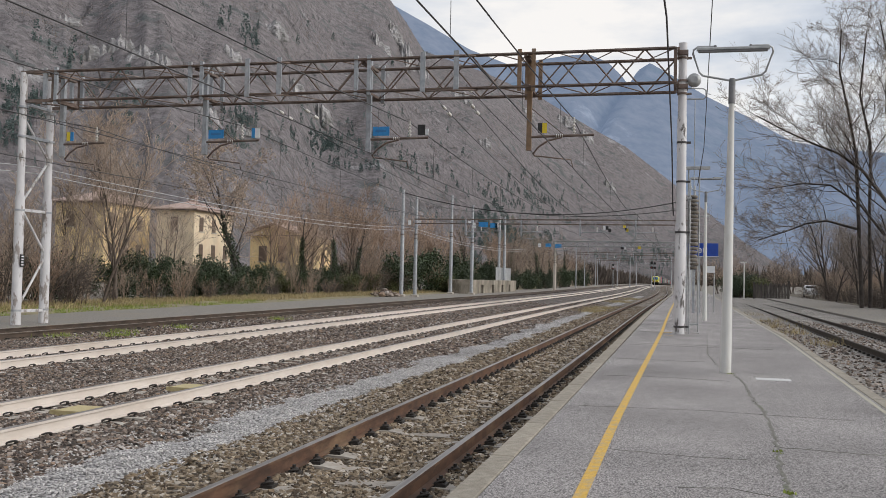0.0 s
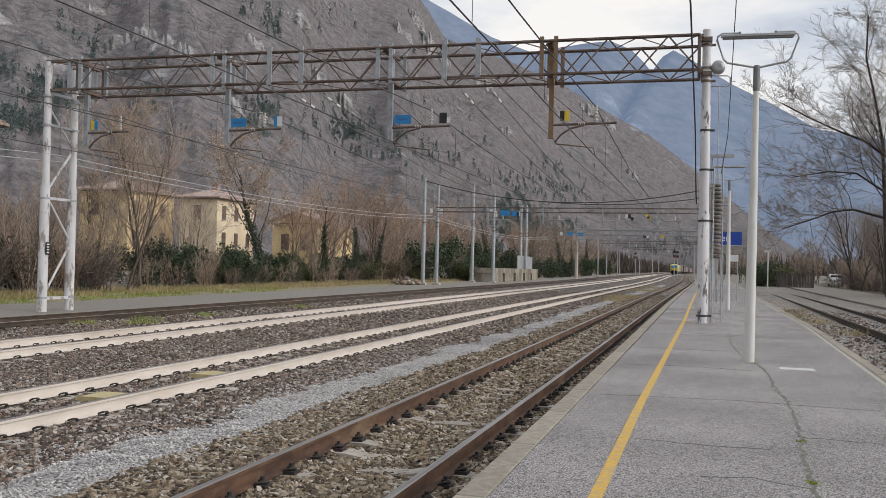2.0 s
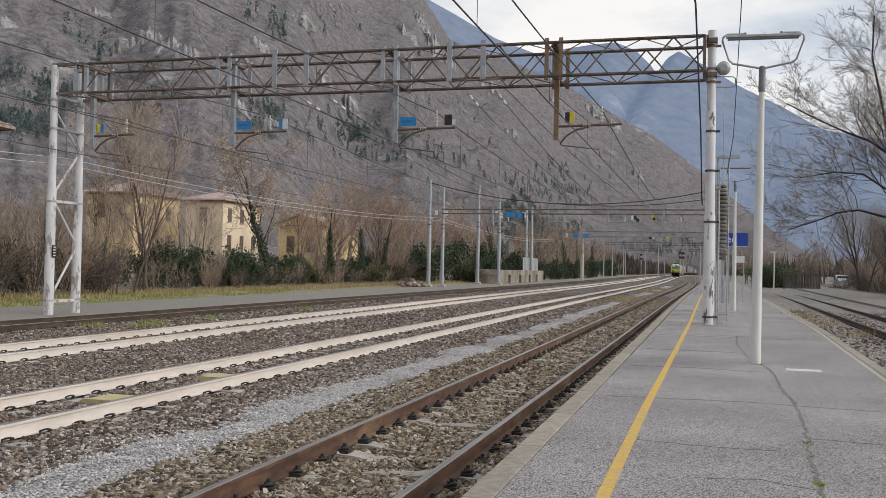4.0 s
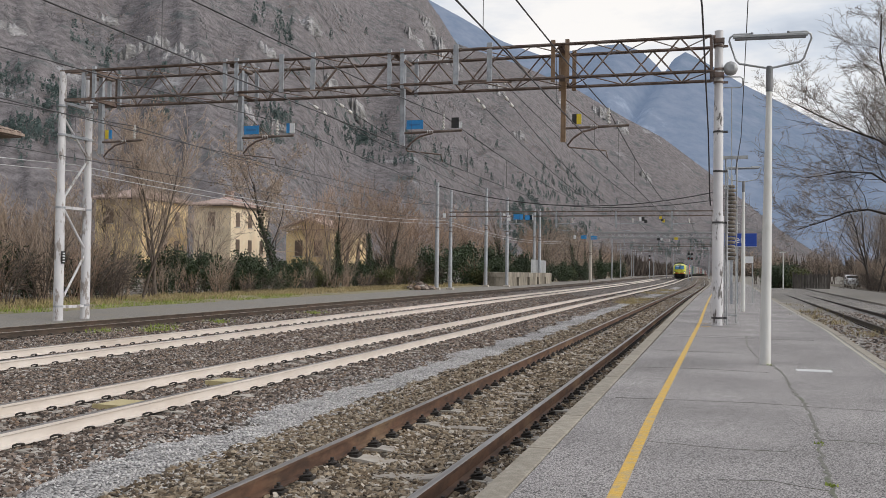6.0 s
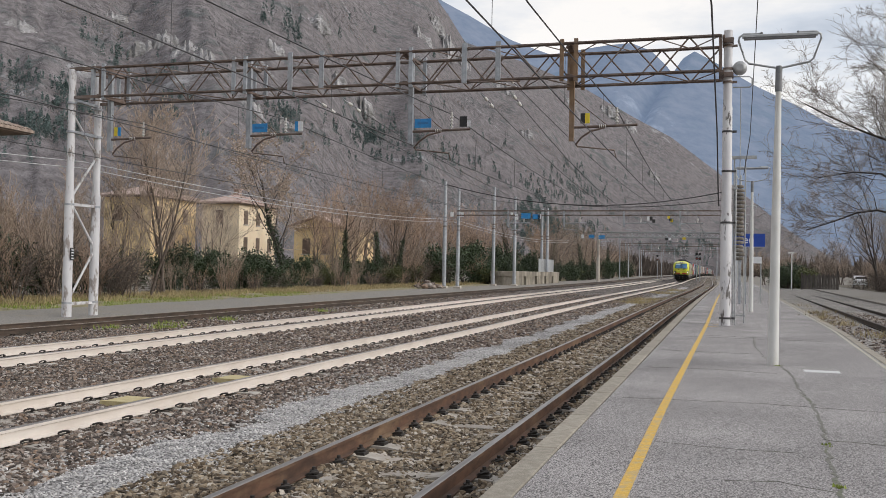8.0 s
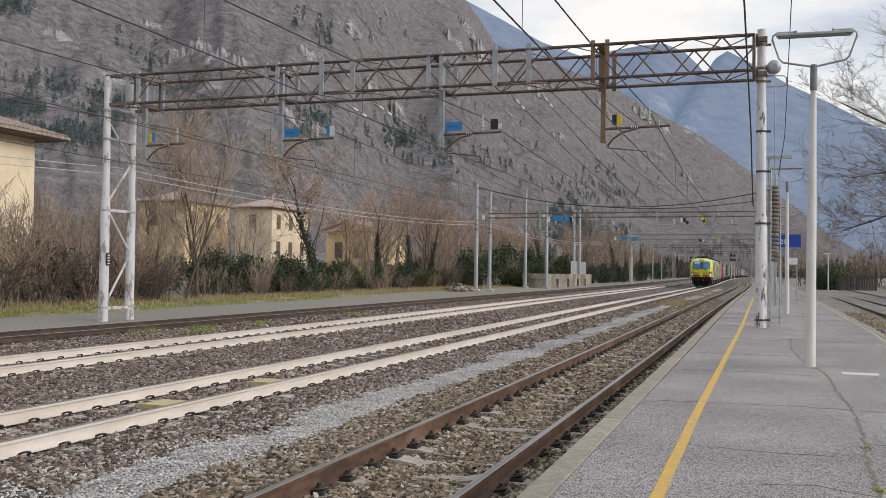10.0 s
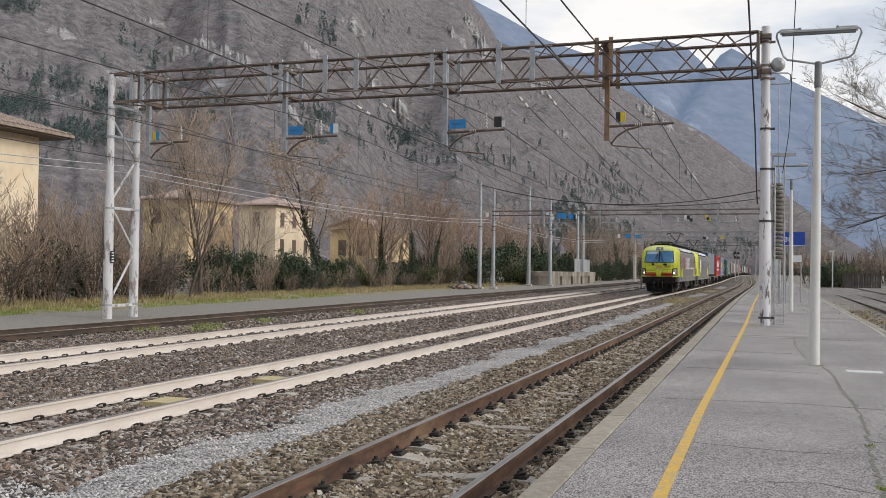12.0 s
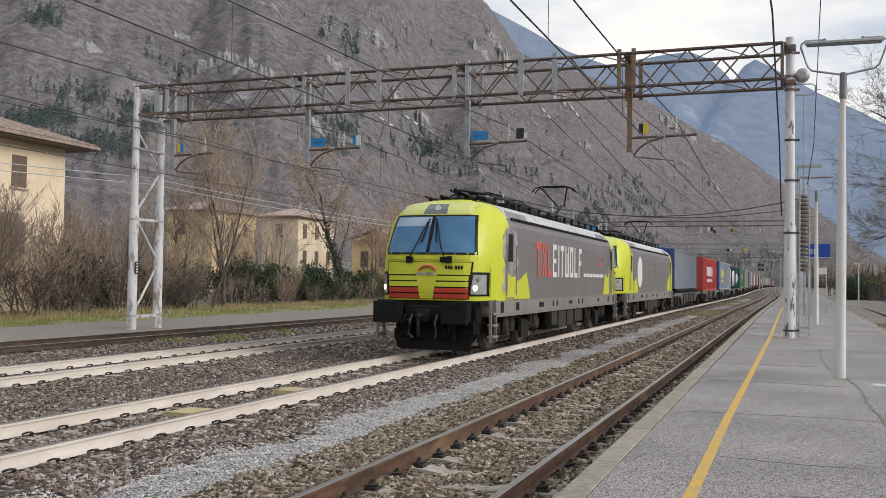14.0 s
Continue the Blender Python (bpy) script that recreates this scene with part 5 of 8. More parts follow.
def locomotive(label, first):
    loco = thing("electric_locomotive", label, "locomotive", group="locomotives")
    cab_end(loco, False, first)
    cab_end(loco, True, False)
    # middle body
    side = Build()
    L = LOCO_LEN
    side.prism([(-1.497, 1.33), (-1.497, 2.92), (-1.467, 3.2), (-1.40, 3.40), (1.40, 3.40), (1.467, 3.2), (1.497, 2.92), (1.497, 1.33)], "y", 2.3, L - 2.3)
    body = part("body_side", side, M_LOCO_GREY, loco, "dark warm-grey flank")
    rf = Build()
    rf.prism([(-1.40, 3.402), (-1.24, 3.62), (-1.02, 3.75), (-.75, 3.82), (.75, 3.82), (1.02, 3.75), (1.24, 3.62), (1.40, 3.402)], "y", 2.36, L - 2.36)
    roof = part("roof", rf, M_LOCO_ROOF, loco, "light grey ribbed roof")
    for y0, y1 in ((2.5, 3.4), (3.5, 4.4), (L - 4.6, L - 3.7), (L - 3.6, L - 2.7)):
        for s in (-1, 1):
            b = Build()
            b.add([(s * 1.405, y0, 3.42), (s * 1.405, y1, 3.42), (s * 1.265, y1 + .1, 3.61), (s * 1.265, y0 + .1, 3.61), (s * 1.36, y0, 3.40), (s * 1.36, y1, 3.40), (s * 1.22, y1 + .1, 3.59), (s * 1.22, y0 + .1, 3.59)],
                  [(0, 1, 2, 3), (4, 7, 6, 5), (0, 4, 5, 1), (1, 5, 6, 2), (2, 6, 7, 3), (3, 7, 4, 0)])
            part("roof_grille", b, M_LOCO_GREY, roof)
    b = Build()
    for k in range(38):
        y = 2.7 + k * .36
        b.box(1.40, y, 3.36, 1.45, y + .22, 3.43)
        b.box(-1.45, y, 3.36, -1.40, y + .22, 3.43)
    tagged(part("gutter", b, M_BLACK, roof), kind="stuff")
    b = Build()
    for y0, y1, h, w in ((3.2, 4.2, .22, .6), (5.6, 7.4, .25, .7), (8.0, 9.3, .3, .5), (10, 11.2, .22, .7), (12.0, 12.6, .3, .45), (15.3, 16.2, .2, .6)):
        b.box(-w, y0, 3.8, w, y1, 3.82 + h, .05)
    for s in (-.9, .9):
        b.path([(s, 2.6, 4.0), (s, 16.4, 4.0)], .03, 5)
        for k in range(12):
            insulator(b, (s, 3 + k * 1.15, 3.76), (0, 0, 1), .25, .07, 2)
    b.path([(-.3, 4.5, 4.15), (.5, 6.5, 4.2), (.2, 9, 4.25), (-.4, 12, 4.2)], .025, 5)
    part("roof_gear", b, M_BLACK, roof)
    pantograph(loco, 3.4, False, -1)
    pantograph(loco, 13.4 if first else 14.4, True, 1)
    b = Build()
    b.box(-1.494, 1.25, 1.0, 1.494, L - 1.25, 1.328)
    b.box(-1.47, 1.3, .93, 1.47, L - 1.3, 1.0)
    sill = part("sill", b, M_LOCO_SILL, loco, "grey lower sill with lifting points")
    b = Build()
    for s in (-1, 1):
        for y, w, h in ((1.62, .26, .26), (3.0, .3, .2), (5.4, .5, .14), (7.0, .16, .16), (7.5, .16, .16), (9.2, .5, .1), (10.6, .16, .18), (11.2, .16, .18), (14, .3, .12), (16.0, .3, .2), (17.1, .26, .26)):
            b.box(s * 1.496 - .004, y, 1.16 - h / 2, s * 1.496 + .004, y + w, 1.16 + h / 2)
    part("sill_hatch", b, M_BLACK, sill)
    # flank graphics and doors
    for s in (-1, 1):
        x = s * 1.503
        for y0 in (2.02, L - 2.75):
            fr = part("cab_door", side_panel([(y0, 1.36), (y0 + .72, 1.36), (y0 + .72, 3.12), (y0, 3.12)], x, .008), M_LOCO_GREY_PALE if (first and y0 < 4) else (M_LOCO_YELLOW if not first or y0 < 4 else M_LOCO_GREY), loco)
            if first and y0 < 4:
                part("door_foot", side_panel([(y0 + .02, 1.40), (y0 + .70, 1.40), (y0 + .70, 1.93), (y0 + .42, 1.90), (y0 + .02, 2.06)], x + s * .009, .005), M_LOCO_YELLOW, fr)
            part("door_window", side_panel([(y0 + .16, 2.3), (y0 + .56, 2.3), (y0 + .56, 3.0), (y0 + .16, 3.0)], x + s * .009, .006), M_BLACK, fr)
            rails_b = Build()
            for yy in (y0 - .06, y0 + .78):
                rails_b.path([(x + s * .05, yy, 1.45), (x + s * .05, yy, 2.7)], .014, 5)
            part("door_rail", rails_b, M_LOCO_SILL, fr)
        if first:
            part("flank_graphic", side_panel([(1.76, 1.50), (1.70, 1.72), (1.86, 1.80), (1.78, 2.08), (1.96, 2.2), (1.76, 2.42), (1.72, 2.62), (1.82, 2.75), (1.74, 2.92), (2.1, 3.14), (2.86, 3.1), (3.06, 2.8), (2.86, 2.6), (3.2, 2.3), (2.95, 2.14), (2.6, 2.05), (2.4, 1.7), (2.0, 1.62)], x - s * .004, .006), M_PALE, body)
        part("flank_wedge", side_panel([(2.35, 1.345), (4.35, 1.345), (3.95, 2.05), (3.1, 1.8), (2.35, 2.2)], x + s * .0, .007), M_LOCO_YELLOW, body)
        part("flank_wedge", side_panel([(L - 2.3, 1.345), (L - 4.0, 1.345), (L - 3.6, 2.15), (L - 3.05, 1.95), (L - 2.3, 3.0)], x, .007), M_LOCO_YELLOW, body)
        if first:
            for k in range(10):
                y = 4.95 + k * .665 - (.37 if k > 4 else 0)
                wd = .5
                if s < 0:
                    y = L - y - wd
                bars = {0: [(0, 2.70, wd, 2.92), (.18, 1.95, .32, 2.7)], 1: [], 2: [(0, 1.95, .15, 2.92), (.15, 1.95, .5, 2.12)]}.get(k)
                if bars is None:
                    bars = [(0, 1.95, .13, 2.92)]
                    if k in (3, 9):
                        bars += [(.13, 2.76, .45, 2.92), (.13, 2.36, .4, 2.5)]
                    if k == 3:
                        bars += [(.13, 1.95, .45, 2.1)]
                    if k in (7,):
                        bars += [(.35, 1.95, .48, 2.92), (.13, 2.78, .35, 2.92), (.13, 1.95, .35, 2.09)]
                    if k == 8:
                        bars += [(.13, 1.95, .45, 2.1)]
                    if k == 5:
                        bars = [(0, 2.76, .48, 2.92), (.17, 1.95, .3, 2.76)]
                    if k == 6:
                        bars += [(.2, 1.95, .3, 2.7), (.4, 1.95, .5, 2.92), (.13, 1.95, .4, 2.07)]
                bb = Build()
                for a0, z0, a1, z1 in bars:
                    bb.add(*box_args(min(x, x + s * .006), y + a0, z0, max(x, x + s * .006), y + a1, z1))
                if k == 1:
                    cross = [(0, 1.95), (.15, 1.95), (.25, 2.27), (.35, 1.95), (.5, 1.95), (.325, 2.435), (.5, 2.92), (.35, 2.92), (.25, 2.6), (.15, 2.92), (0, 2.92), (.175, 2.435)]
                    bb.prism([(y + p, z) for p, z in cross], "x", x, x + s * .006)
                part("lettering_bar", bb, M_RED_P if k < 3 else M_WHITE_P, body)
            bb = Build()
            for k in range(14):
                y = 11.4 + k * .26
                bb.add(*box_args(min(x, x + s * .005), y, 1.98, max(x, x + s * .005), y + .2, 2.1))
            part("small_lettering_bar", bb, M_WHITE_P, body)
            bb = Build()
            bb.add(*box_args(min(x, x + s * .005), 14.3, 2.42, max(x, x + s * .005), 15.0, 2.5))
            bb.path([(x + s * .004, 14.65 + .25 * math.cos(a), 2.55 + .16 * math.sin(a)) for a in np.linspace(.3, 2.9, 8)], .02, 4)
            part("small_emblem", bb, M_RED_P, body)
        else:
            bb = Build().lathe((x - s * .002, 4.9, 2.3), (s, 0, 0), [(0, .72), (.008, .72)], 24)
            part("round_emblem", bb, M_WHITE_P, body)
            bb = Build()
            for k in range(8):
                y = 7.2 + k * .42
                bb.add(*box_args(min(x, x + s * .005), y, 1.9 + .04 * k, max(x, x + s * .005), y + .3, 2.5 if k % 2 else 2.2))
                bb.add(*box_args(min(x, x + s * .005), y, 2.7, max(x, x + s * .005), y + .34, 2.76))
            part("lettering_bar", bb, M_LOCO_SILL, body)
    # running gear
    part("transformer", Build().box(-1.19, 7.6, .35, 1.19, 11.4, .925, .05), M_UNDER, loco)
    for y0, y1, z0 in ((7.2, 7.9, .5), (8.1, 9.1, .38), (9.3, 10.2, .42), (10.4, 11.6, .5)):
        for x in (1.2, -1.42):
            part("underfloor_box", Build().box(x, y0, z0, x + .22, y1, .925, .03), M_UNDER_MID, loco)
    for yb in (4.4, L - 4.4):
        bogie(loco, yb, 3.0, .62, M_UNDER)
        for d in (-1.5, 1.5):
            wheelset(loco, yb + d, .62)
    return loco


def box_args(x0, y0, z0, x1, y1, z1):
    return ([(x0, y0, z0), (x1, y0, z0), (x1, y1, z0), (x0, y1, z0), (x0, y0, z1), (x1, y0, z1), (x1, y1, z1), (x0, y1, z1)],
            [(0, 3, 2, 1), (4, 5, 6, 7), (0, 1, 5, 4), (1, 2, 6, 5), (2, 3, 7, 6), (3, 0, 4, 7)])


def load_mat(name, c):
    return mat(name, tuple(v * .9 for v in c), c, .55, scale=.8, c3=tuple(v * .7 + .03 for v in c), scale3=.6, amount3=.5, stretch=(1, 1, .4))


M_LOADS = {n: load_mat("load_" + n, c) for n, c in {
    "curtain": (.22, .255, .285), "blue": (.03, .07, .25), "red": (.50, .06, .05), "steel": (.27, .36, .47), "navy": (.035, .05, .11), "white": (.62, .63, .62),
    "green": (.05, .20, .12), "sand": (.42, .33, .22), "orange": (.45, .16, .05), "grey": (.36, .37, .38), "rust": (.25, .1, .07)}.items()}


def wagon(label, units):
    """A flat wagon with its loads; units: kind, colours, start and length."""
    w = thing("container_wagon", label, "freight wagon", group="freight wagons")
    Lw = 17.6
    b = Build()
    for s in (-1, 1):
        b.prism([(0.3, 1.15), (Lw - .3, 1.15), (Lw - .3, .98), (Lw - 3.6, .92), (Lw - 4.6, .5), (4.6, .5), (3.6, .92), (.3, .98)], "x", s * 1.3 - .06, s * 1.3 + .06)
    for k in range(10):
        y = .6 + k * 1.8
        b.box(-1.3, y, .95, 1.3, y + .2, 1.14)
    b.box(-.25, .3, .9, .25, Lw - .3, 1.12)
    fr = part("frame", b, M_UNDER_GREY, w)
    for y in (.28, Lw - .28):
        e = Build()
        e.box(-1.35, y - .1, .85, 1.35, y + .1, 1.2)
        for s in (-.88, .88):
            d = -1 if y < 5 else 1
            e.lathe((s, y, 1.03), (0, d, 0), [(0, .1), (.42, .1), (.43, .22), (.47, .22)], 10)
        part("headstock", e, M_UNDER, w)
    for k in range(6):
        y = 5.2 + k * 1.3
        part("side_rib", Build().box(1.36, y, .45, 1.42, y + .14, 1.1), M_UNDER, w)
    part("brake_wheel", Build().lathe((1.4, 4.9, .78), (1, 0, 0), [(0, .2), (.04, .2)], 14), M_UNDER, w)
    for yb in (2.5, Lw - 2.5):
        bogie(w, yb, 1.8, .46, M_UNDER)
        for d in (-.9, .9):
            wheelset(w, yb + d, .46)
    for kind, c_side, c_front, y0, ln in units:
        side_m, front_m = M_LOADS[c_side], M_LOADS[c_front]
        if kind == "tank":
            b = Build().lathe((0, y0 + .2, 2.45), (0, 1, 0), [(0, .5), (.12, .95), (.35, 1.15), (ln - .75, 1.15), (ln - .52, .95), (ln - .4, .5)], 24)
            tank = part("tank", b, side_m, w, "pale cylindrical tank container")
            for yy in (y0, y0 + ln - .12):
                f = Build()
                for s in (-1.2, 1.2):
                    f.box(s - .07, yy, 1.17, s + .07, yy + .12, 3.75)
                for z in (1.17, 3.63):
                    f.box(-1.2, yy, z, 1.2, yy + .12, z + .12)
                f.path([(-1.2, yy + .06, 1.2), (1.2, yy + .06, 3.7)], .05, 4)
                part("tank_frame", f, M_LOADS["navy"], tank)
            continue
        top = 3.98 if kind == "trailer" else 3.95
        low = 1.42 if kind == "trailer" else 1.17
        b = Build()
        b.box(-1.22, y0 + .03, low, 1.22, y0 + ln, top, .03)
        box = part("trailer_body" if kind == "trailer" else "container_body", b, side_m, w)
        part("front_panel", Build().box(-1.23, y0, low, 1.23, y0 + .028, top + .01), front_m, box)
        nrib = int(ln / (.28 if kind != "trailer" else 1.1))
        for s in (-1, 1):
            rib = Build()
            for k in range(nrib):
                y = y0 + .25 + (ln - .5) * k / nrib
                rib.box(s * 1.235 - (.015 if kind != "trailer" else .03), y, low + .15, s * 1.235 + (.015 if kind != "trailer" else -.008), y + (.12 if kind != "trailer" else .05), top - .15)
            tagged(part("side_ribbing", rib, side_m, box), kind="stuff")
        rail_b = Build()
        for z in (low, top - .1):
            for s in (-1, 1):
                rail_b.box(s * 1.24 - .03, y0, z, s * 1.24 + .03, y0 + ln, z + .11)
        for yy in (y0 - .01, y0 + ln - .12):
            for s in (-1, 1):
                rail_b.box(s * 1.2 - .05, yy, low, s * 1.2 + .05, yy + .13, top)
        part("corner_frame", rail_b, side_m, box)
        if kind == "trailer":
            ch = Build()
            ch.box(-1.2, y0 + 1, low - .16, 1.2, y0 + ln, low)
            for k in range(3):
                for s in (-1, 1):
                    ch.lathe((s * .95, y0 + ln - 5 + k * 1.3, .98), (s, 0, 0), [(0, .5), (.26, .5), (.28, .38)], 16)
            part("trailer_chassis", ch, M_UNDER, box)
        if kind == "trailer":
            continue
        bar = Build()
        for k in range(6):
            y = y0 + ln * .25 + k * ln * .07
            bar.box(1.252, y, 2.4, 1.258, y + ln * .05, 3.2)
            bar.box(1.252, y, 1.9, 1.258, y + ln * .05, 2.15)
        part("lettering_bar", bar, {"red": M_WHITE_P, "steel": M_PLATE_YELLOW, "curtain": M_LOADS["grey"]}.get(c_side, M_LOCO_SILL), box)
    return w


TRAIN = []
TRAIN.append((locomotive("lime-yellow and dark grey electric locomotive, headlights lit", True), 0.0, LOCO_LEN))
TRAIN.append((locomotive("second electric locomotive, lime-yellow cab and grey flank", False), 19.3, LOCO_LEN))
LOADS = [
    ("wagon with a grey curtain-sided semitrailer, blue front", [("trailer", "curtain", "blue", 1.6, 13.6)]),
    ("wagon with a red swap-body container", [("container", "red", "red", 1.8, 13.6)]),
    ("wagon with pale blue and grey swap bodies, dark blue fronts", [("container", "steel", "blue", 1.0, 7.6), ("container", "grey", "navy", 9.0, 7.6)]),
    ("wagon with two white tank containers", [("tank", "white", "white", 1.0, 7.4), ("tank", "white", "white", 8.8, 7.6)]),
    ("wagon with a green container", [("container", "green", "green", 1.8, 13.6)]),
    ("wagon with sand-coloured and grey containers", [("container", "sand", "rust", 1.0, 7.4), ("container", "grey", "grey", 9.0, 7.4)]),
    ("wagon with a white tank container", [("tank", "white", "white", 1.0, 7.6), ("container", "grey", "grey", 9.0, 7.4)]),
    ("wagon with a pale grey semitrailer", [("trailer", "grey", "white", 1.6, 13.6)]),
    ("wagon with sand-coloured containers", [("container", "sand", "sand", 1.0, 7.4), ("container", "rust", "rust", 9.0, 7.4)]),
    ("wagon with a white semitrailer", [("trailer", "white", "white", 1.6, 13.6)]),
    ("wagon with rust-red container", [("container", "rust", "rust", 1.8, 13.6)]),
    ("wagon with a grey semitrailer", [("trailer", "grey", "navy", 1.6, 13.6)]),
]
for i, (lab, units) in enumerate(LOADS):
    TRAIN.append((wagon(lab, units), 38.9 + 18.35 * i, 17.6))
for i in range(len(LOADS), 29):
    TRAIN.append((copy_thing(TRAIN[2 + (i * 5 + 3) % len(LOADS)][0], Matrix.Identity(4)), 38.9 + 18.35 * i, 17.6))
# ---- plants ----
M_BARK = mat("grey_brown_bark", (.085, .066, .054), (.18, .145, .12), 0.9, scale=6, randob=.25)
M_BARK_DARK = mat("dark_bark", (.04, .033, .03), (.095, .08, .07), 0.9, scale=6, randob=.2)
M_TWIG = mat("brown_twig", (.255, .195, .152), (.44, .35, .28), 0.9, scale=2, randob=.3)
M_TWIG_RED = mat("reddish_twig", (.29, .20, .145), (.46, .335, .25), 0.9, scale=2, randob=.25)
M_TWIG_DARK = mat("dark_twig", (.075, .06, .05), (.15, .12, .10), 0.9, scale=2, randob=.2)
M_LEAF = mat("evergreen_leaf", (.018, .032, .012), (.05, .075, .03), 0.6, scale=3, island=.4, randob=.25)
M_LEAF_LIGHT = mat("yellowish_leaf", (.06, .075, .025), (.13, .13, .05), 0.7, scale=3, island=.4)
M_SEED = mat("pale_seed_cluster", (.36, .28, .22), (.52, .42, .34), 0.9, scale=6, island=.25)
M_STRAW = mat("straw_blade", (.26, .21, .10), (.42, .34, .19), 0.9, scale=5, island=.35)
M_GREEN_BLADE = mat("green_blade", (.16, .22, .035), (.30, .36, .08), 0.9, scale=5, island=.35)


def grow(seed, height, trunks, levels, spread, up, first=.25, droop=0.0, r0=None, minr=.008, wiggle=.22, lean=.15, reach=1.0, stems=()):
    """Limbs as lists of (points, radius at start, radius at end, level)."""
    rs = random.Random(seed)
    out = []

    def limb(p, d, length, r, level):
        n = (5 if trunks == 1 else 4) if level == 0 else (3 if level < 3 else 2)
        pts = [p]
        dirs = []
        for i in range(n):
            j = Vector((rs.gauss(0, 1), rs.gauss(0, 1), rs.gauss(0, .6)))
            d = (d + j * wiggle * (.35 if level == 0 else .7) + Vector((0, 0, up if level else .05)) - Vector((0, 0, droop * level * .25))).normalized()
            p = p + d * (length / n)
            pts.append(p)
            dirs.append(d)
        r1 = max(minr * .7, r * (.35 if level < levels else .5))
        out.append((pts, r, r1, level))
        if level >= levels:
            return
        kids = spread[level]
        for k in range(kids):
            u = first + (1 - first) * (k + rs.random()) / kids if level == 0 else .2 + .8 * (k + rs.random()) / kids
            f = min(u * n, n - 1e-3)
            i = int(f)
            q = pts[i].lerp(pts[i + 1], f - i)
            side = Vector((rs.gauss(0, 1), rs.gauss(0, 1), rs.gauss(0, .35))).normalized()
            side = (side - dirs[i] * side.dot(dirs[i])).normalized()
            ang = rs.uniform(.45, .95)
            nd = (dirs[i] * math.cos(ang) + side * math.sin(ang)).normalized()
            ln = length * rs.uniform(.34, .62) * (reach * (1.15 - .55 * u) if level == 0 else 1)
            limb(q, nd, ln, max(minr, (r + (r1 - r) * u) * .55), level + 1)

    for stem, r in stems:
        stem = [Vector(p) for p in stem]
        out.append((stem, r, r * .3, 0))
        n = len(stem) - 1
        for k in range(spread[0]):
            u = first + (1 - first) * (k + rs.random()) / spread[0]
            i = min(int(u * n), n - 1)
            along = (stem[i + 1] - stem[i]).normalized()
            off = Vector((rs.gauss(0, 1), rs.gauss(0, .8), rs.gauss(.25, .5))).normalized()
            limb(stem[i].lerp(stem[i + 1], u * n - i), (along * .75 + off * .7).normalized(), height * rs.uniform(.13, .26) * (1.25 - .6 * u), max(minr, r * (1 - .7 * u) * .4), 1)
    for t in range(trunks):
        d = Vector((rs.gauss(0, lean), rs.gauss(0, lean), 1)).normalized()
        base = Vector((rs.gauss(0, .25), rs.gauss(0, .25), -.1)) if trunks > 1 else Vector((0, 0, -.1))
        limb(base, d, height * rs.uniform(.7, 1.0) * (1 if trunks == 1 else rs.uniform(.6, 1)), (r0 or height * .018) * (1 if trunks == 1 else .6), 0)
    return out


def limbs_mesh(name, limbs, keep):
    verts, faces = [], []
    for pts, r, r1, level in limbs:
        if not keep(level):
            continue
        n = (6 if r > .08 else 4) if level == 0 else (4 if level == 1 and r > .03 else 3)
        o = len(verts)
        k = len(pts)
        for i, p in enumerate(pts):
            d = (pts[min(i + 1, k - 1)] - pts[max(i - 1, 0)]).normalized()
            a = d.cross(Vector((.3, .9, .2))).normalized()
            b = a.cross(d)
            rr = r + (r1 - r) * i / (k - 1)
            for j in range(n):
                w = 6.2832 * j / n
                verts.append(p + a * (rr * math.cos(w)) + b * (rr * math.sin(w)))
        for i in range(k - 1):
            for j in range(n):
                faces.append((o + i * n + j, o + i * n + (j + 1) % n, o + (i + 1) * n + (j + 1) % n, o + (i + 1) * n + j))
    return from_arrays(name, np.array([tuple(v) for v in verts]), np.array(faces), True)


def leaf_cloud(name, seed, n, centres, size, flat=.6):
    """Many small leaves in clumps round the given centres (x, y, z, radius)."""
    rs = np.random.RandomState(seed)
    c = np.array(centres, float)
    w = c[:, 3] ** 2
    i = rs.choice(len(c), n, p=w / w.sum())
    d = rs.normal(size=(n, 3))
    d /= np.linalg.norm(d, axis=1)[:, None]
    rad = c[i, 3] * rs.rand(n) ** .35 * (1 + .25 * rs.normal(size=n))
    p = c[i, :3] + d * rad[:, None] * np.array([1, 1, flat + .4])
    p[:, 2] = np.maximum(p[:, 2], .05)
    a = rs.normal(size=(n, 3))
    a /= np.linalg.norm(a, axis=1)[:, None]
    b = np.cross(a, rs.normal(size=(n, 3)))
    b /= np.linalg.norm(b, axis=1)[:, None] + 1e-9
    s = size * (.6 + .8 * rs.rand(n))[:, None]
    v = np.stack([p - a * s, p + b * s * .45, p + a * s, p - b * s * .45], 1).reshape(-1, 3)
    return from_arrays(name, v, np.arange(4 * n).reshape(-1, 4))


def tree(name, label, seed, height, trunks, levels, spread, up, bark, twig, m, group="", extra=None, **kw):
    t = thing(name, label, "tree" if "tree" in name else "shrub", m, group)
    L = grow(seed, height, trunks, levels, spread, up, **kw)
    part("trunk", limbs_mesh("trunk", L, lambda v: v <= 1), bark, t)
    part("crown", limbs_mesh("crown", L, lambda v: v > 1), twig, t)
    if extra:
        extra(t, L)
    return t


def at(x, y, z=None, s=1.0, rz=0.0, sz=None):
    gz = (-.15 + rise(y)) if z is None else z
    return pose(x, y, gz, 0, 0, rz) @ Matrix.Diagonal((s, s, sz or s, 1))


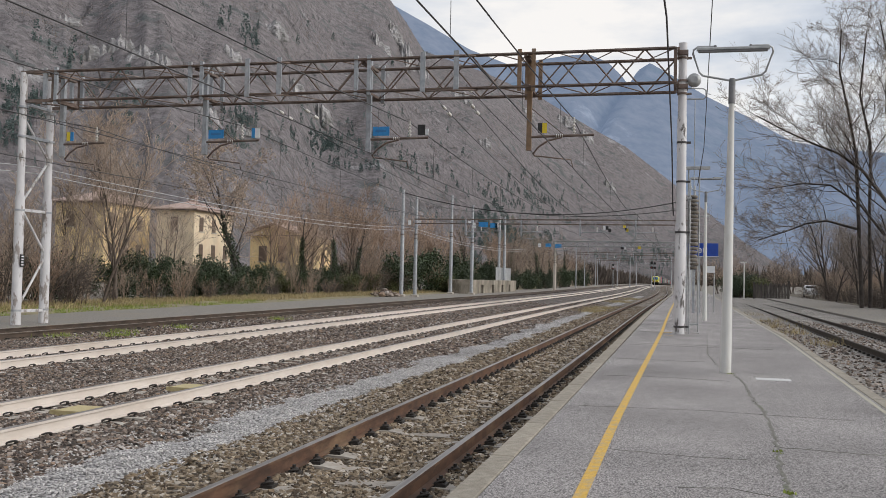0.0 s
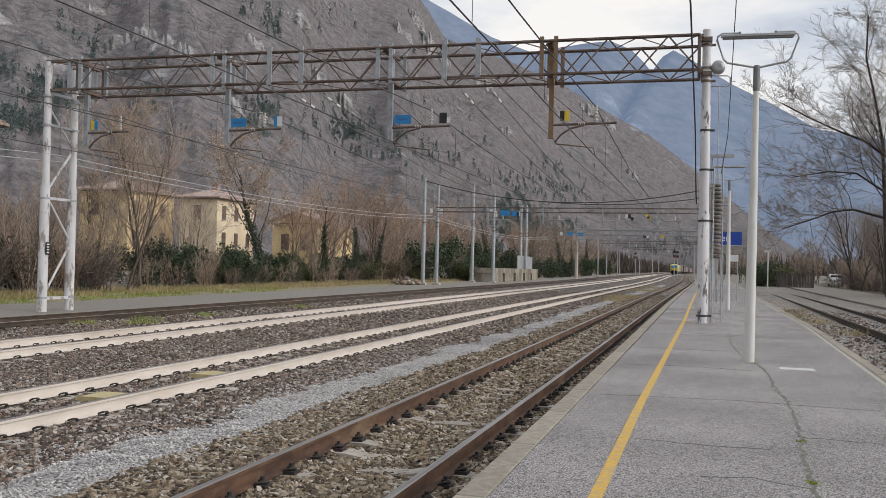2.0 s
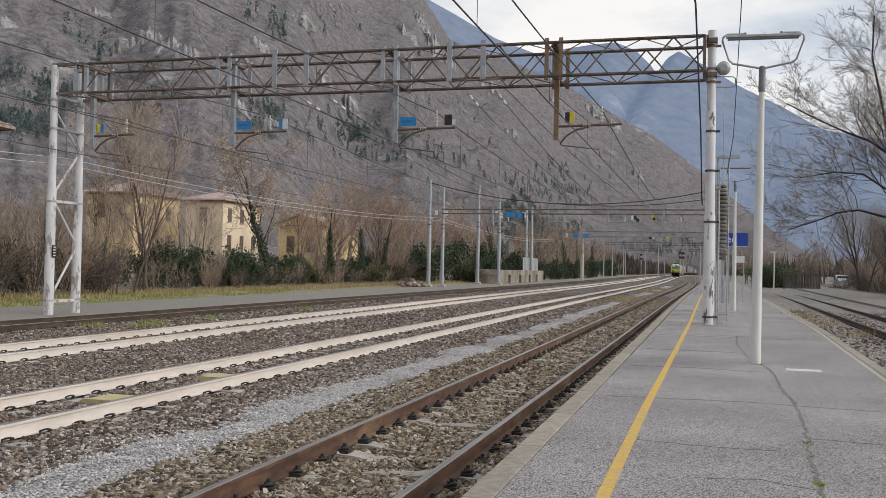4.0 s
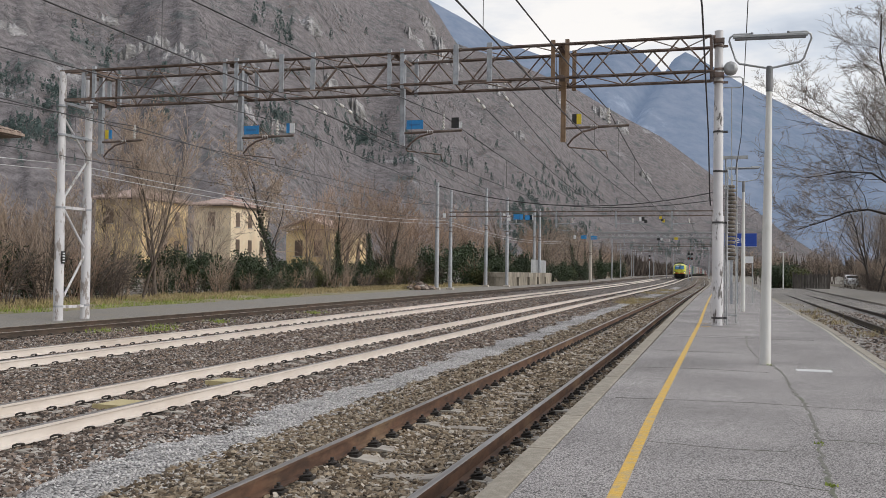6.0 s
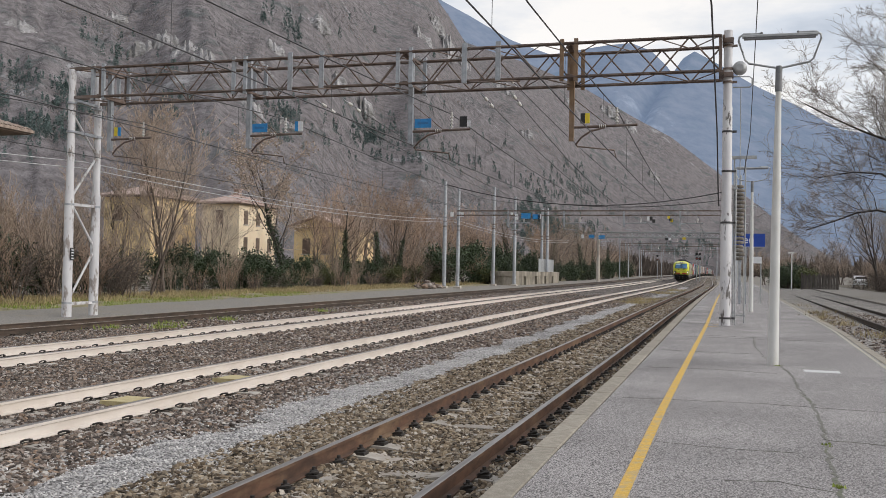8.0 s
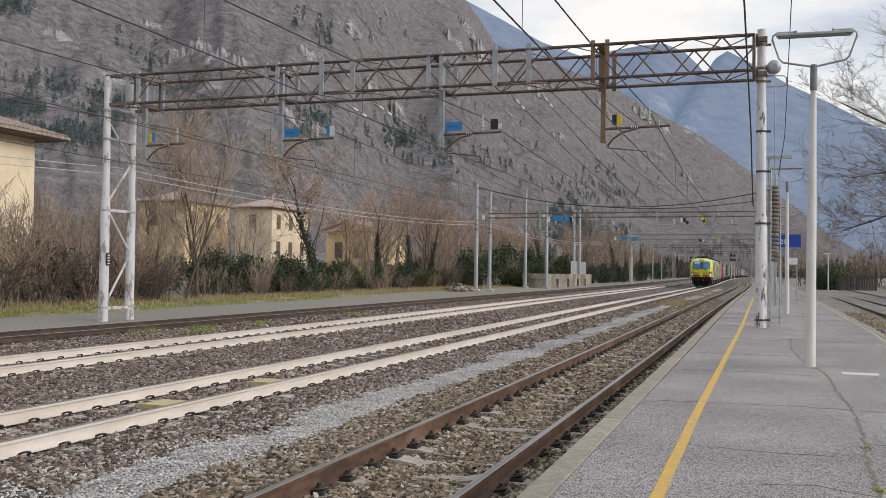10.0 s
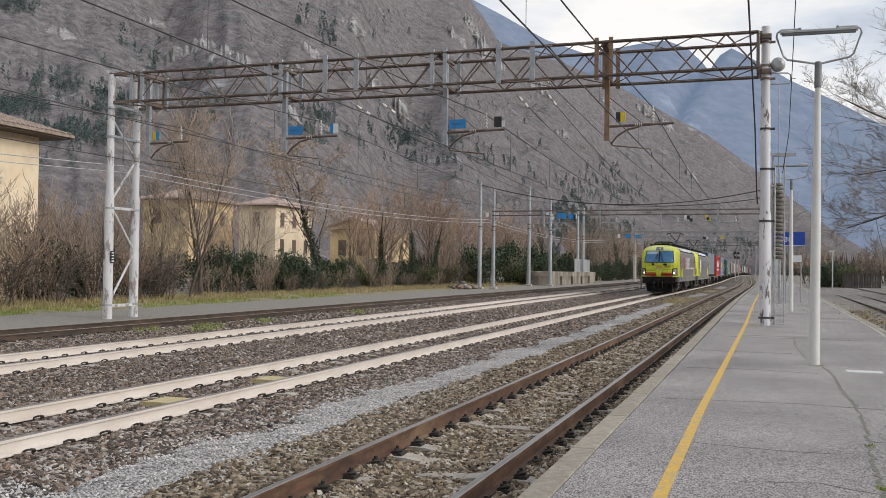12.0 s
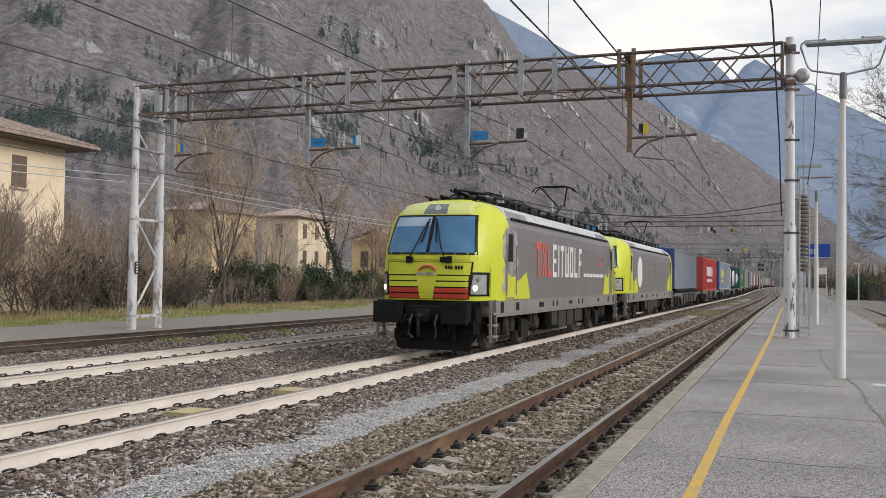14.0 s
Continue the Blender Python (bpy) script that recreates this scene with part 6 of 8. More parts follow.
def ivy(n, hmax, r):
    def add(t, L):
        cs = []
        pts = L[0][0]
        for k in range(14):
            u = k / 14
            f = min(u * 5, 4.999)
            q = pts[int(f)].lerp(pts[int(f) + 1], f - int(f))
            if q.z < hmax:
                cs.append((q.x, q.y, q.z, r * (1 - .4 * u)))
        part("ivy", leaf_cloud("ivy", 5, n, cs, .09, 1.0), M_LEAF, t, "dark green ivy on the trunk")
    return add


def seeds(t, L):
    tips = [l[0][-1] for l in L if l[3] >= 2]
    rs = random.Random(3)
    cs = [(p.x, p.y, p.z - .1, .22) for p in tips if p.z > 5.0 and rs.random() < .5]
    tagged(part("seed_foliage", leaf_cloud("seed_foliage", 6, 3200, cs, .10, 1.0), M_SEED, t, "pale dry seed clusters"), kind="stuff")


def copies(ob, rows):
    for m in rows:
        o = copy_thing(ob, Matrix.Identity(4))
        o.matrix_basis = m


rv = random.Random(21)
# trees in front of the houses
tree("bare_tree", "tall leafless tree with forked dark trunk beside the track", 12, 16.5, 2, 4, [12, 8, 5, 3], .22, M_BARK, M_TWIG, at(-32.2, 49.5), "lineside trees", first=.2, r0=.17, minr=.013, reach=1.15)
tree("bare_tree", "slim leafless tree with thin trunk in the thicket", 14, 8.5, 1, 3, [9, 6, 5], .12, M_BARK, M_TWIG, at(-31.0, 46.0), "lineside trees", r0=.09)
tree("bare_tree", "ivy-clad leafless tree with pale seed clusters", 17, 9.6, 1, 4, [10, 7, 5, 3], .10, M_BARK_DARK, M_TWIG, at(-33, 67.5), "lineside trees", extra=lambda t, L: (ivy(2600, 6.5, .55)(t, L), seeds(t, L)), r0=.2, minr=.014, reach=1.15)
poplar = tree("bare_tree", "upright leafless reddish-brown tree in the lineside woods", 23, 12.5, 2, 3, [13, 7, 5], .26, M_BARK, M_TWIG_RED, at(-36, 88), "lineside trees", r0=.16, lean=.06, minr=.015)
copies(poplar, [at(-35 + rv.uniform(-3, 2), y, s=s, rz=a) for y, s, a in ((93, .95, 60), (97, 1.05, 130), (101, .9, 200), (106, 1.0, 280), (112, .85, 30), (118, .9, 90), (126, .8, 150), (84, .85, 220), (78, .8, 310))])
young = tree("bare_tree", "young many-branched leafless tree in the lineside woods", 29, 9.0, 2, 3, [9, 6, 4], .16, M_BARK, M_TWIG, at(-36, 60), "lineside trees", r0=.12, minr=.013)
copies(young, [at(x, y, s=s, rz=a) for x, y, s, a in ((-37, 42, .9, 40), (-35.5, 55, .85, 100), (-37, 63, .95, 170), (-35, 81, .8, 300), (-37, 47, .8, 10), (-34, 37, .75, 75), (-33, 33.5, .8, 120), (-35, 45.5, 1.0, 15), (-36.5, 51, 1.1, 95), (-32.6, 41, .8, 270), (-34.5, 30, .95, 330), (-31.6, 30.5, .85, 200), (-35.5, 135, .9, 50), (-34, 146, .8, 80), (-36, 158, .9, 160), (-33, 172, .8, 240), (-36, 188, .9, 320))])
slim = tree("bare_tree", "slender ivy-clad tree in the lineside woods", 31, 8.6, 1, 3, [10, 6, 5], .2, M_BARK_DARK, M_TWIG, at(-33.4, 79.5), "lineside trees", extra=ivy(1500, 5, .4), r0=.12)
copies(slim, [at(-33.6, 95, s=.95, rz=80), at(-34, 90.5, s=1.05, rz=190)])
# thicket of stems
bush_a = tree("thicket_shrub", "dense leafless brown shrub of many upright stems", 41, 5.2, 8, 2, [6, 3], .3, M_TWIG, M_TWIG, at(-32.5, 40), "lineside thicket", r0=.06, lean=.2, minr=.014)
bush_b = tree("thicket_shrub", "tangled leafless reddish shrub beside the grass verge", 43, 4.0, 8, 2, [5, 3], .12, M_TWIG_RED, M_TWIG_RED, at(-32, 42), "lineside thicket", r0=.05, lean=.35, minr=.014)
bush_c = tree("thicket_shrub", "low dark leafless shrub of arching twigs", 47, 3.0, 11, 2, [6, 4], -.02, M_TWIG_DARK, M_TWIG_DARK, at(-31.6, 44), "lineside thicket", r0=.04, lean=.5, minr=.013)
for src, x0, x1, s0, s1, gap in ((bush_a, -35.5, -32.6, .8, 1.25, 2.6), (bush_b, -33.5, -31.4, .7, 1.2, 3.0), (bush_c, -33.0, -31.2, .8, 1.3, 3.2), (bush_a, -38.5, -35.5, .9, 1.35, 4.2)):
    y, rows = 27.0 + rv.random() * 2, []
    while y < 112:
        low = .54 if 46 < y < 96 else (.98 if y < 46 else .95)
        if x1 > -35.4 or not 46 < y < 96:
            rows.append(at(rv.uniform(x0, x1), y, s=rv.uniform(s0, s1) * low, rz=rv.uniform(0, 360)))
        y += gap * rv.uniform(.7, 1.3) * (1 if y < 70 else 1.4)
    copies(src, rows)
copies(bush_a, [at(rv.uniform(-31, -28), y, s=rv.uniform(.8, 1.2), rz=rv.uniform(0, 360)) for y in range(150, 330, 8)])
copies(bush_b, [at(rv.uniform(-33, -29), y, s=rv.uniform(.8, 1.2), rz=rv.uniform(0, 360)) for y in range(114, 330, 8)])


def evergreen(name, label, seed, n, centres, m, leaf=None, size=.10):
    e = thing(name, label, "shrub", m, "evergreen shrubs")
    part("foliage", leaf_cloud("foliage", seed, n, centres, size), leaf or M_LEAF, e)
    b = Build()
    for x, y, z, r in centres[:6]:
        b.path([(x * .2, y * .2, -.1), (x * .6, y * .6, z * .5), (x, y, z)], .05, 5, r1=.015)
    part("stem", b, M_BARK_DARK, e)
    return e


laurel = evergreen("evergreen_shrub", "dense dark green evergreen shrub under the trees", 51, 3700, [(rv.uniform(-1.6, 1.6), rv.uniform(-1.8, 1.8), rv.uniform(.5, 2.6), rv.uniform(.5, .9)) for _ in range(16)], at(-34.6, 61))
copies(laurel, [at(x, y, s=s, rz=a) for x, y, s, a in ((-34.8, 57.6, 1.05, 60), (-35, 64.5, 1.0, 130), (-36.5, 48, 1.0, 33), (-36.8, 51.5, 1.0, 66), (-36.5, 68, 1.0, 99), (-36.5, 78.5, .9, 132), (-36, 82.5, .95, 165), (-36.5, 91, .9, 198), (-36.5, 95.5, 1.0, 231), (-38, 31, 1.2, 264), (-36.5, 28, 1.1, 297), (-33.6, 59.5, .75, 15), (-33.5, 63, .8, 48), (-33.6, 66, .7, 81), (-34.6, 71, .9, 200), (-35.5, 53.5, 1.0, 250), (-35.2, 75, .85, 20), (-36, 44, .9, 80), (-36, 39.5, 1.1, 140), (-37, 35, .95, 10), (-34.2, 86, .8, 300), (-34.5, 100, .75, 45), (-33.8, 108, .7, 90), (-28.0, 117, 1.15, 10), (-28.2, 121, 1.1, 70), (-28.4, 126, .9, 200), (-29, 150, 1.0, 10), (-28, 165, 1.0, 60), (-27.5, 172, .9, 160), (-30, 185, 1.1, 260), (-28, 196, .9, 350))])
light_bush = evergreen("yellow_green_shrub", "yellowish-green leafy shrub in the thicket", 53, 2600, [(rv.uniform(-1.2, 1.2), rv.uniform(-1.2, 1.2), rv.uniform(.4, 2.0), rv.uniform(.35, .7)) for _ in range(12)], at(-32.8, 91), M_LEAF_LIGHT, .08)
copies(light_bush, [at(x, y, s=s, rz=a) for x, y, s, a in ((-33, 98, 1.1, 30), (-32.6, 104, 1.0, 120), (-33.2, 76, .8, 200), (-28, 113, 1.0, 250), (-27, 176, 1.1, 20), (8.0, 113, 1.3, 0), (8.7, 117, 1.2, 80))])

# woods along the line beyond the loading bank
copies(young, [at(rv.uniform(-36, -27), y, s=rv.uniform(1.0, 1.5), rz=rv.uniform(0, 360)) for y in range(148, 300, 9)])
copies(poplar, [at(rv.uniform(-42, -32), y, s=rv.uniform(.8, 1.15), rz=rv.uniform(0, 360)) for y in range(112, 300, 13)])
copies(slim, [at(x, y, s=s, rz=rv.uniform(0, 360)) for x, y, s in ((-29, 128, 1.2), (-28.5, 158, 1.3), (-26.5, 182, 1.3), (-30, 171, 1.4), (-27.5, 204, 1.2), (-27, 226, 1.4))])
copies(laurel, [at(x, y, s=s, rz=rv.uniform(0, 360)) for x, y, s in ((-31, 106, 1.5), (-31, 113, 1.7), (-30.5, 118, 1.6), (-31, 124, 1.8), (-30.5, 132, 1.6), (-30, 140, 1.5), (-29, 147, 1.3), (-28, 156, 1.2), (-27, 168, 1.2), (-26, 190, 1.3), (-26.5, 212, 1.4), (-27, 236, 1.5), (-28, 262, 1.6), (-29, 288, 1.6))])

# grass blades on the verge
rs = np.random.RandomState(8)


def blades(name, n, xr, yr, h, material, label, zf):
    x, y = rs.uniform(*xr, n), yr[0] + (yr[1] - yr[0]) * rs.rand(n) ** 1.3
    keep = lumps(x, y, 61, 4.0) + rs.normal(0, .4, n) > (.0 if material is M_GREEN_BLADE else -.5)
    x, y = x[keep], y[keep]
    k = len(x)
    z = zf(x, y) + np.array([rise(v) for v in y])
    a = rs.rand(k) * 6.28
    hh = h * (.5 + rs.rand(k))
    w = .012 + .01 * rs.rand(k)
    tip = np.stack([x + rs.normal(0, .4, k) * hh, y + rs.normal(0, .4, k) * hh, z + hh], -1)
    p0 = np.stack([x - np.cos(a) * w, y - np.sin(a) * w, z], -1)
    p1 = np.stack([x + np.cos(a) * w, y + np.sin(a) * w, z], -1)
    ob = link(name, from_arrays(name, np.stack([p0, p1, tip], 1).reshape(-1, 3), np.arange(3 * k).reshape(-1, 3)), material)
    return tagged(ob, label, "grass", kind="stuff")


verge_z = lambda X, Y: -0.135 + 0.035 * lumps(X, Y, 9, 3) + .1 * np.clip((-X - 28) / 6, 0, 1) - .16 * np.clip((X + 28.1) / .8, 0, 1)
blades("green_grass", 17000, (-31.0, -27.5), (24, 62), .12, M_GREEN_BLADE, "short green grass on the verge", verge_z)
def tuft(x, y, z, spread, n, h, material, label):
    r = np.random.RandomState(int(abs(x * 31 + y * 7)))
    p = np.stack([x + r.normal(0, spread, n), y + r.normal(0, spread * 1.6, n), np.full(n, z)], -1)
    a, hh = r.rand(n) * 6.28, h * (.5 + .8 * r.rand(n))
    side_v = np.stack([np.cos(a), np.sin(a), 0 * a], -1) * .012
    tip = p + np.stack([r.normal(0, .35, n) * hh, r.normal(0, .35, n) * hh, hh], -1)
    ob = link("weed_tuft", from_arrays("weed_tuft", np.stack([p - side_v, p + side_v, tip], 1).reshape(-1, 3), np.arange(3 * n).reshape(-1, 3)), material)
    tagged(ob, label, "weeds", kind="stuff")


for x, y in ((-17.6, 27.2), (-17.4, 30.5), (-17.8, 24.4), (-17.2, 38.5), (-20.4, 29.5), (-20.2, 34.0), (-16.9, 26.0), (-20.5, 26.4)):
    tuft(x, y, -.2 + rise(y), .22, 120, .14, M_GREEN_BLADE, "small green weeds in the ballast")
for x, y, s, n in ((-5.5, 62, .5, 700), (-5.3, 68, .6, 700), (-5.6, 90, .7, 600), (-1.4, 96, .5, 400), (-5.2, 104, .6, 500), (-1.2, 120, .6, 400), (3.6, 34, .35, 140), (3.5, 38.5, .4, 160), (3.8, 44, .5, 160), (4.0, 28, .3, 90), (3.7, 52, .5, 120)):
    tuft(x, y, -.25 + rise(y) if x < 3 else .16, s, n, .26, M_STRAW, "dry brown weeds beside the rails")
for x, y, n in ((.82, 7.5, 22), (.80, 6.8, 16), (.90, 9.3, 12), (.86, 17.15, 30)):
    tuft(x, y, PZ + .002, .022, n, .022, M_GREEN_BLADE, "small moss and weeds growing in the platform crack")
blades("dry_grass", 46000, (-33.5, -28.4), (24, 150), .22, M_STRAW, "dry straw-coloured grass along the thicket", verge_z)

# ---- woods beyond the platform ----
M_TWIG_GREY = mat("grey_brown_twig", (.19, .155, .132), (.33, .28, .24), 0.9, scale=2, randob=.2)
# a many-stemmed old tree whose lower limbs arch over the road
STEMS = [([(-.7, 0, -.1), (-.87, .2, 5), (-1.0, .4, 9), (-1.5, .3, 11.7), (-2.0, 0, 13.8), (-1.9, .1, 16.3)], .125),
         ([(-.15, .5, -.1), (-.2, .7, 5), (-.2, .6, 9.7), (-.85, .2, 12.4), (-.5, .4, 16.0)], .12),
         ([(.9, -.4, -.1), (.8, -.4, 5.7), (-.85, -.8, 7.9), (-2.2, -1.0, 8.9), (-3.5, -1.2, 9.4), (-5.2, -1.0, 10.3), (-6.6, -.6, 11.2)], .11),
         ([(.5, .1, 4.3), (-.85, -.2, 6.0), (-2.5, -.6, 7.1), (-4.0, -.7, 7.2), (-6.0, -.4, 6.9)], .085),
         ([(-.8, .2, 4.6), (-2.5, .8, 5.15), (-3.6, 1.0, 5.0), (-4.8, 1.2, 4.5), (-6.3, 1.1, 4.0)], .08),
         ([(.5, .1, -.1), (.7, 0, 5.7), (.9, .2, 10), (.8, .1, 13.5), (.2, .3, 16.8)], .12),
         ([(1.3, .8, -.1), (2.0, .9, 7), (3.0, 1.2, 12), (3.2, 1.0, 16)], .13),
         ([(.8, .2, 6.0), (2.6, .4, 8.5), (4.5, .2, 10.5), (6.2, .3, 13)], .085)]
big = tree("bare_tree", "large spreading leafless tree with arching limbs beside the road", 71, 17.0, 0, 4, [16, 7, 5, 4], .06, M_BARK_DARK, M_TWIG_GREY, at(13.2, 71, .3, 1.22), "siding trees", first=.22, minr=.0075, wiggle=.3, stems=STEMS)
wood = tree("bare_tree", "dark leafless woodland tree beside the track", 73, 13.0, 1, 3, [12, 7, 5], .14, M_BARK_DARK, M_TWIG_GREY, at(17.5, 66, .2, .7), "siding trees", r0=.18, minr=.011)
copies(wood, [at(x, y, .2 + rise(y), s * .6, a) for x, y, s, a in ((16.8, 61, 1.1, 140), (17.5, 72, 1.0, 230), (14.9, 76, .9, 310), (18.5, 82, 1.0, 20), (16, 90, .9, 100), (19, 97, .95, 170), (17, 105, .8, 260), (20.5, 118, .9, 330), (14.2, 98, 1.15, 35), (14.7, 104, 1.2, 125), (15.7, 108, 1.1, 215), (16.5, 112, 1.2, 305), (17.3, 117, 1.1, 75), (18.3, 122, 1.2, 165), (19.4, 130, 1.2, 255), (14.3, 73, .9, 10), (14.9, 69, 1.0, 50), (14.0, 79, .8, 90), (15.8, 71, 1.1, 160), (14.6, 86, .9, 210), (13.8, 92, .8, 250), (22, 140, .9, 30), (19, 68, 1.1, 80), (14.2, 83, .85, 115), (16.4, 79, 1.0, 190), (15.1, 95, .9, 240), (18.0, 88, 1.0, 290))])
thin = tree("bare_tree", "bushy pale leafless tree at the end of the siding", 79, 7.0, 4, 3, [9, 6, 5], .1, M_BARK, M_TWIG, at(11.3, 122, .5), "siding trees", r0=.12, lean=.25)
copies(thin, [at(x, y, .4, s, a) for x, y, s, a in ((8.6, 135, .8, 60), (13.0, 132, .9, 140), (5.5, 150, .9, 230), (8.2, 165, 1.1, 310), (3.2, 175, 1.0, 20), (16.5, 150, 1.1, 90))])
copies(bush_c, [at(rv.uniform(13.4, 17), rv.uniform(52, 110), .2, rv.uniform(.5, .9), rv.uniform(0, 360)) for _ in range(34)])
copies(bush_a, [at(rv.uniform(14.5, 19), rv.uniform(55, 120), .2, rv.uniform(.6, 1.0), rv.uniform(0, 360)) for _ in range(26)])
copies(bush_c, [at(x, y, .25 + rise(y), s, a) for x, y, s, a in ((14.0, 96, .8, 20), (14.6, 101, .9, 80), (15.3, 105, .8, 140), (16.0, 110, .9, 200), (16.8, 115, .8, 260), (17.8, 120, .9, 320))])
copies(laurel, [at(6.6, 112, .4, .9, 40), at(7.2, 116, .4, 1.0, 90), at(5.8, 120, .4, .9, 190), at(9.2, 140, .4, .8, 20), at(15.4, 54.5, .2, 1.2, 60), at(16.2, 51.5, .2, 1.3, 20)])

# ---- forest on the mountain: bare crowns and conifers too far to count ----
def sample_mountain(n, seed, near):
    me = bpy.data.objects["mountain"].data
    co = np.empty(len(me.vertices) * 3, np.float32)
    me.vertices.foreach_get("co", co)
    co = co.reshape(160, 560, 3)
    r = np.random.RandomState(seed)
    u = r.rand(n) ** near * 158
    v = 243 + r.rand(n) * 313
    i, j = u.astype(int), np.clip(v, 0, 558).astype(int)
    fu, fv = (u - i)[:, None], (v - j.astype(float))[:, None] % 1
    return co[i, j] * (1 - fu) * (1 - fv) + co[i + 1, j] * fu * (1 - fv) + co[i, j + 1] * (1 - fu) * fv + co[i + 1, j + 1] * fu * fv, r


def flakes(p, r, k, hh, width, size, taper):
    """Crowns of k small turned flakes each over the points p; taper narrows a crown to its tip."""
    n = len(p)
    up = r.rand(n, k)
    az, rad = r.rand(n, k) * 6.28, np.sqrt(r.rand(n, k)) * width * (1 - taper * up) * hh[:, None]
    c = p[:, None, :] + np.stack([np.cos(az) * rad, np.sin(az) * rad, up * hh[:, None]], -1)
    d1, d2 = r.normal(size=(n, k, 3)), r.normal(size=(n, k, 3))
    d1 /= np.linalg.norm(d1, axis=-1, keepdims=True)
    d2 = np.cross(d1, d2)
    d2 /= np.linalg.norm(d2, axis=-1, keepdims=True)
    w = (size * hh)[:, None, None] * (.6 + .8 * r.rand(n, k, 1))
    return np.stack([c - d1 * w, c - d2 * w * .7, c + d1 * w, c + d2 * w * .7], 2).reshape(-1, 3)


def forest(name, n, seed, near, k, h, width, material, label, clump=None):
    p, r = sample_mountain(n, seed, near)
    if clump is not None:
        keep = lumps(p[:, 0], p[:, 1] + p[:, 2], 77, 130) > clump
        p = p[keep]
    n = len(p)
    hh = h * (.5 + .8 * r.rand(n)) * np.clip(np.hypot(p[:, 0], p[:, 1]) / 800, .35, 1.05)
    v = flakes(p, r, k, hh, width, .13, .3)
    ob = link(name, from_arrays(name, v, np.arange(len(v)).reshape(-1, 4)), material)
    return tagged(ob, label, "forest", kind="stuff")


def conifers(name, n, seed, near, h, material, label):
    p, r = sample_mountain(n, seed, near)
    az, el = np.degrees(np.arctan2(p[:, 0], p[:, 1])), np.degrees(np.arctan2(p[:, 2], np.hypot(p[:, 0], p[:, 1])))
    odds = .003 * (az < -14)
    for a, e, sa, se, k in STANDS:
        odds = odds + k * np.exp(-((az - a) / sa) ** 2 - ((el - e) / se) ** 2)
    keep = r.rand(n) < odds * np.clip(.5 + 1.3 * lumps(p[:, 0], p[:, 1] + p[:, 2], 78, 60), .1, 1.6)
    p = p[keep]
    n = len(p)
    hh = h * (.4 + .7 * r.rand(n)) * np.clip(np.hypot(p[:, 0], p[:, 1]) / 700, .5, 1.2)
    v = flakes(p, r, 46, hh, .30, .085, .8)
    ob = link(name, from_arrays(name, v, np.arange(len(v)).reshape(-1, 4)), material)
    return tagged(ob, label, "forest", kind="stuff")


M_FOREST = mat("bare_forest", (.142, .131, .138), (.243, .227, .240), 1.0, scale=.03, lo=.35, hi=.65, island=.08, c3=(.085, .096, .097), scale3=.011, amount3=.85, lo3=.46, hi3=.62, spec=0)
M_FOREST_PALE = mat("pale_bare_forest", (.20, .175, .168), (.30, .268, .26), 1.0, scale=.02, island=.09, c3=(.215, .165, .13), scale3=.009, amount3=.85, lo3=.46, hi3=.62, spec=0)
# the conifers' green is paled towards blue to stand in for haze
M_CONIFER = mat("haze_pale_conifer", (.080, .110, .106), (.120, .155, .150), 1.0, scale=.02, island=.18, spec=0)
def soften(m, keep):
    """Crowns of many twigs scatter light evenly: their flakes shade mostly alike."""
    n, l = m.node_tree.nodes, m.node_tree.links
    geo, mx = n.new("ShaderNodeNewGeometry"), n.new("ShaderNodeMix")
    mx.data_type = 'VECTOR'
    mx.inputs[0].default_value = keep
    mx.inputs[4].default_value = (.42, -.36, .83)
    l.new(geo.outputs["Normal"], mx.inputs[5])
    l.new(mx.outputs[1], n["Principled BSDF"].inputs["Normal"])


for m_, keep_ in ((M_FOREST, .3), (M_FOREST_PALE, .3), (M_CONIFER, .4)):
    soften(m_, keep_)
forest("mountain_forest", 90000, 91, 1.4, 5, 3.4, .6, M_FOREST, "leafless brown forest covering the mountainside")
forest("mountain_forest_pale", 45000, 92, 1.35, 5, 3.2, .6, M_FOREST_PALE, "paler leafless trees on the mountainside", 0.1)
# stands of conifers: bearing, height angle, spread of both, density
STANDS = [(-42.5, 8.2, 2.6, 1.7, 1.0), (-39.4, 8.9, 1.6, 1.5, 1.0), (-11, 2.8, 1.4, 1.3, .7), (-9, 2.0, 1.5, .7, .6), (-9.5, 5, 2.5, 1.2, .25), (-2, 1.6, 1.8, .5, .2), (-37.8, 12.7, .5, .5, .8), (-36.3, 12, .6, .5, .5), (-27.8, 14.8, .5, .4, .8), (-26, 14, .6, .6, .5),
          (-43.5, 14.3, .9, .5, .6), (-27, 8.7, 2.5, .9, .4), (-21.5, 8.2, 1.8, .8, .35), (-33, 9.5, 1.5, .8, .3), (-34.5, 11.3, 1.2, .6, .3), (-18, 7, 3, .9, .15)]
conifers("mountain_conifers", 90000, 93, 1.3, 8.0, M_CONIFER, "dark green conifers in stands on the mountainside")


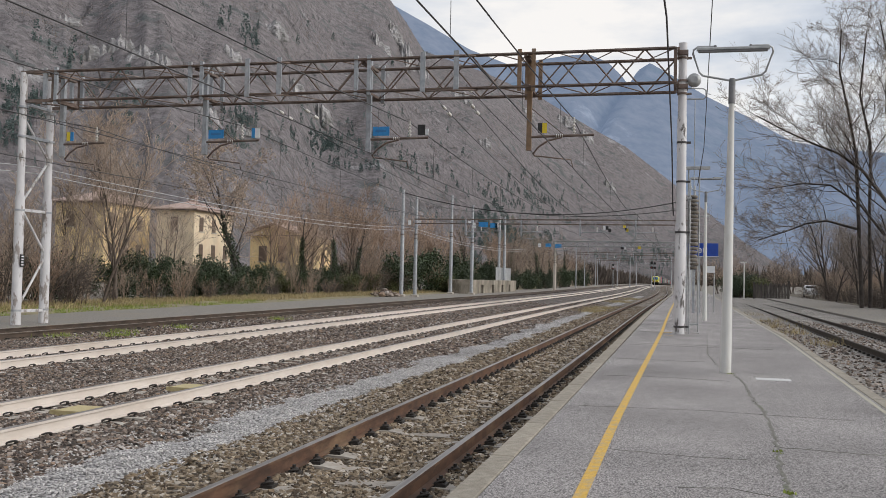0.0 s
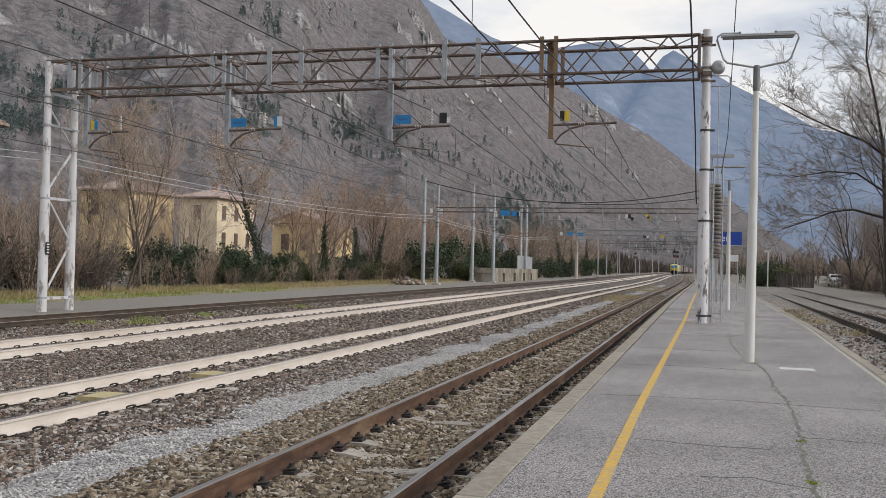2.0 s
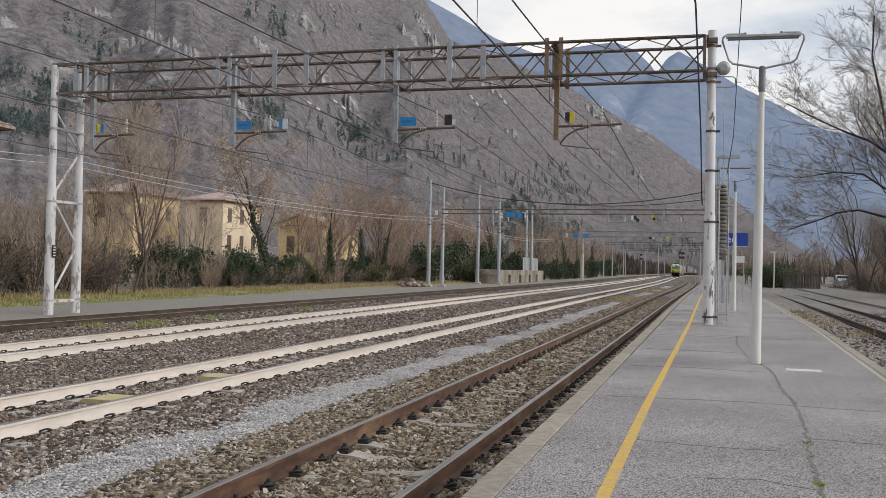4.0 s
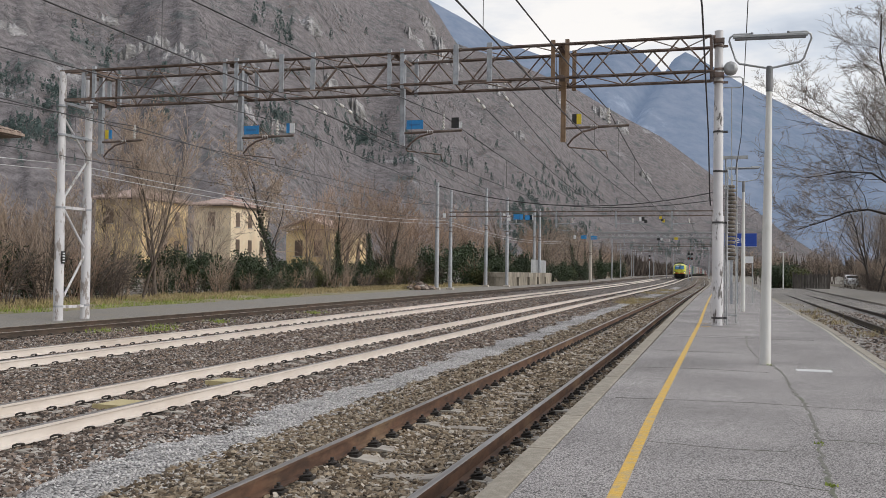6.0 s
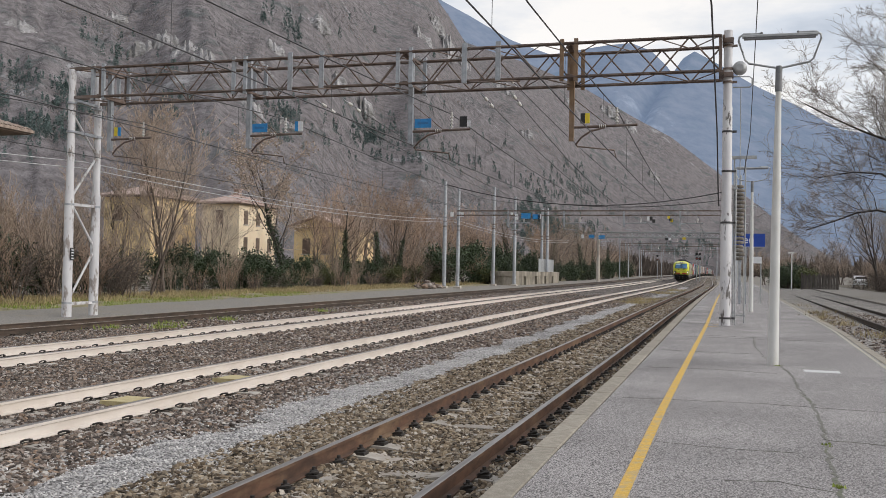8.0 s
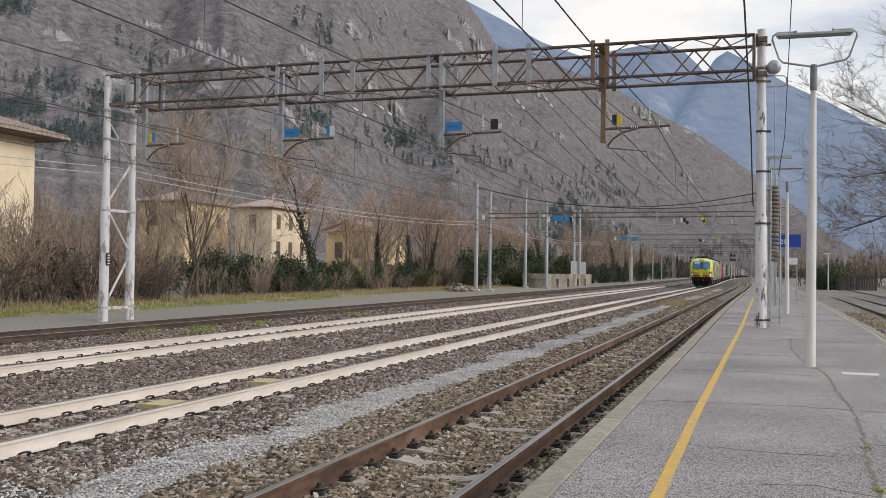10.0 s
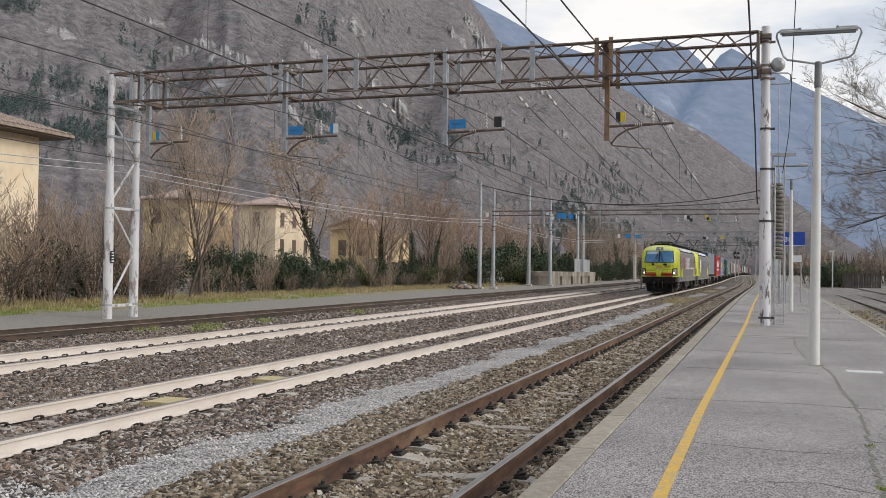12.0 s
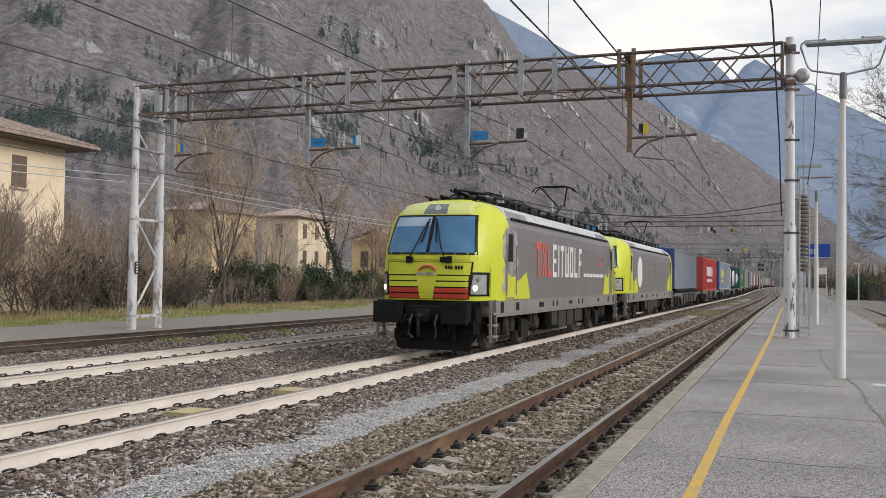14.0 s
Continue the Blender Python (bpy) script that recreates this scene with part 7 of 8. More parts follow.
# far woods on the valley floor
def valley_woods(n, h, k):
    r = np.random.RandomState(95)
    y = 330 + 800 * r.rand(n) ** 1.3
    x = np.where(r.rand(n) < .72, -30 - 260 * r.rand(n) ** 1.5, 9 + 160 * r.rand(n) ** 1.3)
    p = np.stack([x, y, np.full(n, rise(440) - .5)], -1)
    hh = h * (.5 + .7 * r.rand(n))
    az, lean = r.rand(n, k) * 6.28, r.rand(n, k) * .35
    base = np.repeat(p[:, None, :], k, 1)
    tip = base + np.stack([np.cos(az) * lean * hh[:, None], np.sin(az) * lean * hh[:, None], (.55 + .45 * r.rand(n, k)) * hh[:, None]], -1)
    side_v = np.stack([-np.sin(az + .6), np.cos(az + .6), np.zeros((n, k))], -1) * (.05 * hh)[:, None, None]
    m = base * .5 + tip * .5
    v = np.stack([base, m - side_v, tip, m + side_v], 2).reshape(-1, 3)
    tagged(link("valley_woods", from_arrays("valley_woods", v, np.arange(len(v)).reshape(-1, 4)), M_BARK), "leafless woods along the valley floor", "forest", kind="stuff")


valley_woods(5200, 9.0, 7)

# ---- rock faces on the mountainside ----
M_ROCK = mat("pale_limestone", (.23, .225, .235), (.43, .42, .42), 0.95, scale=.3, c3=(.15, .145, .14), scale3=.09, amount3=.95, lo3=.42, hi3=.6, bump=1.0, bscale=.5, stretch=(1, 1, .3), spec=.1)
_me = bpy.data.objects["mountain"].data
_co = np.empty(len(_me.vertices) * 3, np.float32)
_me.vertices.foreach_get("co", _co)
_dir = _co.reshape(-1, 3) - np.array([0, 0, EYE])
_flat = np.hypot(_dir[:, 0], _dir[:, 1])
_az, _el = np.degrees(np.arctan2(_dir[:, 0], _dir[:, 1])), np.degrees(np.arctan2(_dir[:, 2], _flat))


def rock_face(az, el, wide, high, seed):
    """A jagged limestone face standing out of the slope in a direction; wide and high in degrees."""
    i = int(np.argmin((_az - az) ** 2 + (_el - el) ** 2))
    p, dist = Vector(_co[3 * i:3 * i + 3]), float(np.hypot(*_dir[i, :2]))
    w, h = math.radians(wide) * dist, math.radians(high) * dist
    right = Vector((math.cos(math.radians(az)), -math.sin(math.radians(az)), 0))
    out = Vector((-math.sin(math.radians(az)), -math.cos(math.radians(az)), 0))
    r = np.random.RandomState(seed)
    nc, nr = 16, 12
    tops = np.clip(.6 + .2 * np.cumsum(r.normal(0, .35, nc)) / 2 + .25 * r.rand(nc), .3, 1.05)
    b = Build()
    relief = r.rand(nc)
    for j in range(nr + 1):
        for k in range(nc + 1):
            c = min(k, nc - 1)
            u = (k / nc - .5) * w * (1 - .25 * (j / nr) * r.rand())
            edge = math.sin(math.pi * k / nc) ** .5 if 0 < k < nc else 0
            v = (j / nr) * h * tops[c] * (.55 + .45 * edge)
            d = edge * (h * .14 * (1 - j / nr * .7) + relief[c] * h * .12 + r.rand() * h * .08) - h * .10 - (j / nr) ** 2 * h * .55
            b.v.append(tuple(p + right * u + Vector((0, 0, v - h * .3)) + out * d))
    b.f = [(j * (nc + 1) + k, j * (nc + 1) + k + 1, (j + 1) * (nc + 1) + k + 1, (j + 1) * (nc + 1) + k) for j in range(nr) for k in range(nc)]
    b.smooth = [False] * len(b.f)
    tagged(link("rock_face", b, M_ROCK), "pale limestone face in the wooded mountainside", "rock", group="rock faces", kind="structure")


for k, (az, el, wide, high) in enumerate(((-34.5, 12.2, 1.0, 1.1), (-33.2, 12.8, .8, 1.3), (-32.2, 12.5, .9, 1.4), (-31.4, 12.0, .7, 1.0), (-22.0, 9.8, .9, 1.6), (-23.5, 11.2, .7, 1.0), (-20.2, 12.0, .9, 1.2), (-18.6, 14.0, .8, 1.6), (-17.6, 14.6, .7, 1.8), (-16.8, 13.2, .6, 1.6), (-15.9, 12.4, .6, 1.0), (-13.6, 11.0, .8, .8), (-9.5, 10.2, .6, .7), (-7.2, 9.6, .7, .8), (-5.9, 8.7, .6, .9), (-4.4, 5.8, .5, .8), (-26.5, 8.6, .6, .7), (-28.5, 9.2, .7, .8), (-38.0, 10.8, 1.0, .8), (-41.5, 12.8, 1.0, .9), (-36.6, 13.9, .9, .8), (-27.5, 13.0, .8, 1.0), (-24.8, 14.2, .9, 1.1), (-12.0, 8.2, .6, .6), (-19.5, 8.0, .5, .8))):
    rock_face(az, el, wide * 2.5, high * 1.5, 200 + k)
# ---- houses ----
M_OCHRE = mat("ochre_render", (.76, .57, .30), (.82, .65, .38), 0.9, scale=1.2, c3=(.5, .40, .25), scale3=.5, amount3=.6, bump=.2)
M_CREAM = mat("cream_render", (.76, .61, .43), (.82, .70, .52), 0.9, scale=1.2, c3=(.52, .44, .32), scale3=.45, amount3=.6, bump=.2)
M_TILE = mat("weathered_roof_tile", (.22, .165, .135), (.40, .32, .265), 0.9, scale=3, c3=(.24, .2, .17), scale3=.6, amount3=.5, randob=.12, bump=.4)
M_TILE_PINK = mat("pinkish_roof_tile", (.38, .27, .235), (.52, .40, .355), 0.9, scale=3, c3=(.34, .27, .23), scale3=.6, amount3=.5, bump=.4)
M_SHUTTER = mat("brown_shutter", (.13, .09, .07), (.19, .14, .11), 0.7, scale=4)
M_EAVE = mat("eave_wood", (.09, .065, .05), (.15, .11, .09), 0.8, scale=4)
M_PANE = mat("dark_window", (.03, .035, .04), (.07, .075, .08), 0.15, scale=2)


def house(label, x0, x1, y0, y1, base, eave, pitch, wall_mat, tile, over, fronts, shutter, gable=None, tiles=False):
    """A rendered house; fronts: windows on its flank towards the rails and on the end towards the camera."""
    h = thing("house", label, "house", group="houses behind the thicket")
    b = Build()
    b.box(x0, y0, base, x1, y1, eave)
    wall = part("wall", b, wall_mat, h)
    ex0, ex1, ey0, ey1 = x0 - over, x1 + over, y0 - over, y1 + over
    run = min(ex1 - ex0, ey1 - ey0) / 2
    top = eave + run * pitch
    b = Build()
    if gable:
        xm = (x0 + x1) / 2
        b.prism([(ex0, eave - .05), (xm, top), (ex1, eave - .05), (ex1, eave + .12), (xm, top + .2), (ex0, eave + .12)], "y", ey0, ey1)
        part("gable", Build().prism([(x0, eave), (x1, eave), (xm, eave + run * pitch * .93)], "y", y0 + .01, y1 - .01), wall_mat, h)
    elif ey1 - ey0 > ex1 - ex0:
        xm = (ex0 + ex1) / 2
        v = [(ex0, ey0, eave), (ex1, ey0, eave), (ex1, ey1, eave), (ex0, ey1, eave), (xm, ey0 + run, top), (xm, ey1 - run, top), (ex0, ey0, eave - .14), (ex1, ey0, eave - .14), (ex1, ey1, eave - .14), (ex0, ey1, eave - .14)]
        b.add(v, [(0, 1, 4), (1, 2, 5, 4), (2, 3, 5), (3, 0, 4, 5), (6, 7, 1, 0), (7, 8, 2, 1), (8, 9, 3, 2), (9, 6, 0, 3), (9, 8, 7, 6)])
    else:
        ym = (ey0 + ey1) / 2
        v = [(ex0, ey0, eave), (ex1, ey0, eave), (ex1, ey1, eave), (ex0, ey1, eave), (ex0 + run, ym, top), (ex1 - run, ym, top), (ex0, ey0, eave - .14), (ex1, ey0, eave - .14), (ex1, ey1, eave - .14), (ex0, ey1, eave - .14)]
        b.add(v, [(0, 1, 5, 4), (1, 2, 5), (2, 3, 4, 5), (3, 0, 4), (6, 7, 1, 0), (7, 8, 2, 1), (8, 9, 3, 2), (9, 6, 0, 3), (9, 8, 7, 6)])
    roof = part("roof", b, tile, h, "tiled roof with wide eaves")
    rib = Build()
    if not gable:
        n = int((ey1 - ey0) / .32)
        for k in range(1, n):
            y = ey0 + (ey1 - ey0) * k / n
            d = min(y - ey0, ey1 - y, run)
            if d > .2:
                rib.path([(ex1 - .02, y, eave + .03), (ex1 - d, y, eave + d * pitch + .03)], .06, 5)
        tagged(part("roof_tile", rib, tile, roof), kind="stuff")
    part("eave", Build().box(x0 - over * .9, y0 - over * .9, eave - .22, x1 + over * .9, y1 + over * .9, eave - .145), M_EAVE, h)
    ch = Build().box(x0 + 1.5, (y0 + y1) / 2 - .3, eave, x0 + 2.1, (y0 + y1) / 2 + .3, top + .7)
    ch.box(x0 + 1.42, (y0 + y1) / 2 - .38, top + .7, x0 + 2.18, (y0 + y1) / 2 + .38, top + .82)
    part("chimney", ch, tile, roof)
    for face, a, z, w, hh in fronts:
        win = Build()
        sill = Build()
        if face == "x":
            win.box(x1 + .005, a - w / 2, z, x1 + .05, a + w / 2, z + hh)
            sill.box(x1 + .0, a - w / 2 - .12, z - .1, x1 + .14, a + w / 2 + .12, z - .005)
        else:
            win.box(a - w / 2, y0 - .05, z, a + w / 2, y0 - .005, z + hh)
            sill.box(a - w / 2 - .12, y0 - .14, z - .1, a + w / 2 + .12, y0, z - .005)
        wo = part("window", win, M_PANE if shutter is None else shutter, h)
        part("sill", sill, M_CONCRETE, wo)
        lv = Build()
        for q in range(9):
            zz = z + hh * (q + .5) / 9
            if face == "x":
                lv.box(x1 + .05, a - w / 2 + .08, zz - .03, x1 + .07, a + w / 2 - .08, zz + .03)
            else:
                lv.box(a - w / 2 + .08, y0 - .07, zz - .03, a + w / 2 - .08, y0 - .05, zz + .03)
        part("louvre", lv, shutter or M_SHUTTER, wo)
    return h


house("ochre rendered house with weathered tiled hip roof", -46.5, -36.3, 27.0, 40.0, -.2, 8.75, .34, M_CREAM, M_TILE, 1.25,
      [("x", y, z, .95, 1.6) for y in (30.5, 33.6, 36.8) for z in (6.2, 2.9)] + [("x", 36.2, 2.6, 1.3, 2.3)], M_SHUTTER)
house("yellow rendered two-storey house behind bare trees", -61, -55.5, 82.2, 90.6, 0, 8.9, .34, M_OCHRE, M_TILE_PINK, .6,
      [("x", y, z, .9, 1.5) for y in (83.5, 86, 88.5) for z in (6.3, 3.2)] + [("y", x, 6.3, .9, 1.5) for x in (-57.2, -59.3)], M_SHUTTER)
house("cream rendered house with brown shutters and tiled roof", -51.2, -47.0, 84.8, 92.8, 0, 8.35, .32, M_CREAM, M_TILE_PINK, .5,
      [("x", y, z, .75, 1.4) for y in (86.2, 88.8, 91.4) for z in (6.1, 3.4)] + [("y", x, 6.1, .8, 1.4) for x in (-49.2,)], M_SHUTTER)
house("long ochre house with low pinkish tiled gable roof", -48.2, -42.6, 100, 111.2, 0, 6.6, .32, M_OCHRE, M_TILE_PINK, .6,
      [("x", y, 3.2, 1.0, 1.6) for y in (102, 105, 108.5)] + [("y", -44.2, 3.4, 1.0, 1.8), ("y", -46.6, 3.4, 1.0, 1.8)], M_SHUTTER, gable=True)

# ---- loading bank beside the far poles ----
M_BANK = mat("stained_concrete", (.22, .19, .15), (.40, .36, .30), 0.95, scale=1.1, c3=(.09, .08, .06), scale3=.5, amount3=.8, lo3=.45, hi3=.62, stretch=(1, 1, .4), bump=.4)
bank = thing("loading_bank", "low weathered concrete loading bank with dark openings", "wall", pose(0, 0, rise(125) - .25))
b = Build()
for y0, y1 in ((112, 117), (118.4, 124), (125.6, 131), (132.5, 137), (138.2, 143)):
    b.box(-27.5, y0, 0, -24.4, y1, 1.55)
b.box(-27.55, 111.9, 1.12, -24.36, 143.1, 1.75, .04)
b.box(-27.45, 112.05, .01, -26.6, 142.95, 1.1)
part("bank_wall", b, M_BANK, bank)
for k in range(12):
    y = 131 + k
    part("fence_panel", Build().box(-25.3, y, 1.75, -25.24, y + .9, 3.6), M_TUBE, bank)
stone_heap = thing("rubble_heap", "low heap of grey rubble beside the poles", "rubble", pose(-27.6, 86.5, rise(86) - .2))
b = Build()
for k in range(26):
    a, r = random.random() * 6.28, random.random() ** .6 * 2.2
    s = random.uniform(.18, .4)
    b.lathe((math.cos(a) * r * .6, math.sin(a) * r, .1 + (2.2 - r) * .25), (random.uniform(-.3, .3), random.uniform(-.3, .3), 1), [(-s * .5, s * .6), (0, s), (s * .6, s * .5)], 6, False)
part("rubble", b, M_STONE, stone_heap)

M_MOULD = mat("leaf_mould", (.06, .048, .036), (.13, .105, .08), 0.95, scale=4, c3=(.10, .11, .05), scale3=.4, amount3=.6, bump=.6, bscale=20)
# ---- across the platform: road, crossing, car, lamp ----
strip("side_road", 8.4, 13.2, -14, 180, -.1, .27, M_PATH, "pale dusty road beside the siding", "road")
strip("woodland_floor", 13.2, 60, 30, 175, -.1, .285, M_MOULD, "dark leaf-strewn woodland floor under the bare trees", "ground")
strip("siding_ballast", 2.2, 8.4, -14, 140, -.2, .16, M_BALLAST_PALE, "grey stone ballast round the siding", "ballast", 0.008)
b = Build()
b.box(3.3, 84, .28, 9.6, 87, .345, .01)
tagged(link("crossing_slab", b, M_CONCRETE), "pale concrete crossing slab over the siding", "crossing", kind="structure")


def parked_car(m):
    c = thing("parked_car", "white parked car at the edge of the woods", "car", m)
    b = Build()
    b.prism([(-2.0, .35), (2.0, .35), (2.05, .7), (1.9, .92), (1.05, 1.0), (.45, 1.42), (-1.2, 1.45), (-1.85, 1.0), (-2.05, .8)], "x", -.84, .84)
    part("body", b, M_PLATE_WHITE, c)
    for y in (-1.25, 1.25):
        for s in (-1, 1):
            w = part("wheel", Build().lathe((s * .7, y, .31), (s, 0, 0), [(0, .31), (.16, .31), (.17, .2)], 16), M_BLACK, c)
            part("rim", Build().lathe((s * .87, y, .31), (s, 0, 0), [(0, .19), (.01, .18)], 12), M_GALV, w)
    part("windscreen", Build().add([(-.7, 1.08, 1.02), (.7, 1.08, 1.02), (.6, .5, 1.40), (-.6, .5, 1.40), (-.7, 1.0, 1.0), (.7, 1.0, 1.0), (.6, .46, 1.38), (-.6, .46, 1.38)], [(0, 1, 2, 3), (4, 7, 6, 5), (0, 4, 5, 1), (1, 5, 6, 2), (2, 6, 7, 3), (3, 7, 4, 0)]), M_PANE, c)
    part("rear_window", Build().box(-.62, -1.75, 1.02, .62, -1.45, 1.32), M_PANE, c)
    for s in (-1, 1):
        part("side_window", Build().prism([(-1.1, 1.0), (.85, 1.0), (.4, 1.36), (-1.0, 1.38)], "x", s * .84 - .01, s * .84 + .01), M_PANE, c)
        part("headlight", Build().box(s * .62 - .14, -2.08, .72, s * .62 + .14, -2.0, .86), M_LAMP_GLASS, c)
    return c


parked_car(pose(15.1, 119, .29 + rise(119), 0, 0, -6))
fence = thing("garden_fence", "dark weathered board fence with posts at the crossing", "fence", pose(7.7, 104.5, .2 + rise(104)))
M_FENCE = mat("dark_fence_board", (.05, .045, .042), (.12, .105, .095), 0.9, scale=5, randob=.3, stretch=(1, 1, .2))
for k in range(22):
    part("board", Build().box(k * .15, -.02, .05, k * .15 + .13, .01, 1.55 + .12 * math.sin(k * 2.1)), M_FENCE, fence)
for x, h in ((-.1, 1.75), (1.6, 1.7), (3.36, 2.0)):
    part("post", Build().box(x - .09, .02, 0, x + .09, .2, h, .03), M_FENCE, fence)
for z in (.45, 1.3):
    part("cross_rail", Build().box(-.1, .012, z, 3.4, .06, z + .1), M_FENCE, fence)
lampc = thing("road_lamp", "small white road lamp on a slim post", "street lamp", pose(6.3, 100, .25 + rise(100)))
part("post", Build().path([(0, 0, 0), (0, 0, 3.6)], .06, 8), M_LAMP, lampc)
part("lamp_head", Build().box(-.35, -.12, 3.6, .25, .12, 3.72, .03), M_LAMP, lampc)

# yellow boards between the rails of the middle track
for x, y in ((T2 - .03, 11.75), (T2 - .03, 14.8)):
    t = thing("board_plate", "yellowed board lying between the whitewashed rails", "board", pose(x, y, -.15), group="boards between the rails")
    part("plank", Build().box(-.30, -.30, -.05, .30, .30, .0, .01), M_YWOOD, t)
    part("edge_plank", Build().box(-.30, -.35, -.06, .30, -.305, .012), M_YWOOD, t)


# ---- cracks and stains in the platform ----
def crack(points, w, seed, label="dark mossy crack in the asphalt"):
    r = random.Random(seed)
    b = Build()
    pts = []
    for (xa, ya), (xb, yb) in zip(points, points[1:]):
        n = max(3, int(math.hypot(xb - xa, yb - ya) / .10))
        pts += [(xa + (xb - xa) * k / n + r.gauss(0, .014), ya + (yb - ya) * k / n + r.gauss(0, .014)) for k in range(n)]
    pts.append(points[-1])
    v, f = [], []
    for k, (x, y) in enumerate(pts):
        x2, y2 = pts[min(k + 1, len(pts) - 1)]
        x1, y1 = pts[max(k - 1, 0)]
        L = math.hypot(x2 - x1, y2 - y1) or 1
        nx, ny = -(y2 - y1) / L, (x2 - x1) / L
        ww = w * r.uniform(.35, 1.1)
        z = PZ + rise(y) + .003
        v += [(x + nx * ww, y + ny * ww, z), (x - nx * ww, y - ny * ww, z), (x, y, z - .02)]
        if k:
            o = 3 * k
            f += [(o - 3, o, o + 1, o - 2), (o - 3, o - 1, o + 2, o), (o - 2, o + 1, o + 2, o - 1)]
    b.add(v, f)
    return tagged(link("platform_crack", b, M_CRACK), label, "crack", group="platform cracks", kind="structure")


crack([(.92, 17.2), (1.0, 15.6), (.98, 14), (1.02, 12), (.95, 10), (.85, 8.6), (.80, 7.2), (.78, 5)], .022, 1)
crack([(.80, 17.4), (.7, 19.5), (.62, 22), (.7, 25)], .013, 2)
for k, (y, x0, x1) in enumerate(((11.9, -1.2, 2.0), (8.9, -.6, .6), (15.9, -1.2, .8), (9.6, .9, 2.4), (24.6, -1.2, .9), (24.1, -1.2, 2.2), (30.4, -1.2, .6), (19.6, -1.2, .5), (7.4, 0, .8))):
    crack([(x0, y), ((x0 + x1) / 2, y + .12 * (-1) ** k), (x1, y - .1)], .006, 10 + k, "fine crack across the platform asphalt")


for y in (28.75, 30.2):
    b = Build().box(-.605, y, PZ - .01, -.2, y + .07, PZ + rise(y) + .004)
    tagged(link("mast_marking", b, M_YELLOW), "short yellow floor mark beside the mast", "line", group="mast markings", kind="structure")

# ---- loose ballast stones ----
def stones(name, n, xr, yr, size, material, label, zf, power=1.0, avoid=()):
    r = np.random.RandomState(len(name) + n)
    x, y = r.uniform(*xr, n), yr[0] + (yr[1] - yr[0]) * r.rand(n) ** power
    keep = np.ones(n, bool)
    for a, w in avoid:
        keep &= np.abs(x - a) > w
    x, y = x[keep], y[keep]
    n = len(x)
    z = zf(x, y) + np.array([rise(v) for v in y])
    s = size * (.45 + .8 * r.rand(n) ** 1.5)
    base = np.array([[1, 0, 0], [-.5, .87, 0], [-.5, -.87, 0], [.4, .5, .75], [-.7, .1, .7], [.35, -.55, .8]])
    jit = base[None] + r.normal(0, .22, (n, 6, 3))
    a = r.rand(n) * 6.28
    ca, sa = np.cos(a), np.sin(a)
    X = jit[..., 0] * ca[:, None] - jit[..., 1] * sa[:, None]
    Y = jit[..., 0] * sa[:, None] + jit[..., 1] * ca[:, None]
    el = (.75 + .5 * r.rand(n))[:, None]
    v = np.stack([x[:, None] + X * s[:, None] * el, y[:, None] + Y * s[:, None] / el, z[:, None] + (jit[..., 2] - .1) * s[:, None] * .95], -1).reshape(-1, 3)
    tri = np.array([[3, 4, 5], [0, 1, 3], [1, 4, 3], [1, 2, 4], [2, 5, 4], [2, 0, 5], [0, 3, 5]])
    f = (np.arange(n)[:, None, None] * 6 + tri[None]).reshape(-1, 3)
    return tagged(link(name, from_arrays(name, v, f), material), label, "stones", kind="stuff")


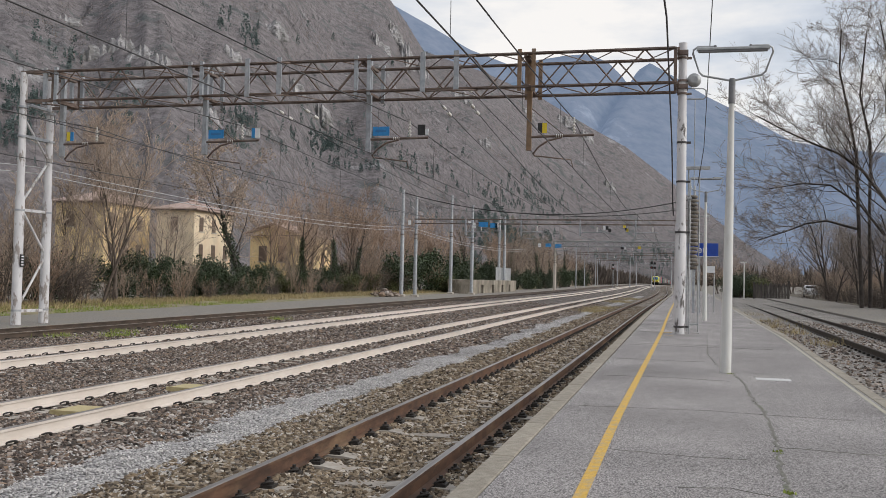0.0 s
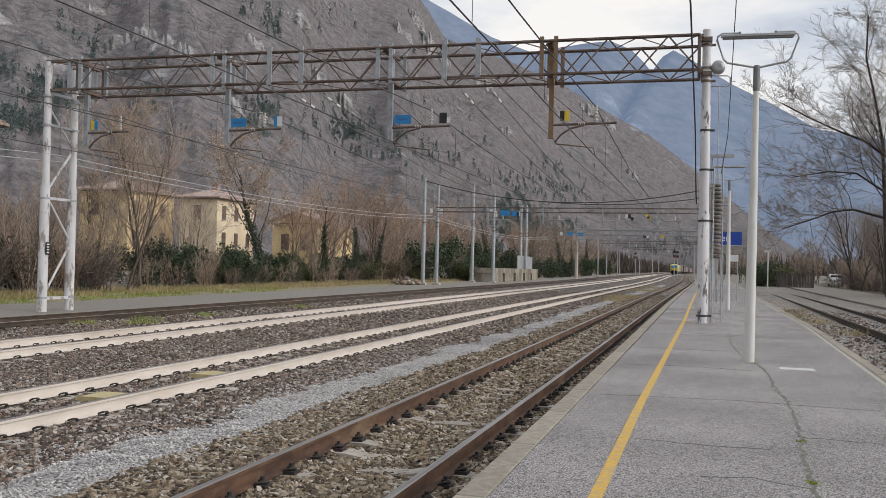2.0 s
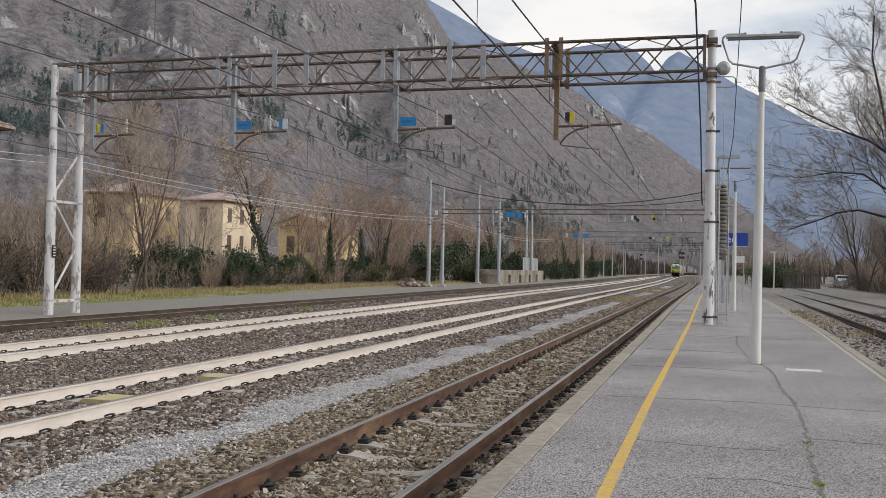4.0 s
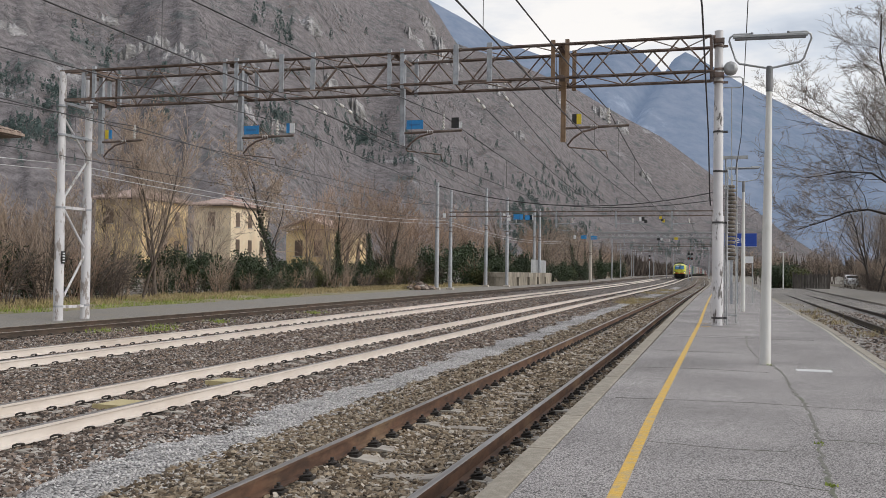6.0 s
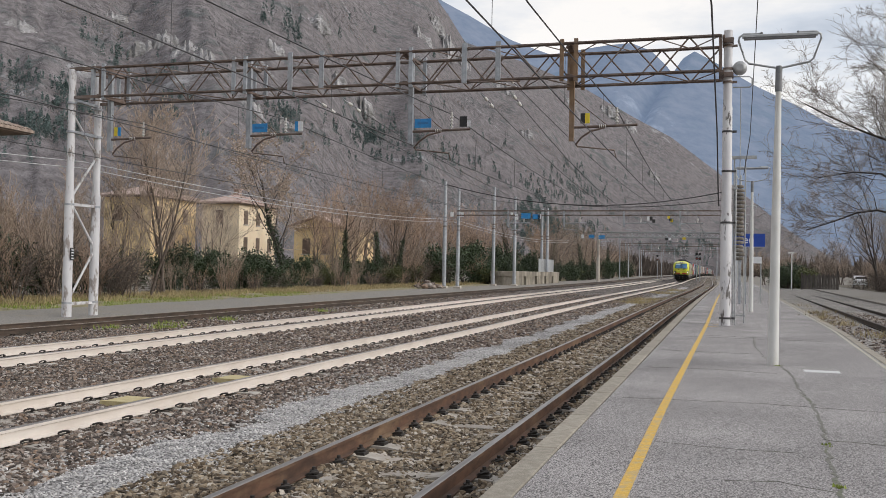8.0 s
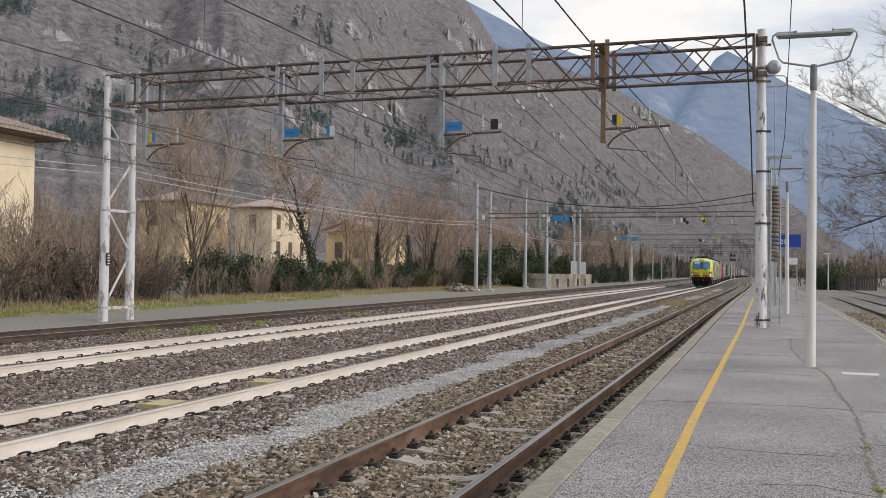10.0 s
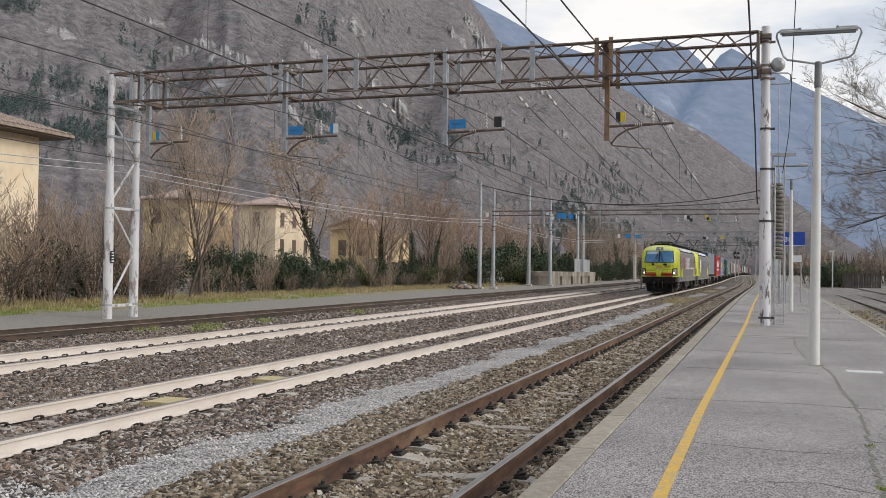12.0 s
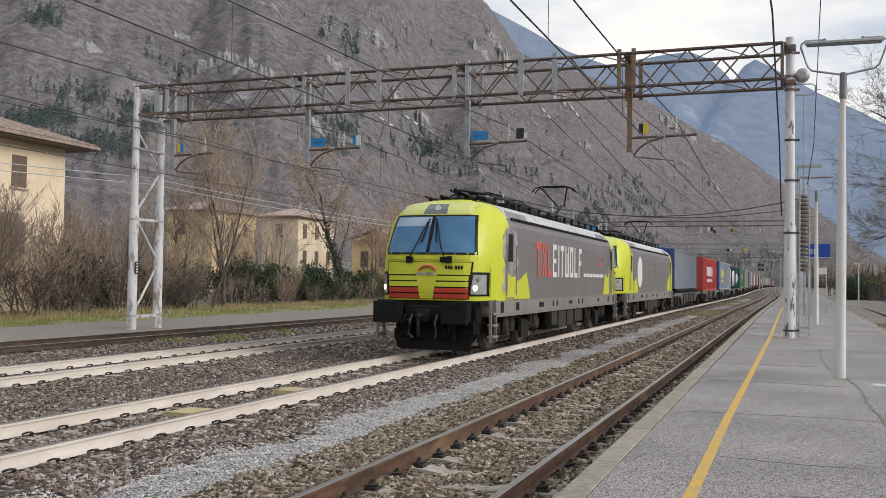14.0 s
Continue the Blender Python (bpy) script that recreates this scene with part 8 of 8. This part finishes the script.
RAILS = [(t + s * GAUGE, .085) for t in (T1, T2, T3, T4) for s in (-1, 1)]
walk_z = lambda X, Y: -0.265 + 0.035 * np.cos((X + 5.65) / .6 * 1.5) + .02 * lumps(X, Y, 17, .9) + 0.03 * np.clip(lumps(X, Y, 18, 7), -1, 1)
stones("brown_ballast_stones", 46000, (-5.25, -1.6), (4.5, 22), .036, M_STONE_RUST, "loose brown ballast stones between the rails", lambda X, Y: np.maximum(bed_z(X, Y), np.where(X < -5.05, walk_z(X, Y), -1)) - .004, 1.6, RAILS)
stones("brown_ballast_stones_far", 24000, (-5.3, -1.6), (16, 75), .052, M_STONE_RUST, "loose brown ballast stones further along", lambda X, Y: bed_z(X, Y) - .004, 1.5, RAILS)
stones("grey_ballast_stones", 118000, (-18.2, -6.0), (7, 30), .036, M_STONE, "loose grey ballast stones round the tracks", lambda X, Y: bed_z(X, Y) - .004, 1.35, RAILS)
stones("grey_ballast_stones_far", 52000, (-20.3, -6.0), (24, 80), .060, M_STONE, "loose grey ballast stones further along", lambda X, Y: bed_z(X, Y) - .004, 1.4, RAILS)
stones("gravel_chips", 19000, (-6.6, -4.75), (5, 22), .016, M_CHIP, "pale gravel chips on the strip between the tracks", lambda X, Y: np.maximum(bed_z(X, Y), np.where(np.abs(X + 5.65) < .6, walk_z(X, Y), -1)), 1.5)
stones("siding_stones", 8000, (2.95, 8.3), (9, 45), .045, M_STONE, "grey ballast stones round the siding", lambda X, Y: X * 0 + .16, 1.3, [(4.95 + s * GAUGE + .3, .2) for s in (-1, 1)])


SPEED, FRONT_AT_END = 27.5, 20.5    # metres a second; where the first buffer stands at 14 s


def on_line(y0, length):
    """The pose of a vehicle whose front stands at y0 on the middle track."""
    y1 = y0 + length
    x0, x1, z0, z1 = T2 + bend(y0), T2 + bend(y1), rise(y0), rise(y1)
    return pose(x0, y0, z0, math.degrees(math.atan2(z1 - z0, length)), 0, -math.degrees(math.atan2(x1 - x0, length)))


def motions():
    for vehicle, back, length in TRAIN:
        rows = []
        for k in range(29):
            t = 0.5 * k
            rows.append((t, on_line(FRONT_AT_END + SPEED * (14.0 - t) + back, length)))
        walk(vehicle, rows)
    # the locomotives' wheels roll
    for vehicle, back, length in TRAIN[:2]:
        for wheels in [o for o in vehicle.children if o.name.startswith("wheelset")]:
            place = wheels.matrix_basis.translation.copy()
            turn = math.degrees(SPEED / FPS / place.z)
            walk(wheels, [(k / FPS, pose(place.x, place.y, place.z, turn * k, 0, 0)) for k in range(421)])


motions()
